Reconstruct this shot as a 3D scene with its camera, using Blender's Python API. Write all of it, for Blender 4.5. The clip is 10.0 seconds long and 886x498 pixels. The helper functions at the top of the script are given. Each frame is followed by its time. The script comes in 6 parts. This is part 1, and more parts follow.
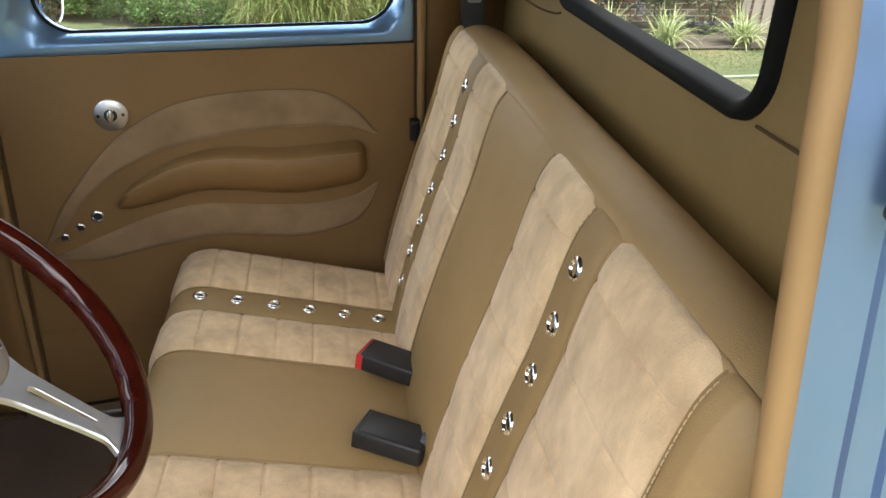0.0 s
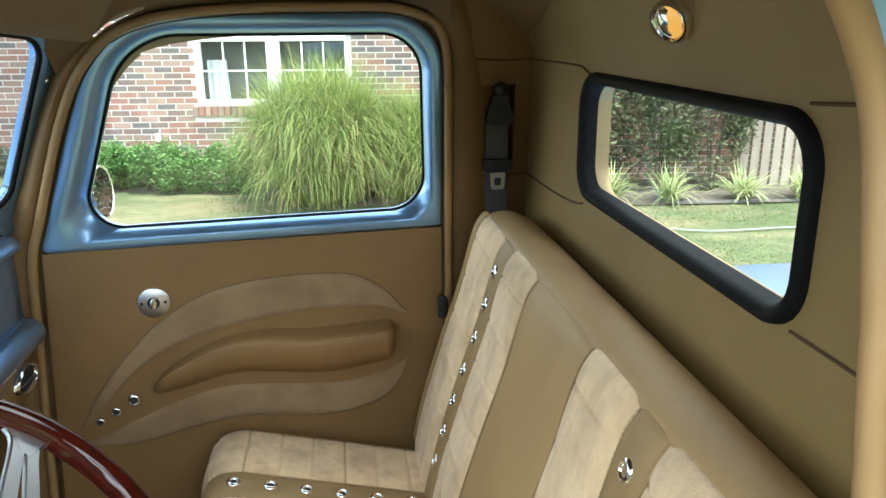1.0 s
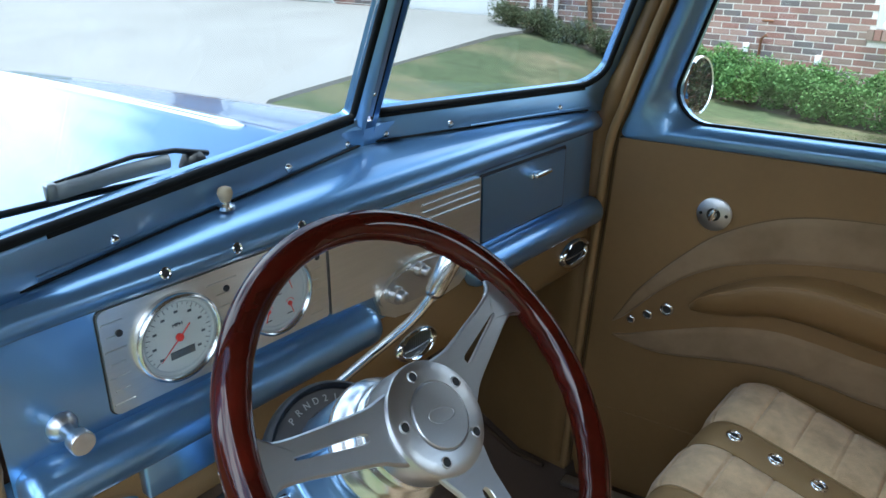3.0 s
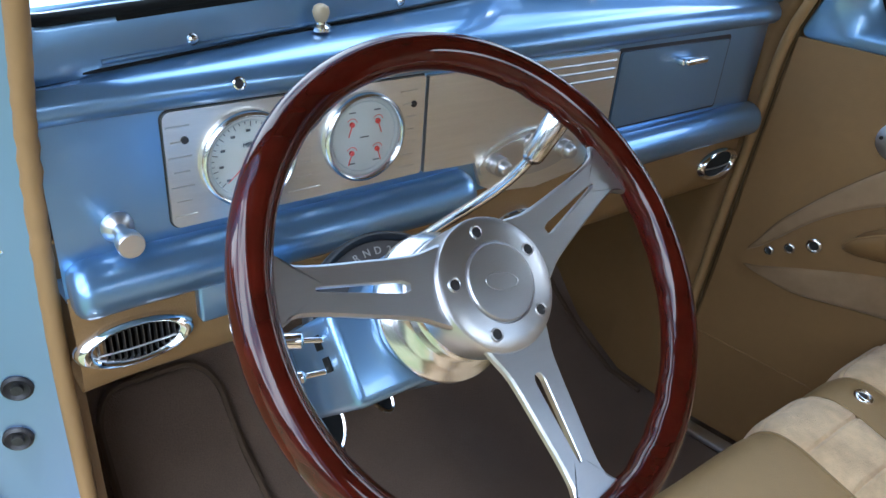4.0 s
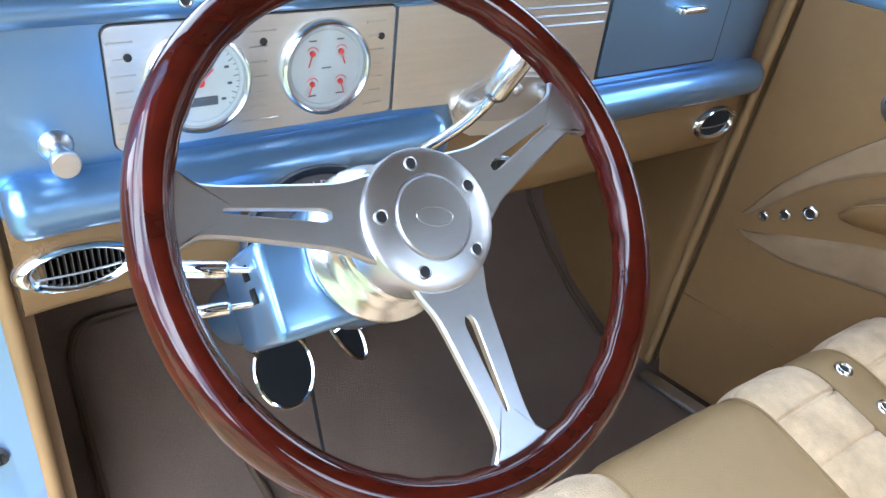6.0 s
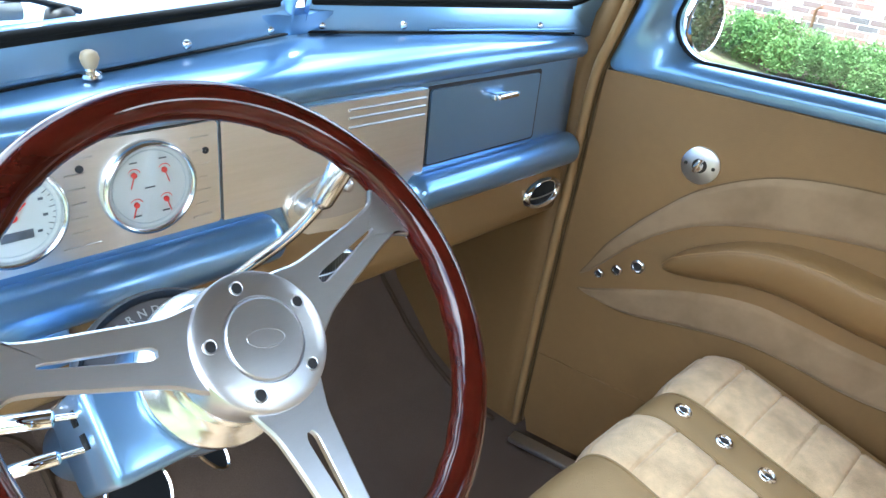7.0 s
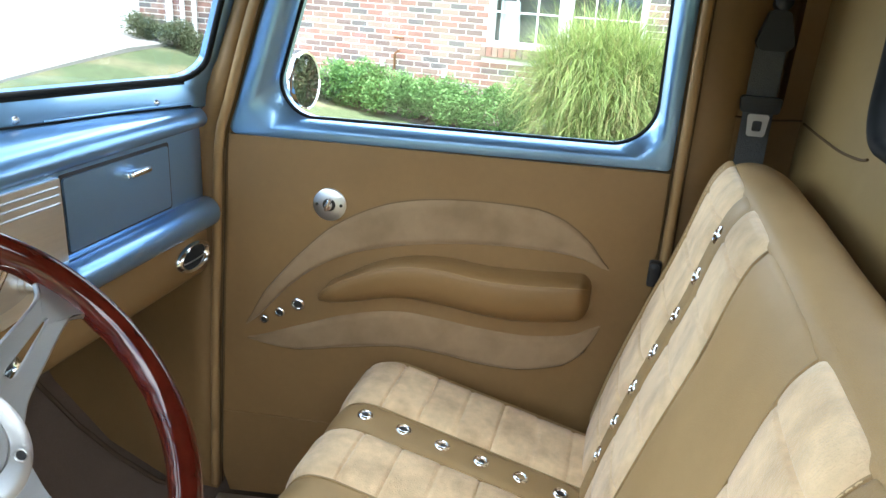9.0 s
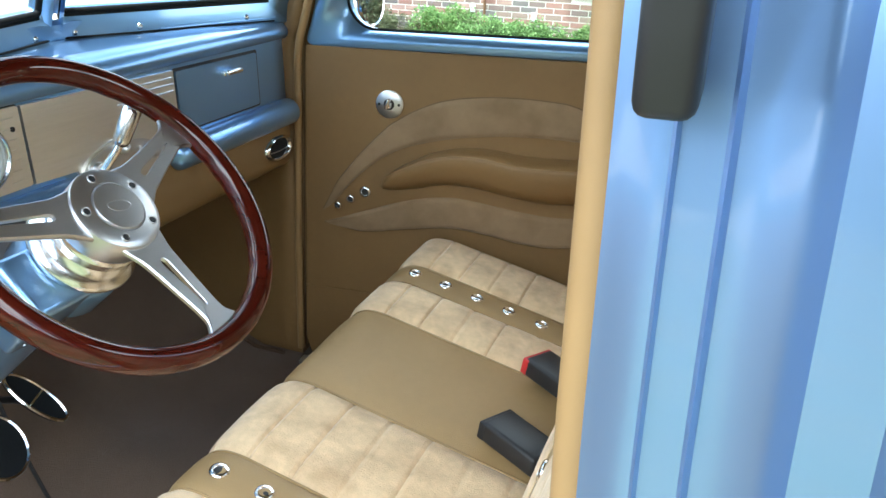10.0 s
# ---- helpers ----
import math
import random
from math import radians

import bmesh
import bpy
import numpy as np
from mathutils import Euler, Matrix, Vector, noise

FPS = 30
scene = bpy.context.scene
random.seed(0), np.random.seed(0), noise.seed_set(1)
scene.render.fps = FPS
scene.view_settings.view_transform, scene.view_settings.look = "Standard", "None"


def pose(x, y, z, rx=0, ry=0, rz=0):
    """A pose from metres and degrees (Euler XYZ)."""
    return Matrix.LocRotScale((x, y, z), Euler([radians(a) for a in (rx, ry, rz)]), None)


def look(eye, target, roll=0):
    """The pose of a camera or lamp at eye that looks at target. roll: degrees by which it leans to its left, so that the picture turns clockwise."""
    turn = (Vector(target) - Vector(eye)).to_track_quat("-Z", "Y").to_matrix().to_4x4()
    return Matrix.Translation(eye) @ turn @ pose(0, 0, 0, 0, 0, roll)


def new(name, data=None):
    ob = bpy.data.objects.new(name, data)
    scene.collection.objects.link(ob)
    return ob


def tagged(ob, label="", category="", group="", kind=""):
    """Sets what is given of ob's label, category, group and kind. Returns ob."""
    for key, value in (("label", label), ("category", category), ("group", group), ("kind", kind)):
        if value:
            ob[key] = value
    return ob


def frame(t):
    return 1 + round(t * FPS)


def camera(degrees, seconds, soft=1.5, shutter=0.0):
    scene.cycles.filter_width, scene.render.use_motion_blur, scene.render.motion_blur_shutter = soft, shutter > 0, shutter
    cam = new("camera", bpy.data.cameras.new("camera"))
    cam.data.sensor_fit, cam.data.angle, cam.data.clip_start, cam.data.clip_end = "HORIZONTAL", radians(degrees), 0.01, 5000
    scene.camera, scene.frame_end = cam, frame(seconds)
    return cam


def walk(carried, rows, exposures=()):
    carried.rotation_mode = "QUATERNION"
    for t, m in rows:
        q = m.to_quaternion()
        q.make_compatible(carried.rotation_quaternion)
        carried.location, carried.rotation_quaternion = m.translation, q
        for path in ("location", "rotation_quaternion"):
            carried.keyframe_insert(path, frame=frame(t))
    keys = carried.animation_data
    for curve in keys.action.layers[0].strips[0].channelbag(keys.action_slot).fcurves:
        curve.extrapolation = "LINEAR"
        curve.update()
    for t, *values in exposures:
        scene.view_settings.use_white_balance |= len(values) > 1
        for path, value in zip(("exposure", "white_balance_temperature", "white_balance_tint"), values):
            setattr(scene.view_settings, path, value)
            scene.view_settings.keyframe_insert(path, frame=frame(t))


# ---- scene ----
cam = camera(61.0, 10.0)
PATH = [
    (0, (-0.211, -0.052, 1.558), (0.059, 1.693, 0.619), 1.2),
    (0.5, (-0.226, -0.056, 1.589), (0.09, 1.79, 0.886), 0.5),
    (1, (-0.25, -0.062, 1.619), (0.013, 1.838, 1.05), -0.3),
    (1.5, (-0.277, -0.056, 1.616), (-0.195, 1.877, 1.108), -1.1),
    (2, (-0.278, -0.023, 1.616), (-0.556, 1.894, 1.117), -1.8),
    (2.5, (-0.221, 0.051, 1.613), (-1.042, 1.792, 1.068), -0.3),
    (3, (-0.201, 0.104, 1.549), (-1.374, 1.537, 0.794), 0.2),
    (3.2, (-0.21, 0.122, 1.53), (-1.446, 1.455, 0.696), 1.1),
    (4.3, (-0.208, 0.202, 1.457), (-1.579, 1.259, 0.455), 5.9),
    (4.5, (-0.205, 0.213, 1.454), (-1.584, 1.242, 0.435), 6.5),
    (5, (-0.204, 0.222, 1.447), (-1.575, 1.219, 0.385), 7.4),
    (5.2, (-0.198, 0.225, 1.44), (-1.575, 1.21, 0.375), 7.1),
    (6.3, (-0.185, 0.245, 1.453), (-1.48, 1.344, 0.397), 6.6),
    (6.5, (-0.181, 0.249, 1.462), (-1.454, 1.418, 0.456), 6.4),
    (7, (-0.173, 0.255, 1.48), (-1.351, 1.607, 0.595), 5.8),
    (7.5, (-0.169, 0.254, 1.489), (-1.202, 1.781, 0.711), 4.8),
    (8, (-0.173, 0.241, 1.487), (-0.996, 1.927, 0.792), 4.1),
    (8.5, (-0.167, 0.22, 1.499), (-0.74, 2.014, 0.824), 4.0),
    (9, (-0.131, 0.158, 1.511), (-0.557, 1.987, 0.824), 3.6),
    (9.5, (-0.050, 0.070, 1.499), (-0.544, 1.868, 0.772), 2.6),
    (10, (0.04, -0.056, 1.478), (-0.613, 1.653, 0.669), 1.0),
]
EXPOSURES = [(0, 1.83, 7100, 11), (0.5, 2.03, 6800, 7), (1.0, 2.13, 6500, 1), (2.0, 2.11, 5850, -1), (2.5, 1.75, 5700, -1), (3.0, 1.37, 5650, 2), (4.5, 2.38, 5700, 9), (5.0, 2.49, 5700, 10), (6.5, 2.94, 5550, 6), (7.5, 2.76, 5830, 2), (8.5, 2.57, 6000, 0), (9.5, 2.68, 6300, 6), (10, 2.3, 6150, 1)]
walk(cam, [(t, look(eye, target, roll)) for t, eye, target, roll in PATH], EXPOSURES)

# ---- world and sun ----
SUN_EL, SUN_AZ = 76.0, 60.0      # azimuth from +x (the truck's tail) towards -y
world = bpy.data.worlds.new("world")
scene.world = world
world.use_nodes = True
wn = world.node_tree.nodes
sky = wn.new("ShaderNodeTexSky")
sky.sky_type = 'NISHITA'
sky.sun_disc = False
sky.sun_elevation = radians(SUN_EL)
sky.sun_rotation = radians(90 + SUN_AZ)
sky.air_density, sky.dust_density, sky.ozone_density = 1.0, 1.5, 1.0
wn["Background"].inputs["Strength"].default_value = 0.15
# broken white cloud over the blue
wl = world.node_tree.links
wtc = wn.new("ShaderNodeTexCoord")
cloud = wn.new("ShaderNodeTexNoise")
cloud.inputs["Scale"].default_value, cloud.inputs["Detail"].default_value = 2.6, 7
wl.new(wtc.outputs["Generated"], cloud.inputs["Vector"])
cover = wn.new("ShaderNodeMapRange")
cover.inputs["From Min"].default_value, cover.inputs["From Max"].default_value = 0.41, 0.55
wl.new(cloud.outputs["Fac"], cover.inputs["Value"])
cmix = wn.new("ShaderNodeMix")
cmix.data_type = 'RGBA'
cmix.inputs["B"].default_value = (11.5, 12.0, 12.8, 1)
wl.new(cover.outputs["Result"], cmix.inputs["Factor"])
wl.new(sky.outputs[0], cmix.inputs["A"])
wl.new(cmix.outputs["Result"], wn["Background"].inputs[0])
sun_data = bpy.data.lights.new("sun", 'SUN')
sun_data.energy, sun_data.angle, sun_data.color = 2.3, radians(4), (1.0, 0.97, 0.92)
sun = new("sun", sun_data)
az, el = radians(-SUN_AZ), radians(SUN_EL)
sun.matrix_basis = look((0, 0, 10), (-10 * math.cos(el) * math.cos(az), -10 * math.cos(el) * math.sin(az), 10 - 10 * math.sin(el)))

# ---- materials ----


def links(m):
    return m.node_tree.nodes, m.node_tree.links


def material(name, color, rough=0.6, metal=0.0, vary=0.0, scale=6.0, vary2=0.0, scale2=60.0, bump=0.0, bump_scale=200.0,
             coat=0.0, sheen=0.0, emit=0.0, random=0.0, spec=0.5, warm=None, stretch=None, rough_vary=0.0, island=0.0, band=(0.35, 0.68)):
    """A procedural surface: base colour varied at two scales, fine relief."""
    m = bpy.data.materials.new(name)
    m.use_nodes = True
    nd, lk = links(m)
    b = nd["Principled BSDF"]
    b.inputs["Roughness"].default_value = rough
    b.inputs["Metallic"].default_value = metal
    b.inputs["Specular IOR Level"].default_value = spec
    b.inputs["Coat Weight"].default_value = coat
    b.inputs["Coat Roughness"].default_value = 0.04
    b.inputs["Sheen Weight"].default_value = sheen
    b.inputs["Sheen Roughness"].default_value = 0.4
    c = (*color, 1)
    b.inputs["Base Color"].default_value = c
    tc = nd.new("ShaderNodeTexCoord")
    vec = tc.outputs["Object"]
    if stretch:
        mp = nd.new("ShaderNodeMapping")
        mp.inputs["Scale"].default_value = stretch
        lk.new(vec, mp.inputs["Vector"])
        vec = mp.outputs["Vector"]
    src = None
    other = warm or tuple(v * 0.55 for v in color)
    if vary:
        n1 = nd.new("ShaderNodeTexNoise")
        n1.inputs["Scale"].default_value = scale
        n1.inputs["Detail"].default_value = 5
        lk.new(vec, n1.inputs["Vector"])
        rmp = nd.new("ShaderNodeMapRange")
        rmp.inputs["From Min"].default_value, rmp.inputs["From Max"].default_value = band
        rmp.inputs["To Max"].default_value = vary
        lk.new(n1.outputs["Fac"], rmp.inputs["Value"])
        mx = nd.new("ShaderNodeMix")
        mx.data_type = 'RGBA'
        mx.inputs["A"].default_value = c
        mx.inputs["B"].default_value = (*other, 1)
        lk.new(rmp.outputs["Result"], mx.inputs["Factor"])
        src = mx.outputs["Result"]
        if rough_vary:
            rr = nd.new("ShaderNodeMapRange")
            rr.inputs["To Min"].default_value, rr.inputs["To Max"].default_value = rough - rough_vary, rough + rough_vary
            lk.new(n1.outputs["Fac"], rr.inputs["Value"])
            lk.new(rr.outputs["Result"], b.inputs["Roughness"])
    for amount, sc, node, sock in ((vary2, scale2, "noise", "Fac"), (random, 0, "ShaderNodeObjectInfo", "Random"), (island, 0, "ShaderNodeNewGeometry", "Random Per Island")):
        if not amount:
            continue
        if node == "noise":
            r = nd.new("ShaderNodeTexNoise")
            r.inputs["Scale"].default_value = sc
            r.inputs["Detail"].default_value = 3
            lk.new(vec, r.inputs["Vector"])
        else:
            r = nd.new(node)
        rm = nd.new("ShaderNodeMapRange")
        rm.inputs["To Min"].default_value, rm.inputs["To Max"].default_value = 1 - amount, 1 + amount
        lk.new(r.outputs[sock], rm.inputs["Value"])
        hs = nd.new("ShaderNodeHueSaturation")
        hs.inputs["Color"].default_value = c
        if src:
            lk.new(src, hs.inputs["Color"])
        lk.new(rm.outputs["Result"], hs.inputs["Value"])
        src = hs.outputs["Color"]
    if src:
        lk.new(src, b.inputs["Base Color"])
    if bump:
        n3 = nd.new("ShaderNodeTexNoise")
        n3.inputs["Scale"].default_value = bump_scale
        n3.inputs["Detail"].default_value = 4
        lk.new(vec, n3.inputs["Vector"])
        bp = nd.new("ShaderNodeBump")
        bp.inputs["Strength"].default_value = bump
        bp.inputs["Distance"].default_value = 0.002
        lk.new(n3.outputs["Fac"], bp.inputs["Height"])
        lk.new(bp.outputs["Normal"], b.inputs["Normal"])
    if emit:
        b.inputs["Emission Color"].default_value = c
        b.inputs["Emission Strength"].default_value = emit
    return m


LEATHER = material("tan_leather", (0.240, 0.137, 0.051), 0.5, vary=0.25, scale=5, vary2=0.05, scale2=90, bump=0.35, bump_scale=700, rough_vary=0.06)
REARHIDE = material("olive_tan_upholstery", (0.295, 0.202, 0.080), 0.45, vary=0.25, scale=5, vary2=0.05, scale2=90, bump=0.35, bump_scale=700, rough_vary=0.06)
SEATHIDE = material("seat_leather", (0.395, 0.258, 0.114), 0.5, vary=0.25, scale=5, vary2=0.05, scale2=90, bump=0.35, bump_scale=700, rough_vary=0.06)
WINDLACE = material("windlace_leather", (0.33, 0.20, 0.085), 0.55, vary=0.2, scale=14, bump=0.06, bump_scale=1600)
OLIVE = material("olive_tan_leather", (0.325, 0.212, 0.094), 0.48, vary=0.2, scale=8, bump=0.35, bump_scale=700)
SUEDE = material("light_suede", (0.735, 0.54, 0.33), 0.95, vary=0.8, scale=22, vary2=0.18, scale2=85, sheen=0.3, bump=0.6, bump_scale=500, warm=(0.48, 0.325, 0.185), band=(0.42, 0.72), stretch=(1, 1, 0.6))
DOORSUEDE = material("door_suede", (0.30, 0.200, 0.112), 0.95, vary=0.8, scale=12, vary2=0.1, scale2=50, sheen=0.25, bump=0.3, bump_scale=900, warm=(0.22, 0.142, 0.074), band=(0.42, 0.64))
HEADLINER = material("headliner_cloth", (0.20, 0.122, 0.056), 0.9, vary=0.2, scale=4, bump=0.3, bump_scale=900)
THREAD = material("seam_thread", (0.66, 0.50, 0.28), 0.7)
EDGESHADE = material("inlay_edge_shade", (0.15, 0.092, 0.040), 0.8)
SEAM = material("seam_shadow_thread", (0.095, 0.058, 0.026), 0.85)
# Colour of the unseen wall added against low sky light.
SKYBLOCK = material("sky_block_green", (0.06, 0.068, 0.05), 0.8, vary=0.8, scale=2, vary2=0.4, scale2=12, bump=1.0, bump_scale=20)
CARPET = material("brown_carpet", (0.172, 0.115, 0.079), 1.0, vary=0.3, scale=9, vary2=0.25, scale2=420, sheen=0.3, bump=1.0, bump_scale=500)
BINDING = material("carpet_binding", (0.09, 0.055, 0.03), 0.8, bump=0.4)
BLUE = material("blue_metallic_paint", (0.205, 0.380, 0.62), 0.31, metal=0.82, vary=0.14, scale=3, coat=1.0, bump=0.03, bump_scale=1500, warm=(0.245, 0.375, 0.63))
BLUE.node_tree.nodes["Principled BSDF"].inputs["Coat Roughness"].default_value = 0.07
HOODBLUE = material("polished_blue_paint", (0.17, 0.32, 0.62), 0.30, metal=0.8, vary=0.12, scale=3, coat=1.0, warm=(0.17, 0.33, 0.58))
BLUEDARK = material("blue_painted_jamb", (0.225, 0.375, 0.64), 0.32, metal=0.75, vary=0.3, scale=5, coat=1.0, warm=(0.27, 0.36, 0.64))
CHROME = material("chrome", (0.86, 0.86, 0.86), 0.07, metal=1.0, vary=0.1, scale=20, rough_vary=0.03)
ALU = material("brushed_aluminium", (0.66, 0.66, 0.67), 0.34, metal=1.0, vary=0.2, scale=6, vary2=0.05, scale2=120, stretch=(30, 1, 30), bump=0.05, bump_scale=60, warm=(0.58, 0.58, 0.58), rough_vary=0.05)
PLATE = material("brushed_dash_plate", (0.84, 0.82, 0.77), 0.36, metal=1.0, vary=0.2, scale=14, vary2=0.06, scale2=160, stretch=(1, 1, 14), bump=0.08, bump_scale=70, warm=(0.64, 0.62, 0.56))
BLACK = material("black_plastic", (0.018, 0.018, 0.02), 0.45, vary=0.3, scale=30, bump=0.1)
RUBBER = material("black_rubber", (0.009, 0.010, 0.011), 0.62, spec=0.15, vary=0.3, scale=20, bump=0.15, bump_scale=300)
WEB = material("grey_belt_webbing", (0.095, 0.098, 0.098), 0.85, vary2=0.2, scale2=300, bump=0.6, bump_scale=600)
RED = material("red_button", (0.55, 0.03, 0.03), 0.4)
NEEDLE = material("red_needle", (0.75, 0.05, 0.04), 0.5)
DIAL = material("white_dial", (0.62, 0.62, 0.61), 0.5, vary=0.06, scale=30)
INK = material("dial_ink", (0.10, 0.10, 0.11), 0.6)
LETTER = material("pale_lettering", (0.42, 0.40, 0.36), 0.5)
IVORY = material("ivory_knob", (0.46, 0.37, 0.24), 0.35, vary=0.2, scale=60)
WHITE = material("white_paint", (0.80, 0.80, 0.79), 0.5, vary=0.06, scale=3, bump=0.05, bump_scale=60)
GREYBOX = material("grey_enamel", (0.50, 0.53, 0.55), 0.45, vary=0.1, scale=8)
RUST = material("rusty_pipe", (0.22, 0.10, 0.05), 0.7, metal=0.4, vary=0.5, scale=40)
MORTAR = material("mortar", (0.80, 0.76, 0.70), 0.95, vary=0.3, scale=5, bump=0.5, bump_scale=120)
CONCRETE = material("pale_concrete", (0.31, 0.292, 0.27), 0.9, vary=0.25, scale=0.8, vary2=0.06, scale2=30)
POLISHED = material("polished_aluminium", (0.78, 0.78, 0.78), 0.21, metal=1.0, vary=0.2, scale=12, rough_vary=0.05)
MIRRORSHELL = material("grey_mirror_shell", (0.26, 0.27, 0.28), 0.4, vary=0.1, scale=30)
STEEL = material("satin_steel", (0.52, 0.53, 0.54), 0.32, metal=1.0, vary=0.2, scale=40, vary2=0.1, scale2=200)
SLATE = material("dark_indicator_face", (0.10, 0.088, 0.08), 0.5, vary=0.2, scale=40)
FENCEWOOD = material("weathered_fence_wood", (0.30, 0.26, 0.22), 0.9, vary=0.4, scale=6, random=0.2, stretch=(1, 1, 0.1))
SOIL = material("bed_mulch", (0.095, 0.080, 0.064), 1.0, vary=0.5, scale=8, bump=0.8, bump_scale=50)
INSIDE = material("dark_room", (0.06, 0.07, 0.075), 0.9, vary=0.5, scale=1.5)
BLIND = material("window_blind", (0.62, 0.66, 0.68), 0.8, vary=0.1)


def tinted(name, base, tip, rough=0.6):
    """Foliage: every blade or leaf has its own tone."""
    m = material(name, base, rough, spec=0.3)
    nd, lk = links(m)
    g = nd.new("ShaderNodeNewGeometry")
    mx = nd.new("ShaderNodeMix")
    mx.data_type = 'RGBA'
    mx.inputs["A"].default_value = (*base, 1)
    mx.inputs["B"].default_value = (*tip, 1)
    lk.new(g.outputs["Random Per Island"], mx.inputs["Factor"])
    lk.new(mx.outputs["Result"], nd["Principled BSDF"].inputs["Base Color"])
    nd["Principled BSDF"].inputs["Subsurface Weight"].default_value = 0.0
    tr = nd.new("ShaderNodeBsdfTranslucent")
    lk.new(mx.outputs["Result"], tr.inputs["Color"])
    ms = nd.new("ShaderNodeMixShader")
    ms.inputs[0].default_value = 0.3
    lk.new(nd["Principled BSDF"].outputs[0], ms.inputs[1])
    lk.new(tr.outputs[0], ms.inputs[2])
    lk.new(ms.outputs[0], nd["Material Output"].inputs["Surface"])
    return m


GRASSBLADE = tinted("ornamental_grass_blade", (0.09, 0.155, 0.04), (0.34, 0.42, 0.14))
STRAW = tinted("dry_grass_blade", (0.20, 0.18, 0.07), (0.38, 0.34, 0.15))
HERB = tinted("groundcover_leaf", (0.07, 0.165, 0.045), (0.19, 0.33, 0.11))
DULLEAF = tinted("dull_shrub_leaf", (0.06, 0.08, 0.04), (0.15, 0.17, 0.09))
STRIPED = tinted("variegated_leaf", (0.14, 0.22, 0.06), (0.50, 0.52, 0.30))
WOODRIM = material("varnished_mahogany", (0.060, 0.0062, 0.0032), 0.5, vary=0.8, scale=16, vary2=0.15, scale2=70, coat=1.0, spec=0.0, stretch=(1, 1, 3), warm=(0.024, 0.0035, 0.002))
LAWN = material("mown_lawn", (0.066, 0.086, 0.037), 0.95, vary=1.0, scale=1.6, vary2=0.5, scale2=14, bump=0.3, bump_scale=70, warm=(0.19, 0.155, 0.09), band=(0.42, 0.76), stretch=(0.55, 1, 1))
BRICK = material("house_brick", (0.30, 0.135, 0.095), 0.9, vary=0.35, scale=14, random=0.0, bump=0.4, bump_scale=120, warm=(0.20, 0.11, 0.09))


def brick_tones(m, node, sock):
    nd, lk = links(m)
    r = nd.new(node)
    cr = nd.new("ShaderNodeValToRGB")
    cr.color_ramp.interpolation = 'CONSTANT'
    e = cr.color_ramp.elements
    e[0].color = (0.33, 0.175, 0.14, 1)
    e[1].position, e[1].color = 0.3, (0.215, 0.15, 0.135, 1)
    for p, c in ((0.5, (0.385, 0.25, 0.205, 1)), (0.7, (0.17, 0.15, 0.145, 1)), (0.85, (0.30, 0.21, 0.17, 1))):
        k = e.new(p)
        k.color = c
    lk.new(r.outputs[sock], cr.inputs["Fac"])
    n = nd.new("ShaderNodeTexNoise")
    n.inputs["Scale"].default_value = 30
    mx = nd.new("ShaderNodeMix")
    mx.data_type, mx.blend_type = 'RGBA', 'MULTIPLY'
    mx.inputs["Factor"].default_value = 0.5
    lk.new(cr.outputs["Color"], mx.inputs["A"])
    lk.new(n.outputs["Fac"], mx.inputs["B"])
    lk.new(mx.outputs["Result"], nd["Principled BSDF"].inputs["Base Color"])


brick_tones(BRICK, "ShaderNodeObjectInfo", "Random")
BRICKS = material("house_bricks", (0.30, 0.135, 0.095), 0.9, bump=0.4, bump_scale=120)
brick_tones(BRICKS, "ShaderNodeNewGeometry", "Random Per Island")


def glass(name, tint=(1, 1, 1), rough=0.0):
    m = bpy.data.materials.new(name)
    m.use_nodes = True
    nd, lk = links(m)
    nd.remove(nd["Principled BSDF"])
    t = nd.new("ShaderNodeBsdfTransparent")
    t.inputs["Color"].default_value = (*tint, 1)
    g = nd.new("ShaderNodeBsdfGlossy")
    g.inputs["Roughness"].default_value = rough
    g.inputs["Color"].default_value = (1, 1, 1, 1)
    ms = nd.new("ShaderNodeMixShader")
    ms.inputs[0].default_value = 0.03
    lk.new(t.outputs[0], ms.inputs[1])
    lk.new(g.outputs[0], ms.inputs[2])
    lk.new(ms.outputs[0], nd["Material Output"].inputs["Surface"])
    return m


GLASS = glass("clear_glass", (0.97, 0.985, 0.98))
SCREENGLASS = glass("windscreen_glass", (0.77, 0.80, 0.81))
MIRROR = material("mirror_glass", (0.75, 0.76, 0.77), 0.02, metal=1.0)
LAMPGLOW = material("lamp_lens", (1.0, 0.50, 0.12), 0.25, emit=0.14)
# the dark cab reflection is put into this mirror's colour
DIMMIRROR = material("mirror_dark_reflection", (0.09, 0.09, 0.09), 0.03, metal=1.0)

# ---- building helpers ----
WORLD = {}
YC = 0.785


def thing(name, loc, label="", category="", group="", kind=""):
    ob = new(name)
    ob.empty_display_size = 0.05
    ob.matrix_basis = Matrix.Translation(loc)
    WORLD[ob] = Matrix.Translation(loc)
    return tagged(ob, label, category, group, kind)


def solid(name, bm, mat, smooth=True, angle=50):
    me = bpy.data.meshes.new(name)
    bmesh.ops.recalc_face_normals(bm, faces=bm.faces[:])
    bm.to_mesh(me)
    bm.free()
    me.materials.append(mat)
    if smooth:
        me.polygons.foreach_set("use_smooth", [True] * len(me.polygons))
        me.set_sharp_from_angle(angle=radians(angle))
    return me


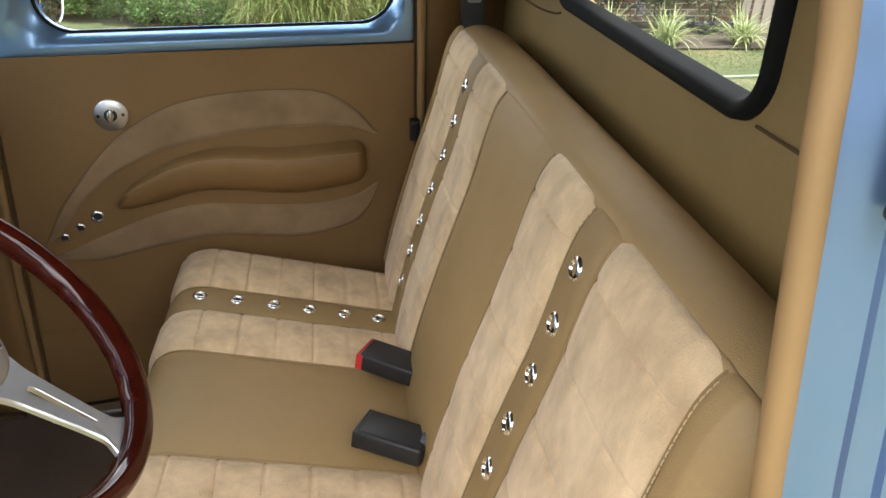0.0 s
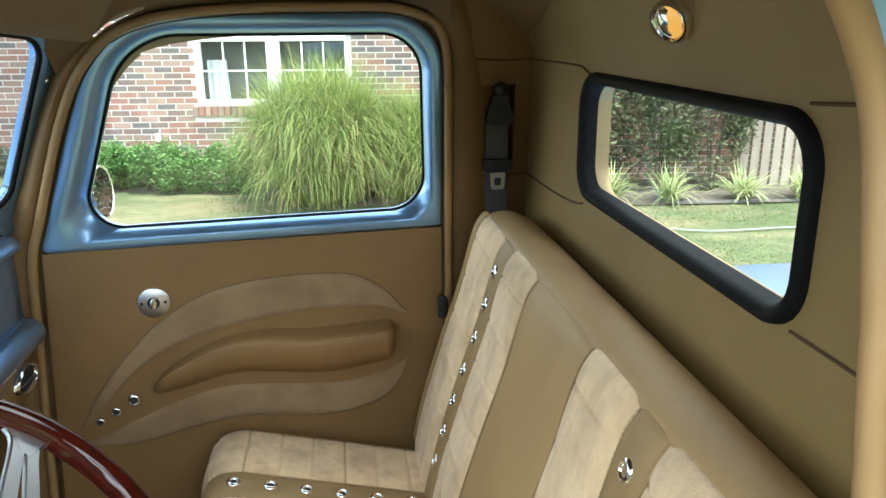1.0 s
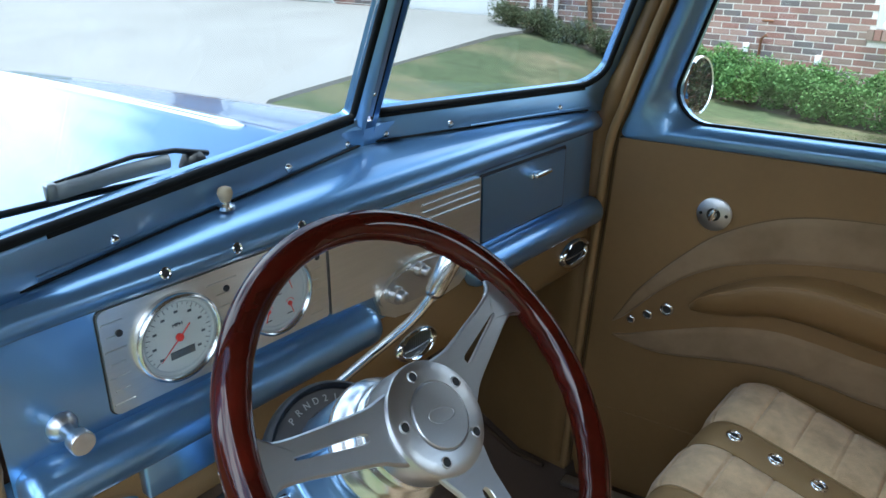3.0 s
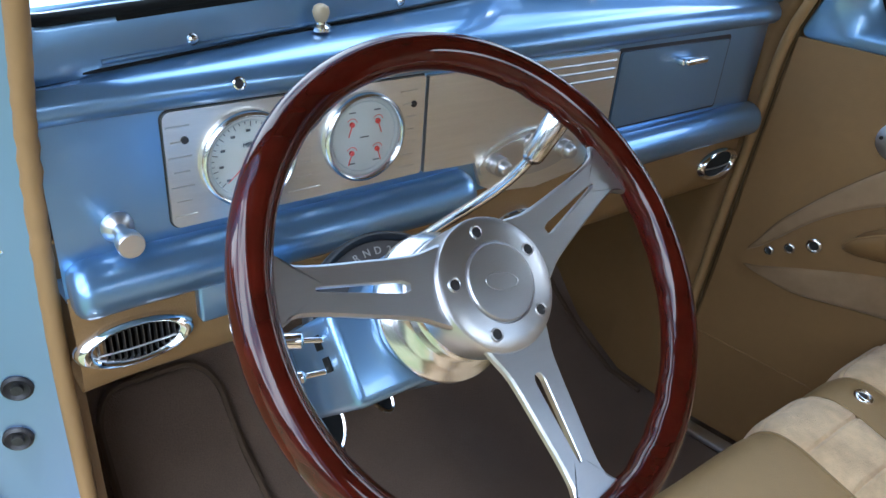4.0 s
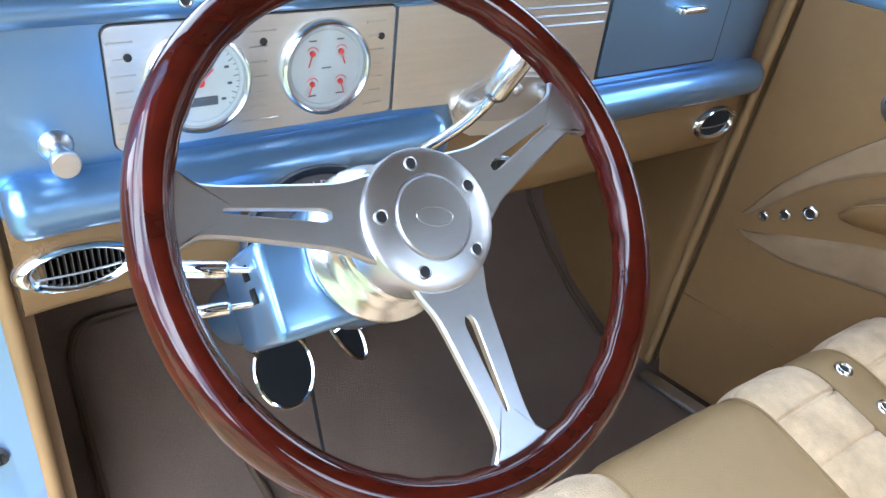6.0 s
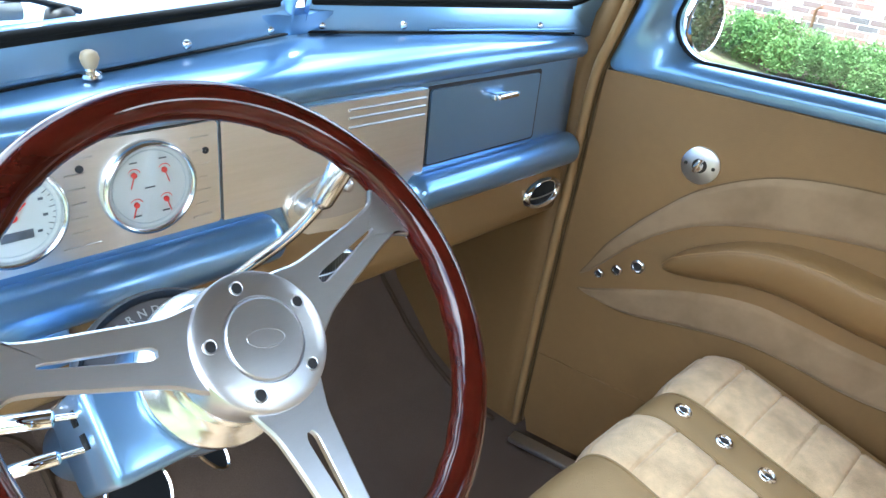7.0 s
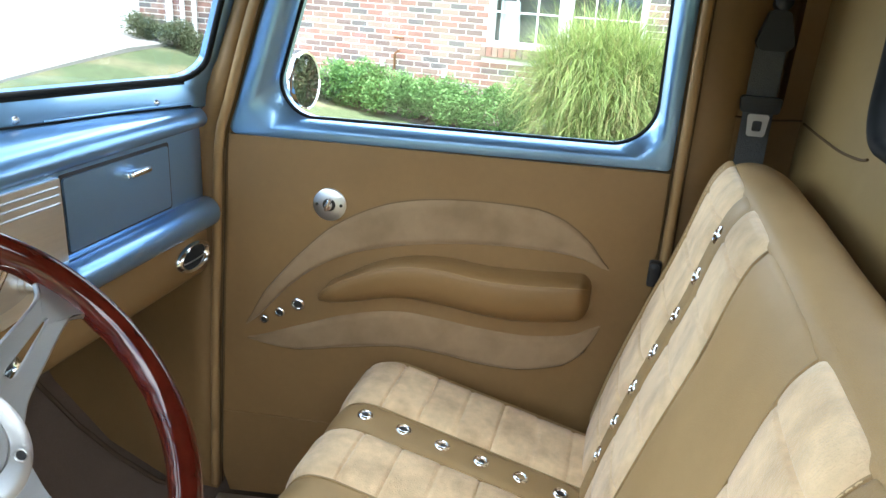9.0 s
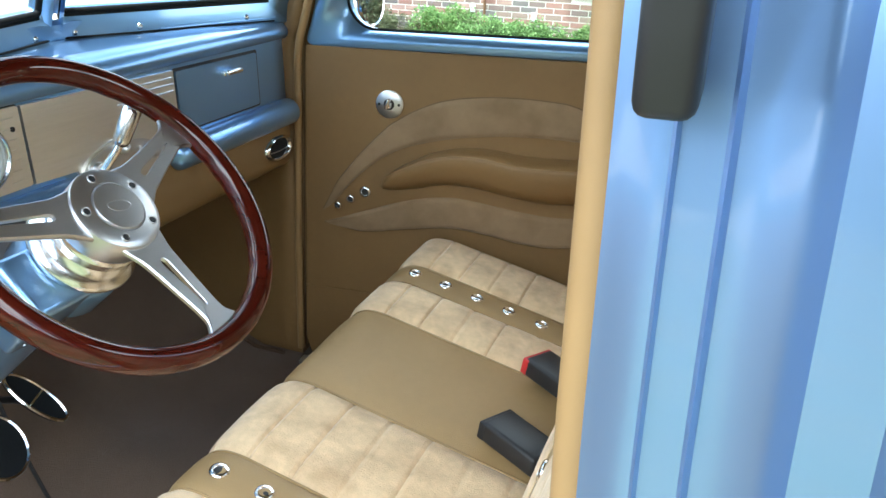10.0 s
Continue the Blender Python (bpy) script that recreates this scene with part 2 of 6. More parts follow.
def part(name, bm, mat, parent=None, label="", smooth=True, angle=50):
    ob = new(name, solid(name, bm, mat, smooth, angle))
    WORLD[ob] = Matrix.Identity(4)
    if parent:
        ob.parent = parent
        ob.matrix_parent_inverse = WORLD[parent].inverted()
    return tagged(ob, label)


def BM():
    return bmesh.new()


def box(bm, c, s, m=None, bevel=0.0, seg=2):
    r = bmesh.ops.create_cube(bm, size=1.0, matrix=Matrix.Translation(c) @ (m or Matrix.Identity(4)) @ Matrix.Diagonal((*s, 1)))
    if bevel:
        es = list({e for v in r["verts"] for e in v.link_edges})
        bmesh.ops.bevel(bm, geom=es, offset=bevel, segments=seg, affect='EDGES', profile=0.5)
    return bm


def axes(axis):
    n = Vector(axis).normalized()
    a = n.cross(Vector((0, 1, 0)))
    if a.length < 0.05:
        a = n.cross(Vector((1, 0, 0)))
    a.normalize()
    return n, a, n.cross(a)


def grid(bm, rows, close_u=False, close_v=False):
    """Faces between rows of points."""
    vs = [[bm.verts.new(p) for p in r] for r in rows]
    nu, nv = len(vs), len(vs[0])
    for i in range(nu if close_u else nu - 1):
        for j in range(nv if close_v else nv - 1):
            q = (vs[i][j], vs[(i + 1) % nu][j], vs[(i + 1) % nu][(j + 1) % nv], vs[i][(j + 1) % nv])
            if len(set(q)) == 4:
                bm.faces.new(q)
    return vs


def lathe(bm, c, axis, prof, n=32, sx=1.0, sy=1.0, ax=None, open_end=False):
    """Turn a profile of (radius, height) round an axis."""
    z, a, b = ax or axes(axis)
    c = Vector(c)
    rows = []
    for r, h in prof:
        r = max(r, 1e-5)
        rows.append([c + z * h + a * (r * sx * math.cos(2 * math.pi * k / n)) + b * (r * sy * math.sin(2 * math.pi * k / n)) for k in range(n)])
    vs = grid(bm, rows, close_v=True)
    for row, (r, h) in ((vs[0], prof[0]), (vs[-1], prof[-1])):
        if r > 1e-4 and not (open_end and row is vs[-1]):
            bm.faces.new(row)
    return bm


def tube(bm, pts, r, n=8, closed=False, r1=None, flat=1.0):
    """A round rod along points."""
    P = [Vector(p) for p in pts]
    m = len(P)
    rows = []
    up = None
    for i, p in enumerate(P):
        if closed:
            d = (P[(i + 1) % m] - P[i - 1]).normalized()
        else:
            d = (P[min(i + 1, m - 1)] - P[max(i - 1, 0)]).normalized()
        if up is None:
            _, a, b = axes(d)
        else:
            a = (up - d * up.dot(d)).normalized()
            b = d.cross(a)
        up = a
        rr = r if r1 is None else r + (r1 - r) * i / max(1, m - 1)
        rows.append([p + a * (rr * math.cos(2 * math.pi * k / n)) + b * (rr * flat * math.sin(2 * math.pi * k / n)) for k in range(n)])
    vs = grid(bm, rows, close_u=closed, close_v=True)
    if not closed:
        bm.faces.new(vs[0])
        bm.faces.new(vs[-1])
    return bm


def spline(pts, n):
    """Points along a smooth curve through control points."""
    P = [Vector(p) for p in pts]
    out = []
    m = len(P) - 1
    for k in range(n):
        s = k / (n - 1) * m
        i = min(int(s), m - 1)
        t = s - i
        p0, p1, p2, p3 = P[max(i - 1, 0)], P[i], P[i + 1], P[min(i + 2, m)]
        out.append(0.5 * ((2 * p1) + (p2 - p0) * t + (2 * p0 - 5 * p1 + 4 * p2 - p3) * t * t + (3 * p1 - p0 - 3 * p2 + p3) * t ** 3))
    return out


def rounded(corners, seg=8):
    """A polygon of (x, y, radius) corners with round corners, as points with equal counts a corner."""
    out = []
    m = len(corners)
    for i, (x, y, r) in enumerate(corners):
        p = Vector((x, y))
        a = (Vector(corners[i - 1][:2]) - p).normalized()
        b = (Vector(corners[(i + 1) % m][:2]) - p).normalized()
        half = math.acos(max(-1, min(1, a.dot(b)))) / 2
        d = r / math.tan(half)
        s, e = p + a * d, p + b * d
        c = p + (a + b).normalized() * (r / math.sin(half))
        v0, v1 = s - c, e - c
        for k in range(seg + 1):
            w = v0.lerp(v1, k / seg)
            out.append(c + w.normalized() * r)
    return out


def dense(loop, seg=8, n=12):
    """The same loop with points along its straight sides too."""
    out = []
    for i, p in enumerate(loop):
        out.append(p)
        if i % (seg + 1) == seg:
            q = loop[(i + 1) % len(loop)]
            out += [p.lerp(q, k / n) for k in range(1, n)]
    return out


def curve_fn(pts):
    xs = [p[0] for p in pts]

    def f(x):
        P = pts
        i = 0
        while i < len(P) - 2 and x > xs[i + 1]:
            i += 1
        t = max(0, min(1, (x - xs[i]) / (xs[i + 1] - xs[i])))
        p0, p1, p2, p3 = P[max(i - 1, 0)][1], P[i][1], P[i + 1][1], P[min(i + 2, len(P) - 1)][1]
        return 0.5 * (2 * p1 + (p2 - p0) * t + (2 * p0 - 5 * p1 + 4 * p2 - p3) * t * t + (3 * p1 - p0 - 3 * p2 + p3) * t ** 3)
    return f


def prism(bm, loop, fn, d0, d1):
    """A closed slab: the loop of (u, v) mapped by fn(u, v, d) at two depths, both ends filled."""
    A = [bm.verts.new(fn(u, v, d0)) for u, v in loop]
    B = [bm.verts.new(fn(u, v, d1)) for u, v in loop]
    n = len(A)
    for i in range(n):
        bm.faces.new((A[i], A[(i + 1) % n], B[(i + 1) % n], B[i]))
    bm.faces.new(A)
    bm.faces.new(B)
    return bm


def ring(bm, inner, outer, fn, d0, d1):
    """A slab with a hole: two loops of equal count."""
    n = len(inner)
    I0, I1 = [[bm.verts.new(fn(u, v, d)) for u, v in inner] for d in (d0, d1)]
    O0, O1 = [[bm.verts.new(fn(u, v, d)) for u, v in outer] for d in (d0, d1)]
    for i in range(n):
        j = (i + 1) % n
        bm.faces.new((I0[i], I0[j], O0[j], O0[i]))
        bm.faces.new((I1[i], O1[i], O1[j], I1[j]))
        bm.faces.new((I0[i], I1[i], I1[j], I0[j]))
        bm.faces.new((O0[i], O0[j], O1[j], O1[i]))
    return bm


def text_part(name, body, m, size, mat, parent, depth=0.0004):
    """Raised lettering as a mesh."""
    cu = bpy.data.curves.new(name, 'FONT')
    cu.body, cu.size, cu.extrude, cu.align_x, cu.align_y = body, size, depth, 'CENTER', 'CENTER'
    tmp = bpy.data.objects.new("tmp", cu)
    scene.collection.objects.link(tmp)
    me = bpy.data.meshes.new_from_object(tmp.evaluated_get(bpy.context.evaluated_depsgraph_get()))
    bpy.data.objects.remove(tmp)
    me.transform(m)
    me.materials.clear()
    me.materials.append(mat)
    ob = new(name, me)
    WORLD[ob] = Matrix.Identity(4)
    ob.parent = parent
    ob.matrix_parent_inverse = WORLD[parent].inverted()
    return ob


def frame_of(c, n, up):
    """Local x, y on a plate with normal n and y towards up, origin c."""
    n = Vector(n).normalized()
    y = (Vector(up) - n * n.dot(Vector(up))).normalized()
    x = y.cross(n)
    return Matrix(((x.x, y.x, n.x, c[0]), (x.y, y.y, n.y, c[1]), (x.z, y.z, n.z, c[2]), (0, 0, 0, 1)))

# ---- the cab: floor, walls, ceiling ----


def far_y(x):
    """The passenger door's inner face: it tapers towards the cowl."""
    return 1.31 + 0.15 * (x + 0.6)


def near_y(x):
    return 2 * YC - far_y(x)


def door_pt(x, z, d):
    """A point on the passenger door, d metres inwards; the upper part leans in a little."""
    return (x, far_y(x) - d - max(0.0, z - 1.24) * 0.10, z)


def near_pt(x, z, d):
    return (x, near_y(x) + d + max(0.0, z - 1.24) * 0.10, z)


def build_floor():
    floor = thing("floor", (-0.6, YC, 0.48), "brown carpeted cab floor rising to the firewall", "floor", kind="structure")
    rows = []
    for x, z in ((0.14, 0.5), (-0.3, 0.5), (-0.7, 0.5), (-0.95, 0.5), (-1.08, 0.56), (-1.2, 0.68), (-1.28, 0.85), (-1.3, 1.1)):
        rows.append([(x, y, z + 0.05 * math.exp(-((y - YC) / 0.12) ** 2) * (1 if x < -0.5 else 0)) for y in np.linspace(0.1, 1.48, 24)])
    bm = BM()
    grid(bm, rows)
    grid(bm, [[(p[0], p[1], p[2] - 0.04) for p in r] for r in rows])
    part("carpet", bm, CARPET, floor)
    # loose mat with a bound edge on the driver's side
    px_, pz_ = (-1.3, -1.28, -1.2, -1.08, -0.95, 0.2), (1.1, 0.85, 0.68, 0.56, 0.5, 0.5)

    def mat_at(u, v, d):
        return (u, v, float(np.interp(u, px_, pz_)) + 0.006 + d)
    loop = rounded([(-0.60, 0.30, 0.04), (-1.195, 0.330, 0.05), (-1.195, 0.515, 0.05), (-0.60, 0.53, 0.04)], 6)
    dense = []
    for i, p in enumerate(loop):
        q = loop[(i + 1) % len(loop)]
        k = max(1, int((q - p).length / 0.06))
        dense += [p.lerp(q, j / k) for j in range(k)]
    bm = BM()
    tube(bm, [mat_at(p.x, p.y, 0.006) for p in dense], 0.006, 6, closed=True)
    part("mat_edge", bm, BINDING, floor, "dark bound edge of the floor mat")
    bm = BM()
    rows = [[mat_at(x, y, 0.004 - (0.002 if (i in (0, 10) or j in (0, 7)) else 0)) for j, y in enumerate(np.linspace(0.325, 0.52, 8))] for i, x in enumerate(np.linspace(-1.19, -0.61, 11))]
    grid(bm, rows)
    part("floor_mat", bm, CARPET, floor, "brown ribbed floor mat")
    bm = BM()
    tube(bm, [mat_at(x, y, 0.004) for x, y in ((-1.25, 1.245), (-1.2, 1.25), (-1.12, 1.255), (-1.04, 1.26), (-0.95, 1.262), (-0.87, 1.262))], 0.005, 6)
    tube(bm, [mat_at(x, y, 0.004) for x, y in ((-1.2, 0.74), (-1.08, 0.74), (-0.95, 0.74), (-0.7, 0.74))], 0.004, 6)
    part("carpet_edge", bm, BINDING, floor, "dark bound carpet edge")
    for yy, nm in ((near_y, "sill"), (far_y, "sill")):
        bm = BM()
        s = 1 if yy is far_y else -1
        for k in range(1):
            a, b = Vector((-0.81, yy(-0.81) - s * 0.036, 0.517)), Vector((-0.05, yy(-0.05) - s * 0.036, 0.517))
            d = b - a
            box(bm, (a + b) / 2, (d.length, 0.03, 0.012), Matrix.Rotation(math.atan2(d.y, d.x), 4, 'Z'), 0.004)
        part("sill_plate", bm, ALU, floor, "polished sill plate")
    return floor


build_floor()

# passenger door
OPEN_IN = [(-0.714, 1.271, 0.055), (-0.083, 1.266, 0.070), (-0.092, 1.607, 0.075), (-0.602, 1.607, 0.13)]
OPEN_OUT = [(-0.778, 1.238, 0.012), (-0.052, 1.233, 0.008), (-0.052, 1.640, 0.10), (-0.632, 1.642, 0.17)]


def pillow(name, top, bot, x0, x1, height, mat, parent, label="", base=0.0, nx=46, nz=12, power=4.0, seat=door_pt):
    """A stuffed shape between two curves on the door, with rolled edges."""
    ft, fb = curve_fn(top), curve_fn(bot)
    bm = BM()
    rows = []
    for i in range(nx + 1):
        u = i / nx
        x = x0 + (x1 - x0) * u
        zt, zb = ft(x), fb(x)
        if zt < zb:
            zt = zb = (zt + zb) / 2
        row = []
        for j in range(nz + 1):
            v = j / nz
            e = min(1.0, 14 * min(u, 1 - u)) if power > 3 else min(1.0, 8 * min(u, 1 - u))
            h = height * max(0.0, 1 - abs(2 * v - 1) ** power) ** 0.5 * max(0.0, 1 - (1 - e) ** 2) ** 0.5
            row.append(seat(x, zb + (zt - zb) * v, base + h))
        rows.append(row)
    grid(bm, rows)
    back = [[seat(x0 + (x1 - x0) * i / nx, z, base - 0.004) for z in (fb(x0 + (x1 - x0) * i / nx), ft(x0 + (x1 - x0) * i / nx))] for i in range(nx + 1)]
    grid(bm, back)
    return part(name, bm, mat, parent, label, angle=60)


UP_TOP = [(-0.757, 0.888), (-0.719, 0.957), (-0.666, 1.023), (-0.601, 1.088), (-0.523, 1.132), (-0.454, 1.151), (-0.359, 1.158), (-0.255, 1.153), (-0.208, 1.137), (-0.164, 1.104), (-0.123, 1.056)]
UP_BOT = [(-0.757, 0.886), (-0.663, 0.981), (-0.588, 1.034), (-0.500, 1.062), (-0.402, 1.077), (-0.320, 1.082), (-0.228, 1.080), (-0.176, 1.073), (-0.123, 1.054)]
ARM_TOP = [(-0.622, 0.962), (-0.600, 0.986), (-0.573, 1.005), (-0.516, 1.033), (-0.453, 1.049), (-0.390, 1.050), (-0.328, 1.042), (-0.256, 1.041), (-0.193, 1.043), (-0.152, 1.044)]
ARM_BOT = [(-0.622, 0.946), (-0.551, 0.955), (-0.485, 0.970), (-0.426, 0.969), (-0.352, 0.957), (-0.282, 0.949), (-0.216, 0.953), (-0.152, 0.962)]
LO_TOP = [(-0.755, 0.862), (-0.656, 0.896), (-0.562, 0.928), (-0.478, 0.942), (-0.410, 0.936), (-0.336, 0.925), (-0.251, 0.919), (-0.172, 0.929), (-0.124, 0.953)]
LO_BOT = [(-0.755, 0.860), (-0.669, 0.846), (-0.571, 0.860), (-0.477, 0.872), (-0.400, 0.866), (-0.325, 0.853), (-0.253, 0.851), (-0.181, 0.868), (-0.147, 0.899), (-0.124, 0.951)]


def eyelet(c, n, r, parent, name="grommet"):
    bm = BM()
    lathe(bm, c, n, [(r * 0.50, -0.002), (r * 0.54, 0.0018), (r * 0.66, 0.0034), (r * 0.84, 0.0030), (r, 0.0010), (r * 1.03, -0.001)], 22)
    g = part(name, bm, CHROME, parent)
    bm = BM()
    lathe(bm, Vector(c) + Vector(n).normalized() * 0.0003, n, [(r * 0.55, 0.0), (0.0, 0.0004)], 16)
    part("eye", bm, BLACK, g, "dark hole")
    return g


def armrest(parent):
    """A long padded rest, blunt at the rear, whose top rolls over towards the seat."""
    ft, fb = curve_fn(ARM_TOP), curve_fn(ARM_BOT)
    bm = BM()
    rows = []
    x0, x1, n = -0.621, -0.150, 60
    for i in range(n + 1):
        u = i / n
        x = x0 + (x1 - x0) * (0.5 - 0.5 * math.cos(math.pi * u))
        a, b = (x - x0) / 0.035, (x1 - x) / 0.022
        e = math.sqrt(max(0.0, 1 - max(0.0, 1 - a) ** 2)) * math.sqrt(max(0.0, 1 - max(0.0, 1 - b) ** 2))
        zt, zb = ft(x), fb(x)
        mid, half = (zt + zb) / 2, (zt - zb) / 2 * (0.35 + 0.65 * e)
        deep = (0.026 + 0.034 * min(1.0, u * 1.6)) * e
        rows.append([door_pt(x, mid + half * v, -0.002 + deep * d) for v, d in ((1.06, 0.0), (1.03, 0.45), (0.98, 0.80), (0.88, 0.96), (0.70, 1.0), (0.3, 0.97), (-0.2, 0.86), (-0.6, 0.66), (-0.88, 0.36), (-1.0, 0.12), (-1.03, 0.0))])
    grid(bm, rows)
    ob = part("armrest", bm, LEATHER, parent, "padded leather armrest", angle=75)
    bm = BM()
    tube(bm, [Vector(rows[i][3]) + Vector((0, -0.0006, 0.0006)) for i in range(3, n - 2)], 0.0009, 5)
    part("piping", bm, WINDLACE, ob)
    return ob


def build_door():
    d = thing("door_1", (-0.43, 1.33, 0.5), "closed passenger door, blue frame over sculpted tan leather panel", "door", kind="structure")
    bm = BM()
    loop = [(-0.774, 1.238), (-0.052, 1.230), (-0.052, 0.75), (-0.07, 0.56), (-0.20, 0.515), (-0.80, 0.515), (-0.812, 0.56)]
    prism(bm, loop, lambda u, v, w: door_pt(u, v, w), 0.0, -0.05)
    part("leather_panel", bm, LEATHER, d, "smooth tan leather door panel")
    a, b = rounded(OPEN_IN, 12), rounded(OPEN_OUT, 12)

    def sill(p):
        """The sill swells a little at its middle."""
        return Vector((p.x, p.y - 0.007 * math.exp(-((p.x + 0.40) / 0.05) ** 2) * (1 if p.y < 1.33 else 0)))
    # from the flat of the frame over a rounded bead into the glass channel
    sec = [(1.0, -0.05), (1.0, -0.005), (0.85, -0.003), (0.62, -0.003), (0.52, -0.0036), (0.42, -0.0055), (0.33, -0.0085), (0.24, -0.0125), (0.16, -0.017), (0.08, -0.023), (0.02, -0.029), (0.0, -0.034), (0.0, -0.05)]
    bm = BM()
    grid(bm, [[door_pt(*(q if k > 0.6 else sill(q)), d) for q in [p.lerp(w, k) for p, w in zip(a, b)]] for k, d in sec], close_v=True)
    part("window_frame", bm, BLUE, d, "blue metallic painted window frame", angle=60)
    bm = BM()
    tube(bm, [door_pt(p.x, p.y, -0.031) for p in a], 0.0034, 6, closed=True)
    part("glass_seal", bm, RUBBER, d, "black rubber glass seal")
    bm = BM()
    prism(bm, a, lambda u, v, w: door_pt(u, v, w), -0.036, -0.040)
    g = part("pane", bm, GLASS, d, "clear side window glass", smooth=False)
    g.visible_shadow = False
    pillow("upper_inlay", UP_TOP, UP_BOT, -0.755, -0.125, 0.007, DOORSUEDE, d, "tan suede swoosh inlay", power=9.0)
    pillow("lower_inlay", LO_TOP, LO_BOT, -0.753, -0.126, 0.007, DOORSUEDE, d, "tan suede lower swoosh inlay", power=9.0)
    armrest(d)
    # dark rods draw the shadow line along the stepped inlay edges
    for top, r in ((UP_TOP, 0.0012), (LO_BOT, 0.0010)):
        f = curve_fn(top)
        bm = BM()
        tube(bm, [door_pt(x, f(x), 0.0006) for x in np.linspace(-0.753, -0.127, 60)], r, 5)
        part("stitch_groove", bm, EDGESHADE, d, "thin dark line drawn as shade at the inlay edge")
    # lock plate
    c = Vector(door_pt(-0.602, 1.130, 0.0))
    n = (0.15, -1, 0)
    bm = BM()
    lathe(bm, c, n, [(0.0285, 0.0), (0.0285, 0.003), (0.027, 0.0042), (0.0, 0.0042)], 36)
    lk = part("lock_plate", bm, ALU, d, "round brushed aluminium lock plate")
    bm = BM()
    lathe(bm, c + Vector((0, -0.0042, 0)), n, [(0.0112, 0.0), (0.0112, 0.0006), (0.0, 0.0006)], 24)
    part("lock_recess", bm, BLACK, lk, "dark recess round the lever")
    bm = BM()
    lathe(bm, c + Vector((0, -0.004, 0)), n, [(0.0085, 0.0), (0.0085, 0.006), (0.007, 0.010), (0.0065, 0.015), (0.0, 0.018)], 18, sx=1.0, sy=0.85)
    box(bm, c + Vector((0.003, -0.016, 0.004)), (0.006, 0.014, 0.022), Matrix.Rotation(0.3, 4, 'Y'), 0.002)
    part("lock_lever", bm, CHROME, lk)
    for s in (-1, 1):
        bm = BM()
        lathe(bm, c + Vector((s * 0.0205, -0.004 + s * 0.003, 0.0)), n, [(0.0030, 0.0), (0.0028, 0.0014), (0, 0.0014)], 10)
        part("screw", bm, BLACK, lk)
    for x, z, r in ((-0.719, 0.903, 0.0085), (-0.690, 0.920, 0.0095), (-0.657, 0.939, 0.0125)):
        eyelet(door_pt(x, z, 0.0045), n, r, d)
    # hinge-side seam on the lower panel and the latch
    bm = BM()
    tube(bm, [door_pt(x, z, 0.001) for x, z in ((-0.805, 0.70), (-0.6, 0.695), (-0.4, 0.69))], 0.002, 5)
    part("seam", bm, LEATHER, d)
    bm = BM()
    box(bm, (-0.052, far_y(-0.05) - 0.012, 1.062), (0.02, 0.018, 0.045), None, 0.004)
    lathe(bm, (-0.054, far_y(-0.05) - 0.02, 1.075), (0, -1, 0), [(0.009, 0), (0.009, 0.006), (0, 0.008)], 12)
    part("door_latch", bm, BLACK, d, "dark door latch")
    return d


build_door()


def outline_tube(name, outline, r, mat, fn, off, parent, label=""):
    bm = BM()
    tube(bm, [fn(x, z, off) for x, z in outline], r, 14)
    return part(name, bm, mat, parent, label)


FRAME_LINE = [(p.x, p.y) for p in spline([(-0.826, 0.53), (-0.815, 0.8), (-0.800, 1.05), (-0.789, 1.22), (-0.765, 1.30), (-0.705, 1.47), (-0.653, 1.565), (-0.58, 1.622), (-0.45, 1.646), (-0.25, 1.652), (-0.12, 1.646), (-0.050, 1.595), (-0.040, 1.4), (-0.038, 1.1), (-0.040, 0.75), (-0.06, 0.53)], 80)]

trim = thing("trim", (-0.4, YC, 0.6), "tan leather windlace round both door openings", "trim", kind="structure")
outline_tube("windlace", FRAME_LINE, 0.0080, WINDLACE, door_pt, 0.004, trim)


for off in (-0.0105, 0.0105):
    bm = BM()
    tube(bm, [door_pt(x + off * (-1 if z < 1.6 and x < -0.4 else 1 if z < 1.6 else 0), z + (off if z >= 1.6 else 0), -0.002) for x, z in FRAME_LINE], 0.0012, 6)
    part("seam_gap", bm, SEAM, trim, "dark gap beside the windlace")


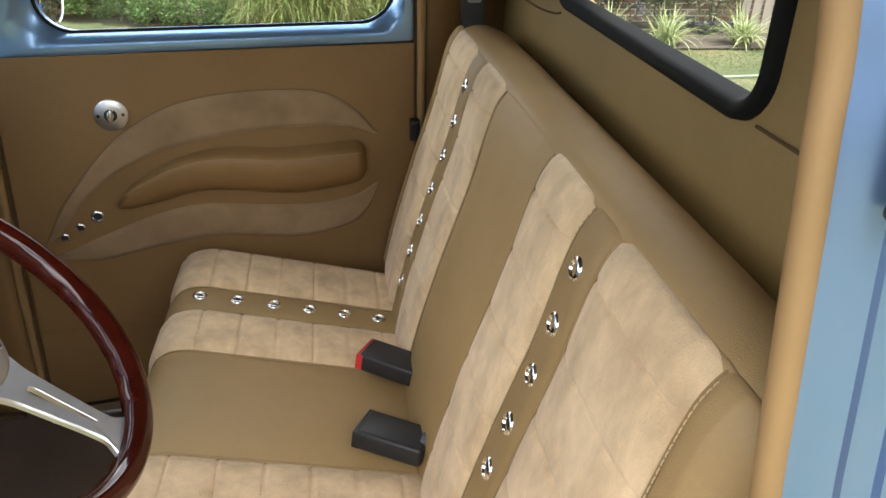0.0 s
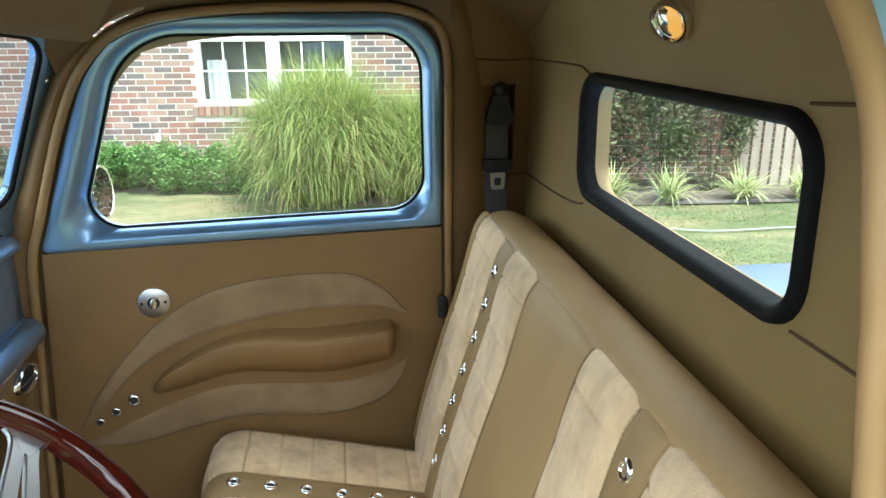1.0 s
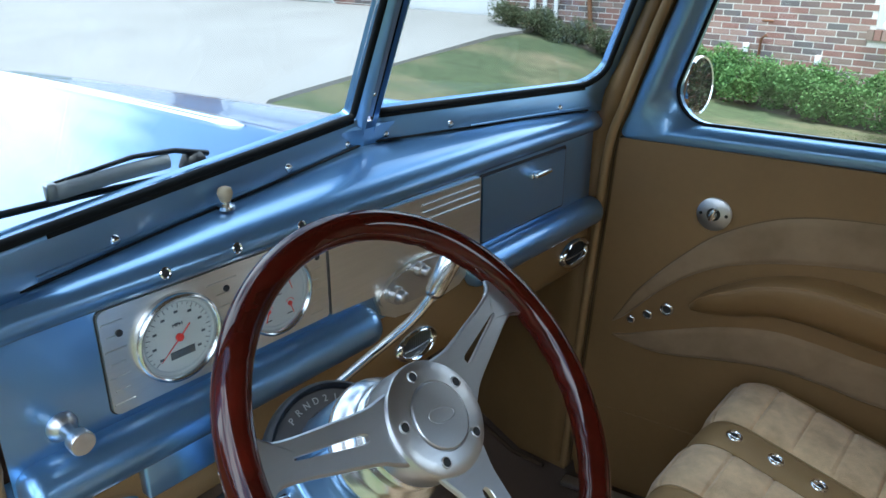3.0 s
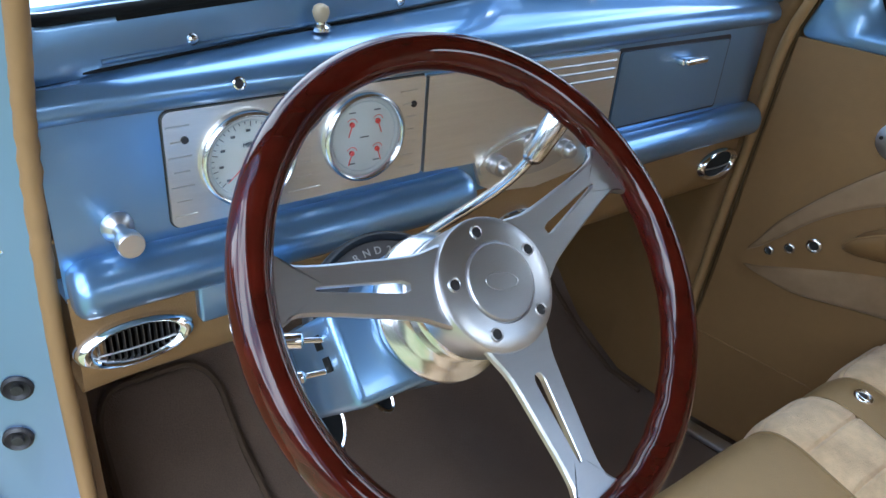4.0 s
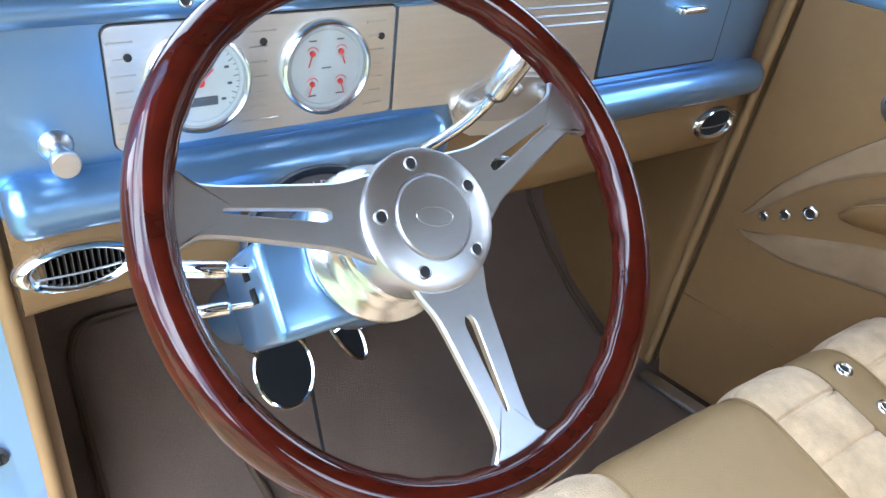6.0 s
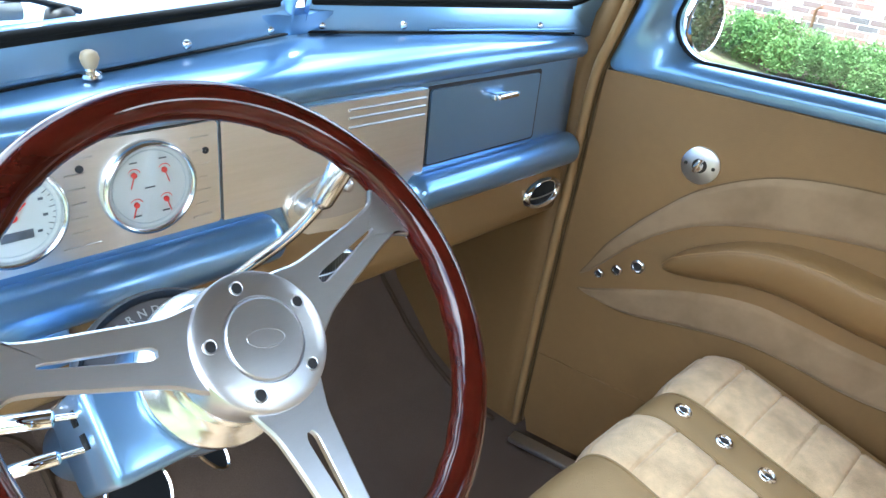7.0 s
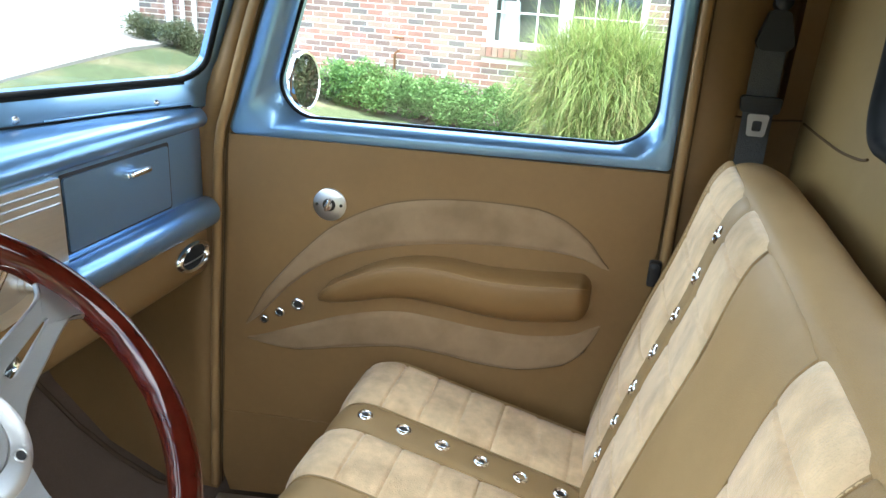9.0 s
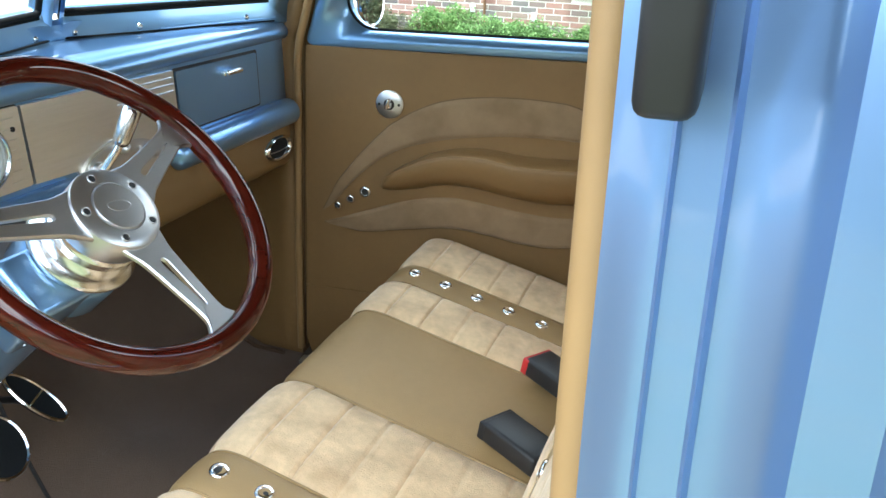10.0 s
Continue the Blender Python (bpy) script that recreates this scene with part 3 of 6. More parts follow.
# A-pillar trim, kick panels and rear quarter panels of the passenger side, and their twins
def side_walls():
    for side, fn, name in ((1, door_pt, "wall_passenger"), (-1, near_pt, "wall_driver")):
        w = thing(name, (-0.4, fn(-0.4, 1, 0)[1], 0.5), "tan trimmed cab side with leather pillar covers and kick panel", "wall", kind="structure")
        bm = BM()       # kick panel
        x0 = -0.835 if side > 0 else -0.87
        loop = [(x0, 1.12), (x0, 0.9), (x0, 0.5), (-1.36, 0.5), (-1.36, 1.12)]
        prism(bm, loop, lambda u, v, d: (u, fn(-0.83, 1, d)[1] + side * 0.016, v), 0.0, -0.03)
        part("kick_panel", bm, LEATHER, w)
        if side < 0:
            continue
        def qy(x, z):
            return fn(-0.03, 1.0, 0)[1] + 0.02 + 0.2 * (x + 0.022) - max(0, z - 1.24) * 0.10
        bm = BM()       # quarter panel behind the door, with a pocket for the belt guide
        xs, zs = (-0.034, 0.022, 0.100, 0.125, 0.152), (0.5, 0.7, 0.9, 1.1, 1.24, 1.345, 1.43, 1.508, 1.56, 1.63, 1.70)
        V = [[bm.verts.new((x, qy(x, z), z)) for z in zs] for x in xs]
        for i in range(len(xs) - 1):
            for j in range(len(zs) - 1):
                if not (i == 1 and j in (5, 6)):
                    bm.faces.new((V[i][j], V[i + 1][j], V[i + 1][j + 1], V[i][j + 1]))
        rim = [V[1][5], V[2][5], V[2][6], V[2][7], V[1][7], V[1][6]]
        deep = [bm.verts.new(p.co + Vector((0, 0.05, 0))) for p in rim]
        for i in range(6):
            bm.faces.new((rim[i], rim[(i + 1) % 6], deep[(i + 1) % 6], deep[i]))
        bm.faces.new(deep)
        part("quarter_panel", bm, LEATHER, w, angle=40)
        for z in (1.326, 1.556):
            bm = BM()
            tube(bm, [(x, qy(x, z) - 0.0006, z + 0.0015 * math.sin(60 * x)) for x in np.linspace(-0.03, 0.142, 9)], 0.0016, 6)
            part("seam", bm, SEAM, w)


side_walls()
bm = BM()
rows = []
for x, z in FRAME_LINE:
    o = Vector((-1 if x < -0.6 else 1 if x > -0.15 else 0, 0, 1 if z > 1.5 else 0)).normalized()
    rows.append([door_pt(x + o.x * a, z + o.z * a, d) for a, d in ((-0.045, -0.052), (-0.018, -0.03), (0.0, -0.012), (0.012 if x < -0.55 else 0.05, -0.006), (0.02 if x < -0.55 else 0.10, -0.04))])
grid(bm, rows)
part("jamb", bm, LEATHER, trim, "tan covered door jamb")


bm = BM()       # folded cover between dash end, windscreen frame and windlace
front = [(x, z) for x, z in FRAME_LINE if x < -0.60 and z < 1.635]
rows = []
for x, z in front:
    k = max(0.0, min(1.0, (z - 1.22) / 0.12))
    wd = 0.047 - 0.017 * k
    rows.append([(x - wd - 0.02 - 0.08 * (1 - k), far_y(x) - 0.002 + 0.014 * k - max(0.0, z - 1.24) * 0.10, z), (x - wd, far_y(x) - 0.006 - max(0.0, z - 1.24) * 0.10, z), (x - wd * 0.6, far_y(x) - 0.011 - max(0.0, z - 1.24) * 0.10, z),
                 (x - wd * 0.35, far_y(x) - 0.006 - max(0.0, z - 1.24) * 0.10, z), (x - 0.006, far_y(x) + 0.002 - max(0.0, z - 1.24) * 0.10, z)])
grid(bm, rows)
part("post_cover", bm, LEATHER, trim, "tan leather folded over the front post", angle=60)


def rear_wall():
    w = thing("wall_rear", (0.14, YC, 0.5), "tan upholstered cab rear wall with a stitched seam", "wall", kind="structure")
    inn = [(0.503, 1.359, 0.05), (1.098, 1.359, 0.05), (1.098, 1.545, 0.05), (0.503, 1.545, 0.05)]
    out = [(0.05, 0.5, 0.01), (1.50, 0.5, 0.01), (1.50, 1.70, 0.01), (0.05, 1.70, 0.01)]

    def fn(u, v, d):
        return (0.142 - 0.05 * max(0, (v - 1.52) / 0.18) ** 2 - 0.10 * max(0, abs(u - 0.8) - 0.45) ** 1.5 + d, u, v)
    bm = BM()
    a, b = dense(rounded(inn)), dense(rounded(out))
    laps = [[p.lerp(q, k / 14) for p, q in zip(a, b)] for k in range(15)]
    for off in (0, 0.04):
        grid(bm, [[fn(p.x, p.y, off) for p in l] for l in laps], close_v=True)
    grid(bm, [[fn(p.x, p.y, 0) for p in a], [fn(p.x, p.y, 0.04) for p in a]], close_v=True)
    part("upholstery", bm, REARHIDE, w)
    for line in (((1.095, 1.340), (1.13, 1.333), (1.22, 1.325), (1.32, 1.3235), (1.42, 1.326)), ((0.05, 1.355), (0.3, 1.357), (0.51, 1.357)), ((1.08, 1.544), (1.11, 1.553), (1.16, 1.557), (1.42, 1.556)), ((0.05, 1.566), (0.3, 1.570), (0.52, 1.556))):
        bm = BM()
        tube(bm, [fn(p.x, p.y, -0.0016) for p in spline([(y, z, 0) for y, z in line], 24)], 0.0018, 6)
        part("seam", bm, SEAM, w)
    win = thing("window_2", (0.14, 0.805, 1.45), "small rear cab window in a thick black rubber frame", "window", kind="structure")
    inn2 = [(0.513, 1.370, 0.04), (1.090, 1.370, 0.04), (1.090, 1.533, 0.04), (0.513, 1.533, 0.04)]
    bm = BM()
    prof = [(-0.003, 0.014), (0.0, 0.0), (0.002, -0.007), (0.007, -0.012), (0.012, -0.0125), (0.017, -0.008), (0.019, 0.004)]
    loops = []
    for g, d in prof:
        loops.append([fn(p.x, p.y, d) for p in rounded([(y + sy * g, z + sz * g, r + g * 0.8) for (y, z, r), (sy, sz) in zip(inn2, ((-1, -1), (1, -1), (1, 1), (-1, 1)))])])
    grid(bm, loops, close_v=True)
    part("rubber_frame", bm, RUBBER, win, "thick black rubber window frame")
    bm = BM()
    prism(bm, [(p.x, p.y) for p in rounded(inn2)], fn, 0.010, 0.013)
    g = part("pane", bm, GLASS, win, smooth=False)
    g.visible_shadow = False


rear_wall()


def ceiling():
    c = thing("ceiling", (-0.3, YC, 1.7), "tan cloth headliner, arched over the cab", "ceiling", kind="structure")
    bm = BM()
    rows = []
    for x in np.linspace(-0.74, 0.15, 18):
        row = []
        for y in np.linspace(0.14, 1.43, 22):
            e = abs(y - YC) / 0.645
            fx = max(0, (-0.45 - x) / 0.29)
            bx = max(0, (x + 0.12) / 0.27)
            row.append((x, y, 1.745 - 0.075 * e ** 4 - 0.085 * fx ** 2 - 0.10 * bx ** 2.2))
        rows.append(row)
    grid(bm, rows)
    grid(bm, [[(p[0], p[1], p[2] + 0.04) for p in r] for r in rows])
    part("headliner", bm, HEADLINER, c, angle=60)
    # roof skin over it
    bm = BM()
    grid(bm, [[(x, y, 1.80 - 0.07 * abs((y - YC) / 0.72) ** 3 - 0.1 * abs((x + 0.3) / 0.52) ** 4) for y in np.linspace(0.07, 1.50, 16)] for x in np.linspace(-0.82, 0.22, 14)])
    part("roof_skin", bm, BLUE, c, "blue painted steel roof")
    # header pieces that join ceiling and door frames
    for fn in (door_pt, near_pt):
        bm = BM()
        pts = [(-0.70, 1.545), (-0.655, 1.590), (-0.625, 1.615), (-0.58, 1.645), (-0.45, 1.668), (-0.25, 1.670), (-0.1, 1.662), (-0.04, 1.63)]
        P = [(p.x, p.y) for p in spline(pts, 30)]
        grid(bm, [[fn(x, z, 0.0) for x, z in P], [fn(x, z + 0.02, 0.012) for x, z in P], [fn(x, z + 0.06, 0.05) for x, z in P], [fn(x, z + 0.09, 0.10) for x, z in P]])
        part("door_header", bm, HEADLINER, c)


ceiling()


def dome():
    d = thing("dome_light", (0.13, 0.86, 1.61), "small round chrome dome lamp glowing warm", "lamp")
    c = Vector((0.112, 0.742, 1.624))
    n = Vector((-0.75, -0.5, -0.42))
    bm = BM()
    lathe(bm, c, n, [(0.023, -0.03), (0.025, 0.0), (0.024, 0.007), (0.020, 0.010), (0.0195, 0.002)], 28, open_end=True)
    part("bezel", bm, CHROME, d)
    bm = BM()
    lathe(bm, c, n, [(0.0195, 0.003), (0.014, 0.008), (0.0, 0.011)], 20)
    part("lens", bm, CHROME, d, "polished reflector")
    bm = BM()
    z, a, b = axes(n)
    side = Vector((-0.35, 0.9, 0.1))
    side = (side - z * side.dot(z)).normalized()
    other = z.cross(side)
    rows = []
    for u in np.linspace(-1, 1, 13):
        half = 0.0185 * math.sqrt(max(0.0, 1 - u * u))
        rows.append([c + z * (0.0125 - 0.006 * (u * u + 0.5 * v * v)) + other * (0.0185 * u) + side * (0.004 + (half - 0.004) * v if half > 0.004 else half) for v in np.linspace(0, 1, 6)])
    rows2 = [[c + z * (0.0125 - 0.006 * (u * u + 0.5 * v * v)) + other * (0.0185 * u) + side * (-0.0185 * math.sqrt(max(0.0, 1 - u * u)) + (0.0185 * math.sqrt(max(0.0, 1 - u * u)) + 0.004) * v) for v in np.linspace(0, 1, 6)] for u in np.linspace(-0.99, 0.99, 13)]
    grid(bm, rows2)
    part("bulb_cover", bm, LAMPGLOW, d, "glowing amber bulb behind the lens")


dome()

# ---- windscreen ----
BLc, BRc, TRc, TLc = Vector((-0.898, 0.803, 1.345)), Vector((-0.817, 1.276, 1.330)), Vector((-0.704, 1.232, 1.605)), Vector((-0.775, 0.803, 1.640))


def flip(p):
    return Vector((p[0], 2 * YC - p[1], p[2]))


def screen(side):
    nrm = (BRc - BLc).cross(TLc - BLc).normalized()

    def fn(u, v, d):
        p = BLc * (1 - u) * (1 - v) + BRc * u * (1 - v) + TRc * u * v + TLc * (1 - u) * v + nrm * d
        return p if side > 0 else flip(p)
    w = thing("window_1", fn(0.5, 0, 0), "half of a split windscreen in a blue frame with black gasket", "window", kind="structure")
    inn = [(0.004, 0.0, 0.02), (1.0, 0.0, 0.13), (1.0, 1.0, 0.13), (0.004, 1.0, 0.03)]
    if side < 0:
        inn[1], inn[2] = (1.065, 0.0, 0.06), (1.05, 1.0, 0.10)
    a = rounded(inn)
    s = 1 if fn(0.5, 0.5, 0.1)[0] > fn(0.5, 0.5, 0)[0] else -1
    bm = BM()
    prism(bm, a, fn, 0.0, -0.004 * s)
    g = part("pane", bm, SCREENGLASS, w, "lightly tinted windscreen glass", smooth=False)
    g.visible_shadow = False
    bm = BM()
    tube(bm, [fn(p.x, p.y, 0.006 * s) for p in a], 0.0050, 8, closed=True)
    tube(bm, [fn(u, -0.018, 0.008 * s) for u in np.linspace(0.0, 0.90, 14)], 0.0058, 8, flat=0.8)
    part("gasket", bm, RUBBER, w, "black rubber gasket")
    out = [(-0.012, -0.17, 0.01), (1.13, -0.17, 0.10), (1.13, 1.10, 0.10), (-0.012, 1.10, 0.01)]
    b = rounded(out)

    def slope(p):
        """The strip under the glass leans towards the cab."""
        return 0.013 * min(1.0, max(0.0, -p.y / 0.14))
    m1 = [p.lerp(q, 0.10) for p, q in zip(a, b)]
    m2 = [p.lerp(q, 0.80) for p, q in zip(a, b)]
    bm = BM()
    grid(bm, [[fn(p.x, p.y, -0.01 * s) for p in a], [fn(p.x, p.y, 0.008 * s) for p in a], [fn(p.x, p.y, 0.0125 * s) for p in m1], [fn(p.x, p.y, (0.014 + slope(p)) * s) for p in m2], [fn(p.x, p.y, (0.006 + slope(p)) * s) for p in b]], close_v=True)
    part("window_frame", bm, BLUE, w, "blue metallic windscreen frame")
    bm = BM()
    tube(bm, [fn(u, -0.105, 0.0235 * s) for u in np.linspace(0.36, 0.93, 12)], 0.0024, 8, flat=0.5)
    part("frame_rib", bm, BLUE, w)
    for u, v in ((0.28, -0.085), (0.77, -0.09), (1.05, 0.12), (1.055, 0.42), (1.05, 0.78)):
        bm = BM()
        p = Vector(fn(u, v, (0.0135 + 0.093 * max(0.0, -v)) * s))
        n = Vector(fn(u, v, 0.2 * s)) - p
        lathe(bm, p, n, [(0.0054, -0.004), (0.0054, 0.0008), (0.0036, 0.0026), (0, 0.003)], 14)
        part("screw", bm, CHROME, w)


screen(1)
screen(-1)


def centre_post():
    p = thing("trim_1", (-0.9, YC, 1.34), "blue divider post between the windscreen halves", "trim", kind="structure")
    bm = BM()
    a, b = Vector((-0.8860, YC, 1.3435)), Vector((-0.765, YC, 1.66))
    d = (b - a).normalized()
    n = Vector((d.z, 0, -d.x))
    rows = []
    for k in range(6):
        q = a.lerp(b, k / 5)
        rows.append([q + Vector((0, y, 0)) + n * h for y, h in ((-0.0085, -0.012), (-0.0080, 0.003), (-0.0045, 0.006), (-0.0012, 0.0040), (0.0012, 0.0040), (0.0045, 0.006), (0.0080, 0.003), (0.0085, -0.012))])
    vs = grid(bm, rows, close_v=True)
    bm.faces.new(vs[0]), bm.faces.new(vs[-1])
    part("post", bm, BLUEDARK, p)
    for y in (-0.0115, 0.0115):
        bm = BM()
        tube(bm, [a + Vector((-0.004, y, 0.02)), b + Vector((-0.004, y, 0))], 0.0042, 8)
        part("gasket", bm, RUBBER, p)
    bm = BM()
    lathe(bm, a.lerp(b, 0.09) + n * 0.004, n, [(0.0040, 0.0), (0.0040, 0.0012), (0.0025, 0.0024), (0, 0.0026)], 12)
    part("screw", bm, CHROME, p)
    bm = BM()   # folded bracket lying on the two frame strips
    nrm = (BRc - BLc).cross(TLc - BLc).normalized()
    nrm = nrm if nrm.x > 0 else -nrm

    def strip(u, v, h):
        k = abs(u)
        q = BLc * (1 - k) * (1 - v) + BRc * k * (1 - v) + TRc * k * v + TLc * (1 - k) * v + nrm * h
        return flip(q) if u < 0 else q
    cols = ((-0.074, 0.006), (-0.070, 0.0105), (-0.03, 0.0125), (-0.001, 0.0175), (0.001, 0.0175), (0.03, 0.0125), (0.070, 0.0105), (0.074, 0.006))
    grid(bm, [[strip(u, v, h + dh) for v, dh in ((-0.142, 0.004), (-0.136, 0.0125), (-0.11, 0.0112), (-0.075, 0.0075), (-0.034, 0.0045), (-0.026, -0.006))] for u, h in cols])
    part("foot_bracket", bm, BLUE, p, angle=25)
    for u in (-0.044, 0.044):
        bm = BM()
        q = strip(u, -0.088, 0.0200)
        lathe(bm, q, strip(u, -0.088, 0.1) - q, [(0.0048, -0.004), (0.0048, 0.0012), (0.003, 0.0028), (0, 0.0032)], 12)
        part("screw", bm, CHROME, p)


centre_post()

# ---- dashboard ----


def build_dash():
    d = thing("dashboard", (-0.8, YC, 1.0), "blue metallic dashboard with brushed plates and tan lower panel", "dashboard")
    ys = list(np.linspace(0.268, 1.243, 29)) + [1.252, 1.258, 1.261]

    def lip(y):
        """Ends of the dash wrap back towards the doors."""
        if y > 1.2:
            return -0.055 * max(0.0, (y - 1.240) / 0.021) ** 3
        e = max(0.0, (0.32 - y) / 0.09)
        return 0.012 * e * e
    bm = BM()
    rows = []
    for y in ys:
        e = abs(y - YC)
        xs, zj = min(-0.814, -0.890 + 0.165 * e), 1.305 - 0.042 * e
        o = lip(y)
        zt = min(1.2925, zj - 0.0015)
        rows.append([(xs - 0.03, y, zj - 0.02), (xs, y, zj), (xs + (-0.836 - xs) * 0.5, y, zj + (zt - zj) * 0.35 + 0.0015), (max(xs + 0.001, -0.836) + o, y, zt + 0.0025), (-0.811 + o, y, zt - 0.001), (-0.797 + o, y, 1.2835), (-0.789 + o, y, 1.2745), (-0.7875 + o, y, 1.268), (-0.789 + o, y, 1.262),
                     (-0.795 + o, y, 1.2555), (-0.803 + o, y, 1.254), (-0.803 + o, y, 1.2), (-0.803 + o, y, 1.14), (-0.803 + o, y, 1.10), (-0.86, y, 1.09)])
    grid(bm, rows)
    part("painted_shell", bm, BLUE, d, "blue metallic dash top and face", angle=50)
    bm = BM()
    tube(bm, [(min(-0.814, -0.890 + 0.165 * abs(y - YC)) + 0.0012, y, 1.3062 - 0.042 * abs(y - YC)) for y in np.linspace(0.285, 1.238, 60)], 0.0017, 6)
    part("top_seam", bm, RUBBER, d, "dark joint under the windscreen strip")
    # padded lower panel
    bm = BM()
    rows = []
    for y in ys:
        o = lip(y)
        rows.append([(-0.802 + o, y, 1.105), (-0.799 + o, y, 1.08), (-0.799 + o, y, 1.03), (-0.803 + o, y, 1.008), (-0.815 + o, y, 0.996), (-0.84, y, 0.992), (-0.95, y, 0.99)])
    grid(bm, rows)
    part("lower_panel", bm, LEATHER, d, "tan leather lower dash panel", angle=60)
    for y0, y1, nm in ((0.270, 0.697, "lower_roll"), (0.885, 1.254, "lower_roll")):
        bm = BM()
        n = 20
        rows = []
        for k, y in enumerate([y0 + (y1 - y0) * (0.5 - 0.5 * math.cos(math.pi * q / 33)) for q in range(34)]):
            e = min(y - y0, y1 - y)
            r = 0.0265 * (0.45 + 0.55 * math.sqrt(max(0.0, 1 - max(0.0, 1 - e / 0.014) ** 2))) if y < 0.4 or y > 1.1 else 0.0265 * math.sqrt(max(0.0, 1 - max(0.0, 1 - e / 0.018) ** 2))
            r = max(r, 0.001)
            rows.append([(-0.798 + lip(y) + 0.028 / 0.0265 * r * math.cos(2 * math.pi * j / n), y, 1.1115 + r * math.sin(2 * math.pi * j / n)) for j in range(n)])
        vs = grid(bm, rows, close_v=True)
        bm.faces.new(vs[0])
        bm.faces.new(vs[-1])
        part(nm, bm, BLUE, d, "blue rounded lower dash roll", angle=60)
    plane = lambda u, v, w: (-0.803 + w, u, v)
    bm = BM()
    prism(bm, rounded([(0.362, 1.146, 0.008), (0.626, 1.146, 0.004), (0.626, 1.2515, 0.004), (0.362, 1.2515, 0.008)], 5), plane, -0.002, 0.004)
    gp = part("gauge_plate", bm, PLATE, d, "brushed metal gauge plate", smooth=False)
    bm = BM()
    prism(bm, rounded([(0.3606, 1.1446, 0.009), (0.6274, 1.1446, 0.004), (0.6274, 1.2529, 0.004), (0.3606, 1.2529, 0.009)], 5), plane, -0.002, 0.0008)
    part("plate_joint", bm, BLACK, gp, "dark joint round the plate", smooth=False)
    for y in (0.374, 0.488, 0.606):
        w = 0.020 if y != 0.488 else 0.034
        for k in range(7):
            z = 1.238 - k * 0.0135
            if abs(z - 1.2) < 0.03 and y == 0.488:
                w2 = 0.016
            else:
                w2 = w * (0.7 if k % 2 else 1)
            bm = BM()
            tube(bm, [(-0.7985, y - w2 / 2, z), (-0.7985, y + w2 / 2, z)], 0.0011, 6)
            part("rib", bm, PLATE, gp)
    for y, z in ((0.379, 1.226), (0.493, 1.229), (0.612, 1.224)):
        bm = BM()
        lathe(bm, (-0.799, y, z), (1, 0, 0), [(0.0034, 0), (0.0034, 0.0014), (0.0024, 0.0018), (0, 0.0014)], 12)
        part("screw", bm, BLACK, gp)
    bm = BM()
    lp = [(0.629, 1.146), (0.700, 1.143), (0.712, 1.112), (0.735, 1.100), (0.80, 1.092), (0.87, 1.100), (0.900, 1.118), (0.916, 1.140), (0.916, 1.2465), (0.629, 1.2505)]
    prism(bm, lp, plane, -0.002, 0.028 * 0.2)
    rp = part("radio_plate", bm, PLATE, d, "brushed metal radio plate", smooth=False)
    for z in (1.238, 1.228, 1.217):
        bm = BM()
        tube(bm, [(-0.797, 0.79, z), (-0.797, 0.911, z - 0.0015)], 0.0015, 8)
        part("rib", bm, ALU, rp)
    bm = BM()
    prism(bm, [(0.782 + 0.077 * math.cos(a) * (1 - 0.12 * math.sin(a)), 1.140 + 0.031 * math.sin(a)) for a in np.linspace(0, 2 * math.pi, 33)[:-1]], plane, 0.004, 0.010)
    part("radio_bezel", bm, PLATE, rp, "oval raised radio bezel")
    bm = BM()
    prism(bm, [(0.782 + 0.070 * math.cos(a), 1.140 + 0.025 * math.sin(a)) for a in np.linspace(0, 2 * math.pi, 33)[:-1]], plane, 0.009, 0.0115)
    part("radio_face", bm, ALU, rp)
    for y, z, r in ((0.730, 1.137, 0.0115), (0.776, 1.157, 0.0095), (0.834, 1.139, 0.0115)):
        bm = BM()
        lathe(bm, (-0.793, y, z), (1, 0, 0), [(r, 0), (r, 0.010), (r * 0.75, 0.011), (r * 0.7, 0.018), (r * 0.5, 0.020), (0, 0.020)], 20)
        part("radio_knob", bm, ALU, rp)
    # gauges
    for k, (y, z) in enumerate(((0.434, 1.200), (0.553, 1.200))):
        g = part("gauge", lathe(BM(), (-0.799, y, z), (1, 0, 0), [(0.0455, -0.004), (0.0455, 0.004), (0.0445, 0.0078), (0.0420, 0.0092), (0.0400, 0.0078), (0.0392, 0.002)], 48, open_end=True), POLISHED, d, "chrome bezelled instrument with white dial")
        part("dial", lathe(BM(), (-0.7965, y, z), (1, 0, 0), [(0.0395, 0.0), (0.0, 0.0003)], 40), DIAL, g, "white dial face")
        bm = BM()
        tube(bm, [(-0.7960, y + 0.0355 * math.cos(q), z + 0.0355 * math.sin(q)) for q in np.linspace(0, 2 * math.pi, 49)[:-1]], 0.0005, 4, closed=True)
        part("dial_ring", bm, GREYBOX, g, "thin grey ring on the dial")
        bm = BM()
        n = 30 if k == 0 else 0
        for i in range(n):
            a = radians(-40 + 260 * i / (n - 1))
            r0 = 0.0325 if i % 3 else 0.030
            tube(bm, [(-0.7958, y - r0 * math.cos(a), z + r0 * math.sin(a)), (-0.7958, y - 0.0348 * math.cos(a), z + 0.0348 * math.sin(a))], 0.0004, 4)
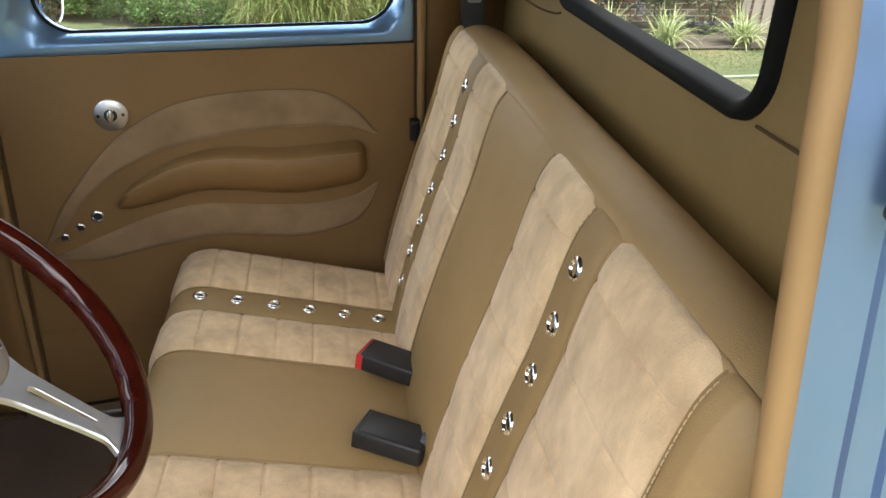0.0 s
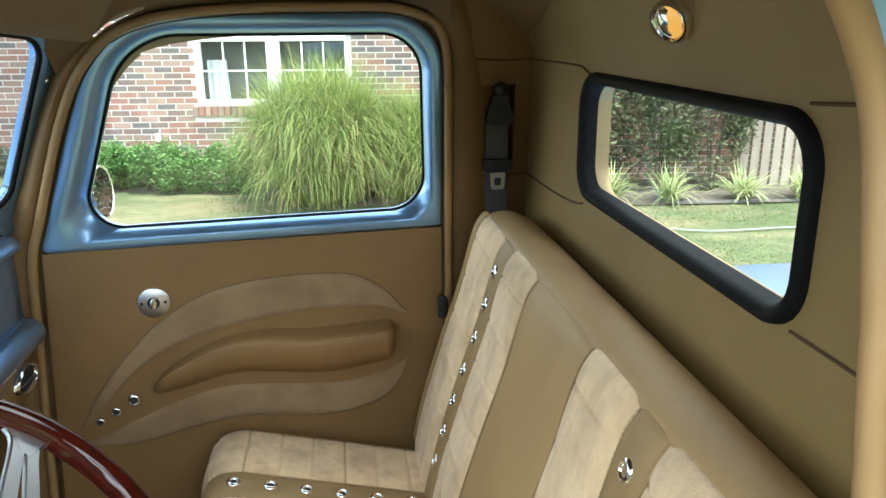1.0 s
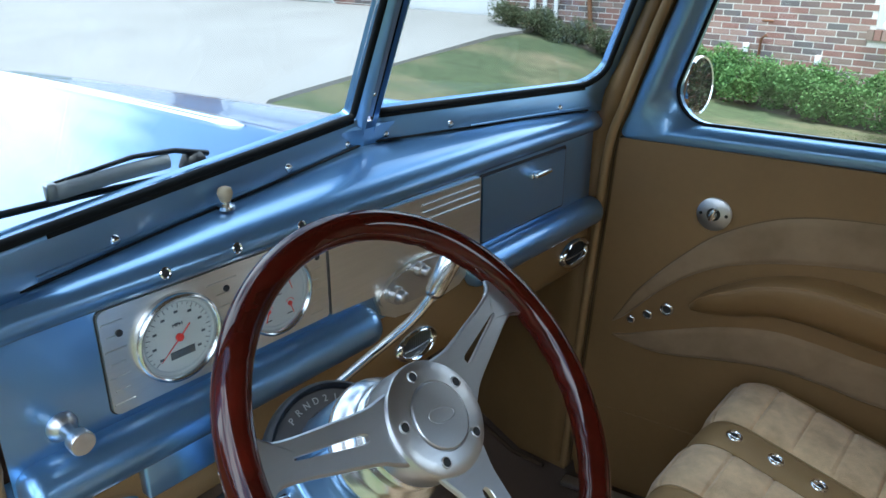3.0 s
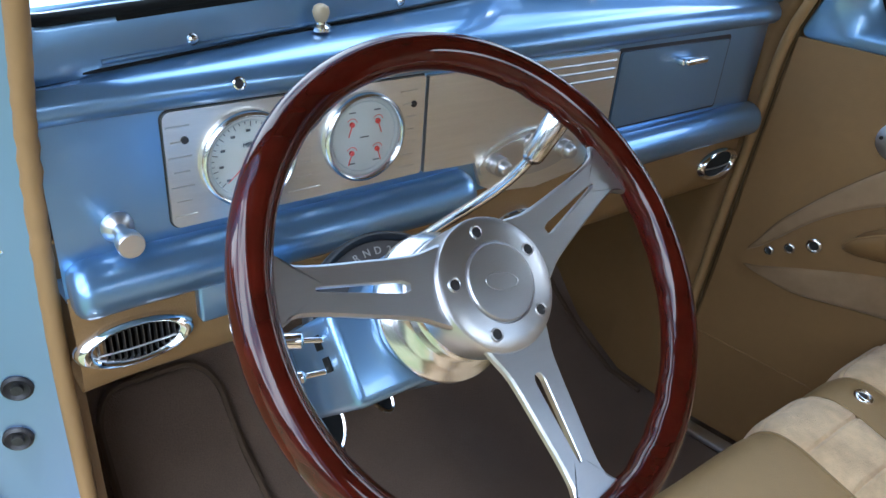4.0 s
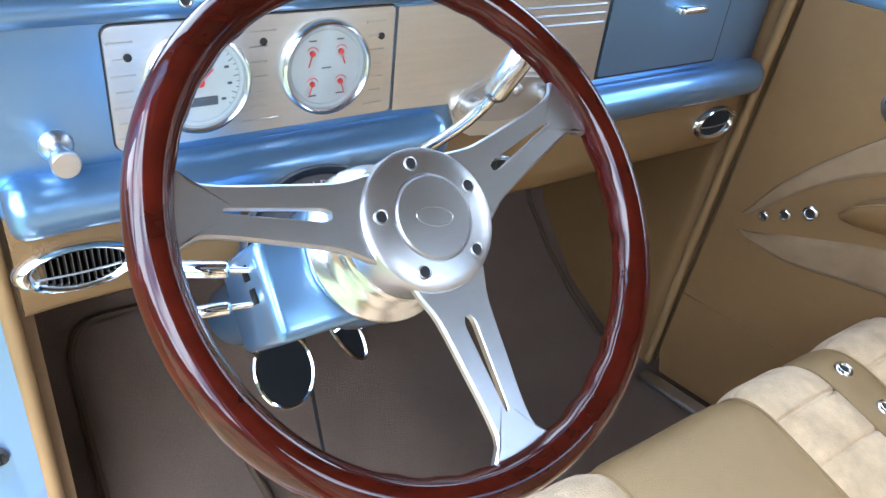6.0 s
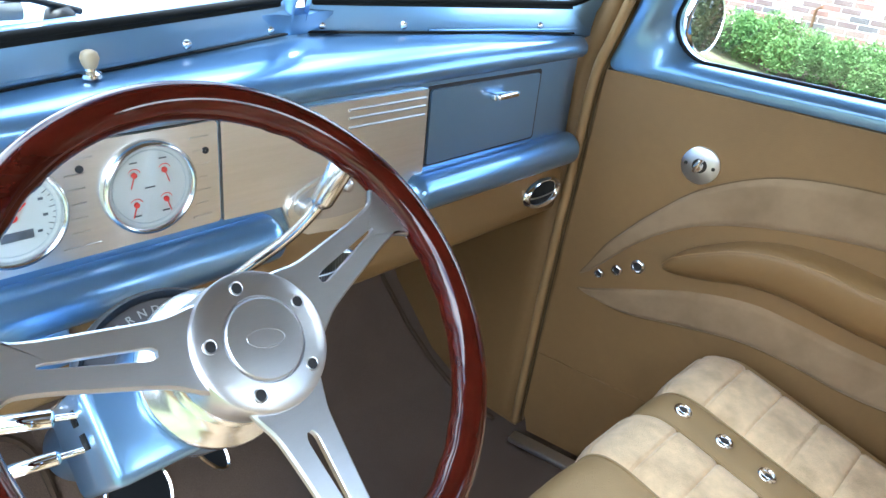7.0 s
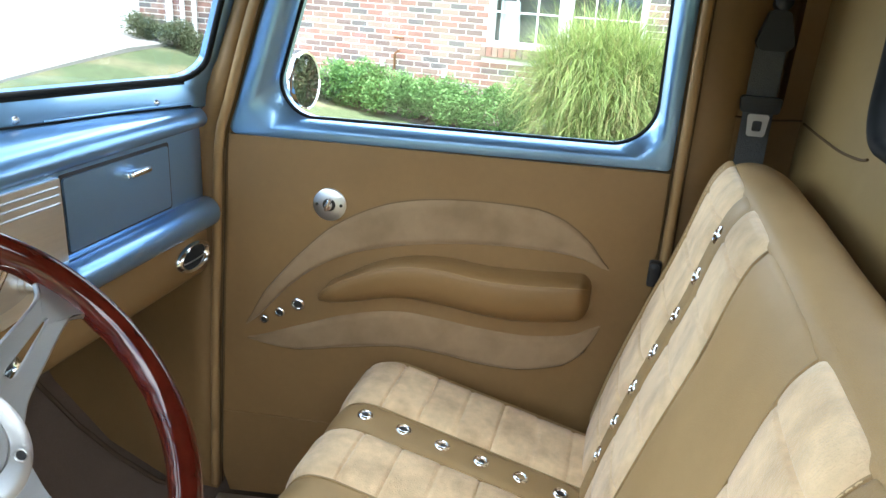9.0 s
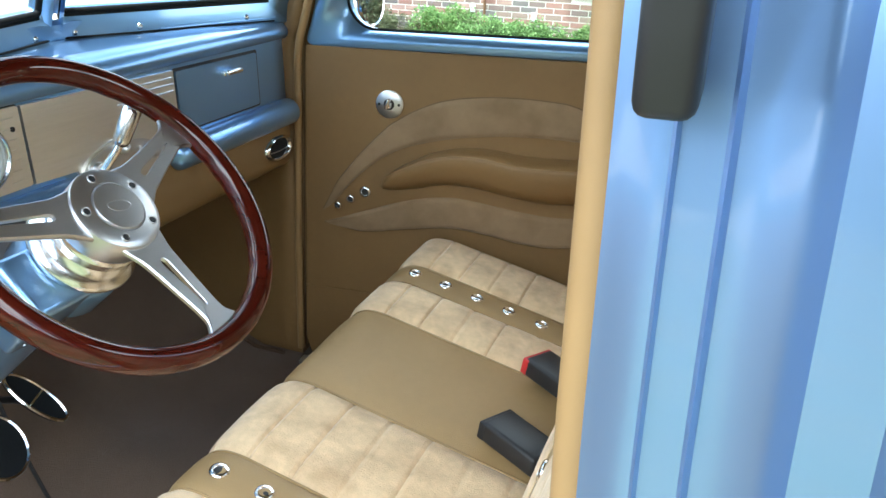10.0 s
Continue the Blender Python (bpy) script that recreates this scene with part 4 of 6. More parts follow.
        if k == 0:
            part("ticks", bm, INK, g, "dark tick marks")
            for i in range(9):
                a = radians(-40 + 260 * i / 8)
                bm = BM()
                box(bm, (-0.7958, y - 0.0265 * math.cos(a), z + 0.0265 * math.sin(a)), (0.0006, 0.004, 0.0022))
                part("numeral_bar", bm, INK, g)
            text_part("unit_mark", "MPH", frame_of((-0.7958, y, z + 0.013), (1, 0, 0), (0, 0, 1)), 0.0055, INK, g)
            bm = BM()
            box(bm, (-0.7958, y + 0.002, z - 0.0175), (0.001, 0.026, 0.008), None, 0.0003)
            part("odometer", bm, INK, g, "dark digital odometer window")
            bm = BM()
            tube(bm, [(-0.794, y, z), (-0.794, y - 0.022, z - 0.019)], 0.0007, 5, r1=0.0003)
            tube(bm, [(-0.794, y, z), (-0.794, y + 0.012, z + 0.011)], 0.0007, 5)
            lathe(bm, (-0.796, y, z), (1, 0, 0), [(0.0038, 0), (0.0038, 0.003), (0, 0.003)], 14)
            part("needle", bm, NEEDLE, g, "red needle")
        else:
            for sy, sz in ((-1, 1), (1, 1), (-1, -1), (1, -1)):
                bm = BM()
                cy, cz = y + sy * 0.0145, z + sz * 0.0145
                lathe(bm, (-0.796, cy, cz), (1, 0, 0), [(0.0026, 0), (0.0026, 0.002), (0, 0.002)], 12)
                tube(bm, [(-0.7945, cy, cz), (-0.7945, cy - sy * 0.0 + 0.004 * sy, cz - 0.012)], 0.0006, 5)
                tube(bm, [(-0.7952, cy + 0.006 * math.cos(a), cz + 0.006 * math.sin(a)) for a in np.linspace(0.3, 2.6, 8)], 0.0004, 4)
                part("needle", bm, NEEDLE, g, "red pointer")
            for my, mz, mw in ((0, 0, 0.012), (-0.014, 0.026, 0.009), (0.014, 0.026, 0.009), (-0.014, -0.026, 0.009), (0.014, -0.026, 0.009)):
                part("dial_mark", box(BM(), (-0.7958, y + my, z + mz), (0.0006, mw * 0.8, 0.0012)), INK, g)
        cv = part("cover_glass", lathe(BM(), (-0.7895, y, z), (1, 0, 0), [(0.0395, 0.0), (0.02, 0.001), (0.0, 0.0015)], 32), GLASS, g)
        cv.visible_shadow = False
    # glove box
    bm = BM()
    prism(bm, rounded([(0.924, 1.1455, 0.004), (1.148, 1.1455, 0.004), (1.148, 1.241, 0.004), (0.924, 1.243, 0.004)], 3), plane, -0.002, 0.0035)
    gb = part("glove_box_door", bm, BLUE, d, "blue glove box door")
    bm = BM()
    prism(bm, rounded([(0.919, 1.1415, 0.005), (1.154, 1.1415, 0.005), (1.154, 1.246, 0.005), (0.919, 1.248, 0.005)], 3), plane, -0.002, 0.0006)
    part("shut_line", bm, BLACK, gb)
    bm = BM()
    box(bm, (-0.794, 1.052, 1.221), (0.012, 0.030, 0.010), None, 0.003)
    box(bm, (-0.786, 1.060, 1.2225), (0.009, 0.046, 0.0100), None, 0.0042, 3)
    part("handle", bm, CHROME, gb, "chrome pull handle")
    # knobs and pins
    c = Vector((-0.803, 0.317, 1.159))
    bm = BM()
    lathe(bm, c, (1, 0, 0), [(0.0135, 0), (0.0135, 0.003), (0.010, 0.007), (0.0065, 0.009), (0.0055, 0.022), (0.007, 0.026), (0.0105, 0.028), (0.0112, 0.0385), (0.0100, 0.040), (0, 0.0402)], 24)
    part("switch_knob", bm, ALU, d, "turned aluminium pull knob")
    for y in (0.503, 0.425, 0.585):
        bm = BM()
        lathe(bm, (-0.7885, y, 1.2715), (1, 0, 0.25), [(0.0058, -0.001), (0.0058, 0.0020), (0.0046, 0.0028), (0.0036, 0.0016)], 16)
        p = part("bezel", bm, CHROME, d)
        bm = BM()
        lathe(bm, (-0.788, y, 1.2716), (1, 0, 0.25), [(0.0037, 0.0012), (0.0, 0.0020)], 12)
        part("jewel", bm, BLACK, p, "dark indicator jewel")
    bm = BM()
    lathe(bm, (-0.834, 0.527, 1.296), (0.05, 0, 1), [(0.009, 0), (0.009, 0.004), (0.005, 0.006), (0.0045, 0.012)], 18)
    kn = part("pull_base", bm, CHROME, d)
    bm = BM()
    lathe(bm, (-0.834, 0.527, 1.304), (0.05, 0, 1), [(0.004, -0.002), (0.0066, 0.003), (0.0082, 0.0085), (0.0068, 0.0135), (0.0036, 0.0155), (0.0, 0.016)], 20)
    part("pull_knob", bm, IVORY, kn, "ivory ball knob")
    # vents
    for y, wd, ht in ((0.317, 0.052, 0.023), (0.773, 0.040, 0.023), (1.192, 0.046, 0.025)):
        c = (-0.7985, y, 1.047)
        bm = BM()
        lathe(bm, c, (1, 0, 0), [(1.03, 0.0), (1.02, 0.004), (0.97, 0.008), (0.88, 0.0105), (0.78, 0.009), (0.72, 0.005), (0.70, 0.0005)], 48, sx=ht, sy=wd, ax=(Vector((1, 0, 0)), Vector((0, 0, 1)), Vector((0, 1, 0))), open_end=True)
        v = part("air_vent", bm, CHROME, d, "oval chrome air vent")
        bm = BM()
        lathe(bm, c, (1, 0, 0), [(0.74, 0.0012), (0.0, 0.0012)], 32, sx=ht, sy=wd, ax=(Vector((1, 0, 0)), Vector((0, 0, 1)), Vector((0, 1, 0))))
        part("vent_throat", bm, BLACK, v, "black vent throat")
        for k in range(13):
            yy = -0.64 + 1.28 * k / 12
            hh = ht * 0.70 * math.sqrt(max(0.05, 1 - (yy / 0.72) ** 2))
            bm = BM()
            box(bm, (-0.7955, y + yy * wd, 1.047), (0.005, 0.0008, 2 * hh * 0.96), Matrix.Rotation(0.3, 4, 'Z'))
            part("fin", bm, BLACK if y > 1 else STEEL, v, smooth=False)
        bm = BM()
        tube(bm, [(-0.7925, y + wd * q, 1.047 - ht * (0.24 - 0.18 * q * q)) for q in np.linspace(-0.66, 0.66, 12)], 0.0011, 6)
        part("crossbar", bm, STEEL, v)
    bm = BM()   # small bracket under the dash beside the column
    box(bm, (-0.793, 0.418, 1.070), (0.016, 0.088, 0.040), None, 0.003)
    part("switch_panel", bm, BLUE, d, "small blue switch panel")
    return d


build_dash()

# ---- steering wheel and column ----
HUB = Vector((-0.5211, 0.4852, 1.2022))
WN = Vector((0.735, 0.035, 0.677)).normalized()
SPOKES = [Vector((-0.540, 0.335, 1.235)), Vector((-0.557, 0.623, 1.241)), Vector((-0.414, 0.499, 1.085))]


def build_wheel():
    w = thing("steering_wheel", HUB, "varnished mahogany rim steering wheel with three slotted aluminium spokes", "steering wheel")
    _, A, B = axes(WN)
    R, r = 0.170, 0.0138
    bm = BM()
    rows = []
    spoke_ang = []
    for s in SPOKES:
        v = s - HUB
        spoke_ang.append(math.atan2(v.dot(B), v.dot(A)))
    for i in range(300):
        a = 2 * math.pi * i / 300
        gap = min(abs((a - s + math.pi) % (2 * math.pi) - math.pi) for s in spoke_ang)
        row = []
        for j in range(16):
            q = 2 * math.pi * j / 16
            inner = max(0.0, -math.cos(q))
            bump = 0.0013 * inner ** 3 * max(0, 0.35 - math.sin(q)) * math.sin(a * 34) * (1 if gap < 0.75 and gap > 0.12 else 0.0)
            rad = R + r * math.cos(q) * 0.95 - bump
            row.append(HUB + (A * math.cos(a) + B * math.sin(a)) * rad + WN * (0.006 + r * 1.05 * math.sin(q)))
        rows.append(row)
    grid(bm, rows, close_u=True, close_v=True)
    part("rim", bm, WOODRIM, w, "glossy dark red mahogany rim", angle=80)
    for k, s in enumerate(SPOKES):
        v = (s - HUB)
        v = (v - WN * v.dot(WN)).normalized()
        t = WN.cross(v)
        half = curve_fn([(0.036, 0.029), (0.06, 0.0215), (0.10, 0.0175), (0.135, 0.0150), (0.148, 0.0165), (0.156, 0.0235), (0.162, 0.028)])
        xs = list(np.linspace(0.036, 0.162, 20))
        outer = [(x, half(x)) for x in xs] + [(x, -half(x)) for x in reversed(xs)]
        sl = list(np.linspace(0.066, 0.131, 20))
        wdt = lambda x: 0.0042 * (1 - 0.75 * (x - 0.066) / 0.065) * math.sqrt(max(0.02, min(1, (x - 0.065) / 0.006, (0.1325 - x) / 0.004)))
        inner = [(x, wdt(x)) for x in sl] + [(x, -wdt(x)) for x in reversed(sl)]
        bm = BM()

        def at(u, q, d):
            return HUB + v * u + t * q + WN * (d - 0.0030 + 0.0050 * (u - 0.036) / 0.126)
        top = [(u, q - math.copysign(0.0016, q)) for u, q in outer]
        lip_in = [(u, q + math.copysign(0.0007, q)) for u, q in inner]
        grid(bm, [[at(u, q, d) for u, q in loop] for loop, d in ((inner, -0.002), (inner, 0.0028), (lip_in, 0.0035), (top, 0.0035), (outer, 0.0018), (outer, -0.002))], close_u=True, close_v=True)
        part("spoke", bm, ALU, w, "brushed aluminium slotted spoke", angle=30)
    bm = BM()
    lathe(bm, HUB, WN, [(0.0470, -0.026), (0.0475, -0.024), (0.0475, 0.0020), (0.0467, 0.0042), (0.0448, 0.0054), (0.0370, 0.0068), (0.0288, 0.0078), (0.0280, 0.0062), (0.0275, 0.0062), (0.0270, 0.0084), (0.0260, 0.0092), (0.0150, 0.0098), (0.0, 0.0100)], 64)
    hub = part("hub", bm, ALU, w, "machined aluminium hub", angle=25)
    for k in range(5):
        a = spoke_ang[0] + radians(2 + 72 * k)
        bm = BM()
        c = HUB + (A * math.cos(a) + B * math.sin(a)) * 0.0365 + WN * 0.0070
        lathe(bm, c, WN, [(0.0037, 0.0006), (0.0, 0.0007)], 16)
        bo = part("bolt", bm, BLACK, hub, "dark recessed bolt")
        bm = BM()
        lathe(bm, c, WN, [(0.0050, -0.001), (0.0047, 0.0010), (0.0039, 0.0009), (0.0035, 0.0004)], 18, open_end=True)
        part("countersink", bm, ALU, bo, "bright chamfered hole edge")
    bm = BM()
    e1, e2 = (B + A * 0.25).normalized(), (A - B * 0.25).normalized()
    tube(bm, [HUB + e1 * (0.0132 * math.cos(q)) + e2 * (0.0062 * math.sin(q)) + WN * 0.0099 for q in np.linspace(0, 2 * math.pi, 37)[:-1]], 0.0006, 5, closed=True)
    part("badge", bm, ALU, hub, "small plain oval badge")
    bm = BM()
    lathe(bm, HUB, WN, [(0.047, -0.024), (0.0455, -0.030), (0.0475, -0.0335), (0.0450, -0.036), (0.0470, -0.0385), (0.0445, -0.041), (0.0465, -0.0435), (0.0445, -0.046), (0.0455, -0.050), (0.050, -0.057), (0.0565, -0.062), (0.058, -0.067), (0.056, -0.072), (0.04, -0.074)], 48)
    part("boss", bm, POLISHED, w, "ribbed polished hub adapter")
    return w


build_wheel()


def build_column():
    c = thing("steering_column", HUB - WN * 0.2, "blue painted steering column with chrome stalks and shifter", "steering column")
    ax = [WN, *axes(WN)[1:]]
    bm = BM()
    lathe(bm, HUB, WN, [(0.052, -0.074), (0.055, -0.080), (0.055, -0.125), (0.049, -0.140), (0.043, -0.15), (0.040, -0.30), (0.036, -0.42)], 36)
    part("tube", bm, BLUE, c, "blue column tube")
    # squared switch housing on the door side
    side = Vector((0, -1, 0))
    side = (side - WN * side.dot(WN)).normalized()
    upv = WN.cross(side)
    m = Matrix(((side.x, upv.x, WN.x), (side.y, upv.y, WN.y), (side.z, upv.z, WN.z))).to_4x4()
    bm = BM()
    box(bm, HUB - WN * 0.115 + side * 0.052 + upv * 0.012, (0.075, 0.072, 0.085), m, 0.008, 3)
    h = part("switch_housing", bm, BLUE, c, "angular blue switch housing")
    for dz, q in ((-0.006, 0.0), (0.011, 0.004)):
        bm = BM()
        box(bm, HUB - WN * (0.100 - q) + side * 0.0898 + upv * dz, (0.002, 0.011, 0.010), m, 0.0006)
        part("slot", bm, RUBBER, h, "black lever slot")
    for a, b, kr in (((-0.588, 0.402, 1.146), (-0.612, 0.352, 1.147), 0.0062), ((-0.585, 0.398, 1.122), (-0.602, 0.352, 1.116), 0.0048)):
        bm = BM()
        a, b = Vector(a), Vector(b)
        tube(bm, [a, a.lerp(b, 0.5), b], 0.0022, 10)
        lathe(bm, a.lerp(b, 0.42), b - a, [(0.0022, -0.001), (kr * 0.8, 0.0), (kr, 0.0015), (kr, 0.0345), (kr * 0.85, 0.036), (0, 0.036)], 18)
        part("stalk", bm, CHROME, c, "chrome column stalk")
    # gear indicator: an arched pod over the column
    base = HUB - WN * 0.138
    lat = -side

    def arc(r, q, d):
        return base + lat * (r * math.sin(q)) - upv * (r * math.cos(q)) * UPS + WN * d
    UPS = -1 if upv.z > 0 else 1
    qs = list(np.linspace(-1.35, 1.35, 40))
    bm = BM()
    vs = grid(bm, [[arc(r, q, d) for r, d in ((0.040, -0.012), (0.078, -0.014), (0.0805, -0.006), (0.0800, 0.004), (0.0770, 0.0065), (0.0735, 0.004), (0.0730, 0.000), (0.040, 0.000))] for q in qs], close_v=True)
    bm.faces.new(vs[0])
    bm.faces.new(vs[-1])
    g = part("gear_indicator", bm, BLACK, c, "black arched gear indicator")
    bm = BM()
    grid(bm, [[arc(r, q, d) for r, d in ((0.046, 0.0004), (0.046, 0.0012), (0.0725, 0.0012), (0.0725, 0.0004))] for q in qs[3:-3]], close_v=True)
    part("indicator_face", bm, SLATE, g, "dark grey scale")
    for k, ch in enumerate("PRND21"):
        q = -0.43 + 0.172 * k
        out = (arc(1, q, 0) - arc(0, q, 0)).normalized()
        text_part("gear_letter", ch, frame_of(arc(0.0640, q, 0.0016), WN, out), 0.0092, LETTER, g)
    # shifter
    bm = BM()
    p = spline([(-0.735, 0.548, 1.095), (-0.712, 0.574, 1.127), (-0.670, 0.610, 1.178), (-0.652, 0.624, 1.205), (-0.644, 0.632, 1.222)], 14)
    tube(bm, p, 0.0052, 10)
    part("shift_lever", bm, CHROME, c, "chrome bent shift lever")
    bm = BM()
    lathe(bm, (-0.645, 0.631, 1.220), Vector((0.014, 0.018, 0.045)), [(0.006, -0.004), (0.0095, 0.0), (0.0105, 0.003), (0.0115, 0.042), (0.0102, 0.0455), (0, 0.046)], 22)
    part("shift_knob", bm, POLISHED, c, "polished aluminium shift knob")
    return c


build_column()


def build_pedals():
    for c, w, h, nm, lb in (((-0.905, 0.556, 0.737), 0.040, 0.052, "brake_pedal", "oval black brake pedal pad with a chrome rim"), ((-0.95, 0.668, 0.742), 0.019, 0.060, "accelerator_pedal", "narrow oval black accelerator pedal with chrome rim")):
        p = thing(nm, c, lb, "pedal")
        n = Vector((0.80, -0.05, 0.6)).normalized()
        fm = frame_of(c, n, (0, 0, 1) if nm == "brake_pedal" else (0, -0.30, 1))
        bm = BM()
        prism(bm, [(w * math.cos(a), h * math.sin(a)) for a in np.linspace(0, 2 * math.pi, 33)[:-1]], lambda u, v, d: fm @ Vector((u, v, d)), -0.01, 0.0)
        part("pad", bm, RUBBER, p)
        bm = BM()
        tube(bm, [fm @ Vector((w * math.cos(a), h * math.sin(a), 0.0)) for a in np.linspace(0, 2 * math.pi, 41)[:-1]], 0.003, 6, closed=True)
        if nm == "accelerator_pedal":
            box(bm, fm @ Vector((0, 0, 0.002)), (0.034, 0.003, 0.003), fm.to_3x3().to_4x4())
        part("rim", bm, CHROME, p)
        bm = BM()
        tube(bm, [fm @ Vector((0, 0, -0.01)), Vector(c) + Vector((-0.08, -0.01, -0.02)), Vector((-1.22, c[1] - 0.02, 0.95))], 0.008, 8)
        part("arm", bm, BLACK, p)
    cb = thing("cable", (-0.95, 0.6, 0.5), "thin black cable hanging to the carpet with a tan plug", "cable")
    bm = BM()
    tube(bm, spline([(-0.95, 0.585, 0.98), (-0.93, 0.59, 0.80), (-0.90, 0.60, 0.65), (-0.87, 0.61, 0.53)], 16), 0.003, 6)
    part("wire", bm, BLACK, cb)
    bm = BM()
    box(bm, (-0.865, 0.612, 0.524), (0.03, 0.02, 0.025), Matrix.Rotation(0.4, 4, 'Y'), 0.004)
    part("plug", bm, LEATHER, cb)


build_pedals()

# ---- bench seat ----


def along(profile, n):
    """Points and normals along a side profile (x, z)."""
    P = spline([(x, 0, z) for x, z in profile], n)
    out = []
    ln = 0.0
    for i, p in enumerate(P):
        d = (P[min(i + 1, n - 1)] - P[max(i - 1, 0)]).normalized()
        nrm = Vector((-d.z, 0, d.x))
        if i:
            ln += (p - P[i - 1]).length
        out.append((p, nrm, ln))
    return out


CUSHION = [(-0.05, 0.778), (-0.15, 0.803), (-0.30, 0.838), (-0.40, 0.861), (-0.455, 0.872), (-0.488, 0.865), (-0.508, 0.838), (-0.514, 0.79), (-0.510, 0.72), (-0.50, 0.60), (-0.495, 0.54)]
BACK = [(0.135, 1.06), (0.128, 1.20), (0.112, 1.252), (0.078, 1.276), (0.040, 1.276), (0.018, 1.258), (0.003, 1.222), (-0.022, 1.13), (-0.055, 1.03), (-0.085, 0.93), (-0.108, 0.84), (-0.118, 0.79)]


def panel(name, profile, s0, s1, y0, y1, mat, parent, sgn=1, seams=None, puff=0.008, ends=(0, 0), label="", n=420, ny=10):
    """One upholstery panel: a strip of the profile between two widths, puffed up between its seams."""
    A = along(profile, n)
    tot = A[-1][2]
    A = [a for a in A if s0 * tot - 1e-6 <= a[2] <= s1 * tot + 1e-6]
    bm = BM()
    rows = []
    for p, nrm, ln in A:
        row = []
        for j in range(ny + 1):
            v = j / ny
            h = puff * (1 - abs(2 * v - 1) ** 6)
            e = min(ln - A[0][2], A[-1][2] - ln) / 0.012
            h *= max(0.0, 1 - (1 - min(1, e)) ** 2) ** 0.5 if puff else 1
            if seams:
                ph = (ln - seams[0]) / seams[1]
                dd = abs(ph - round(ph)) * seams[1]
                h -= 0.0032 * math.exp(-(dd / 0.0022) ** 2) + 0.0006 * math.exp(-dd / 0.008)
            y = y0 + (y1 - y0) * v
            if ends[0] and v < 0.5:
                q = max(0, 1 - (y - y0) / ends[0])
                h -= ends[0] * (1 - math.sqrt(max(0, 1 - q * q)))
            if ends[1] and v > 0.5:
                q = max(0, 1 - (y1 - y) / ends[1])
                h -= ends[1] * (1 - math.sqrt(max(0, 1 - q * q)))
            wob = 0.0012 * noise.noise(Vector((ln * 14, y * 14, 1.7)))
            q = p + nrm * (sgn * (h + wob))
            row.append((q.x, y, q.z))
        rows.append(row)
    grid(bm, rows)
    return part(name, bm, mat, parent, label, angle=70)


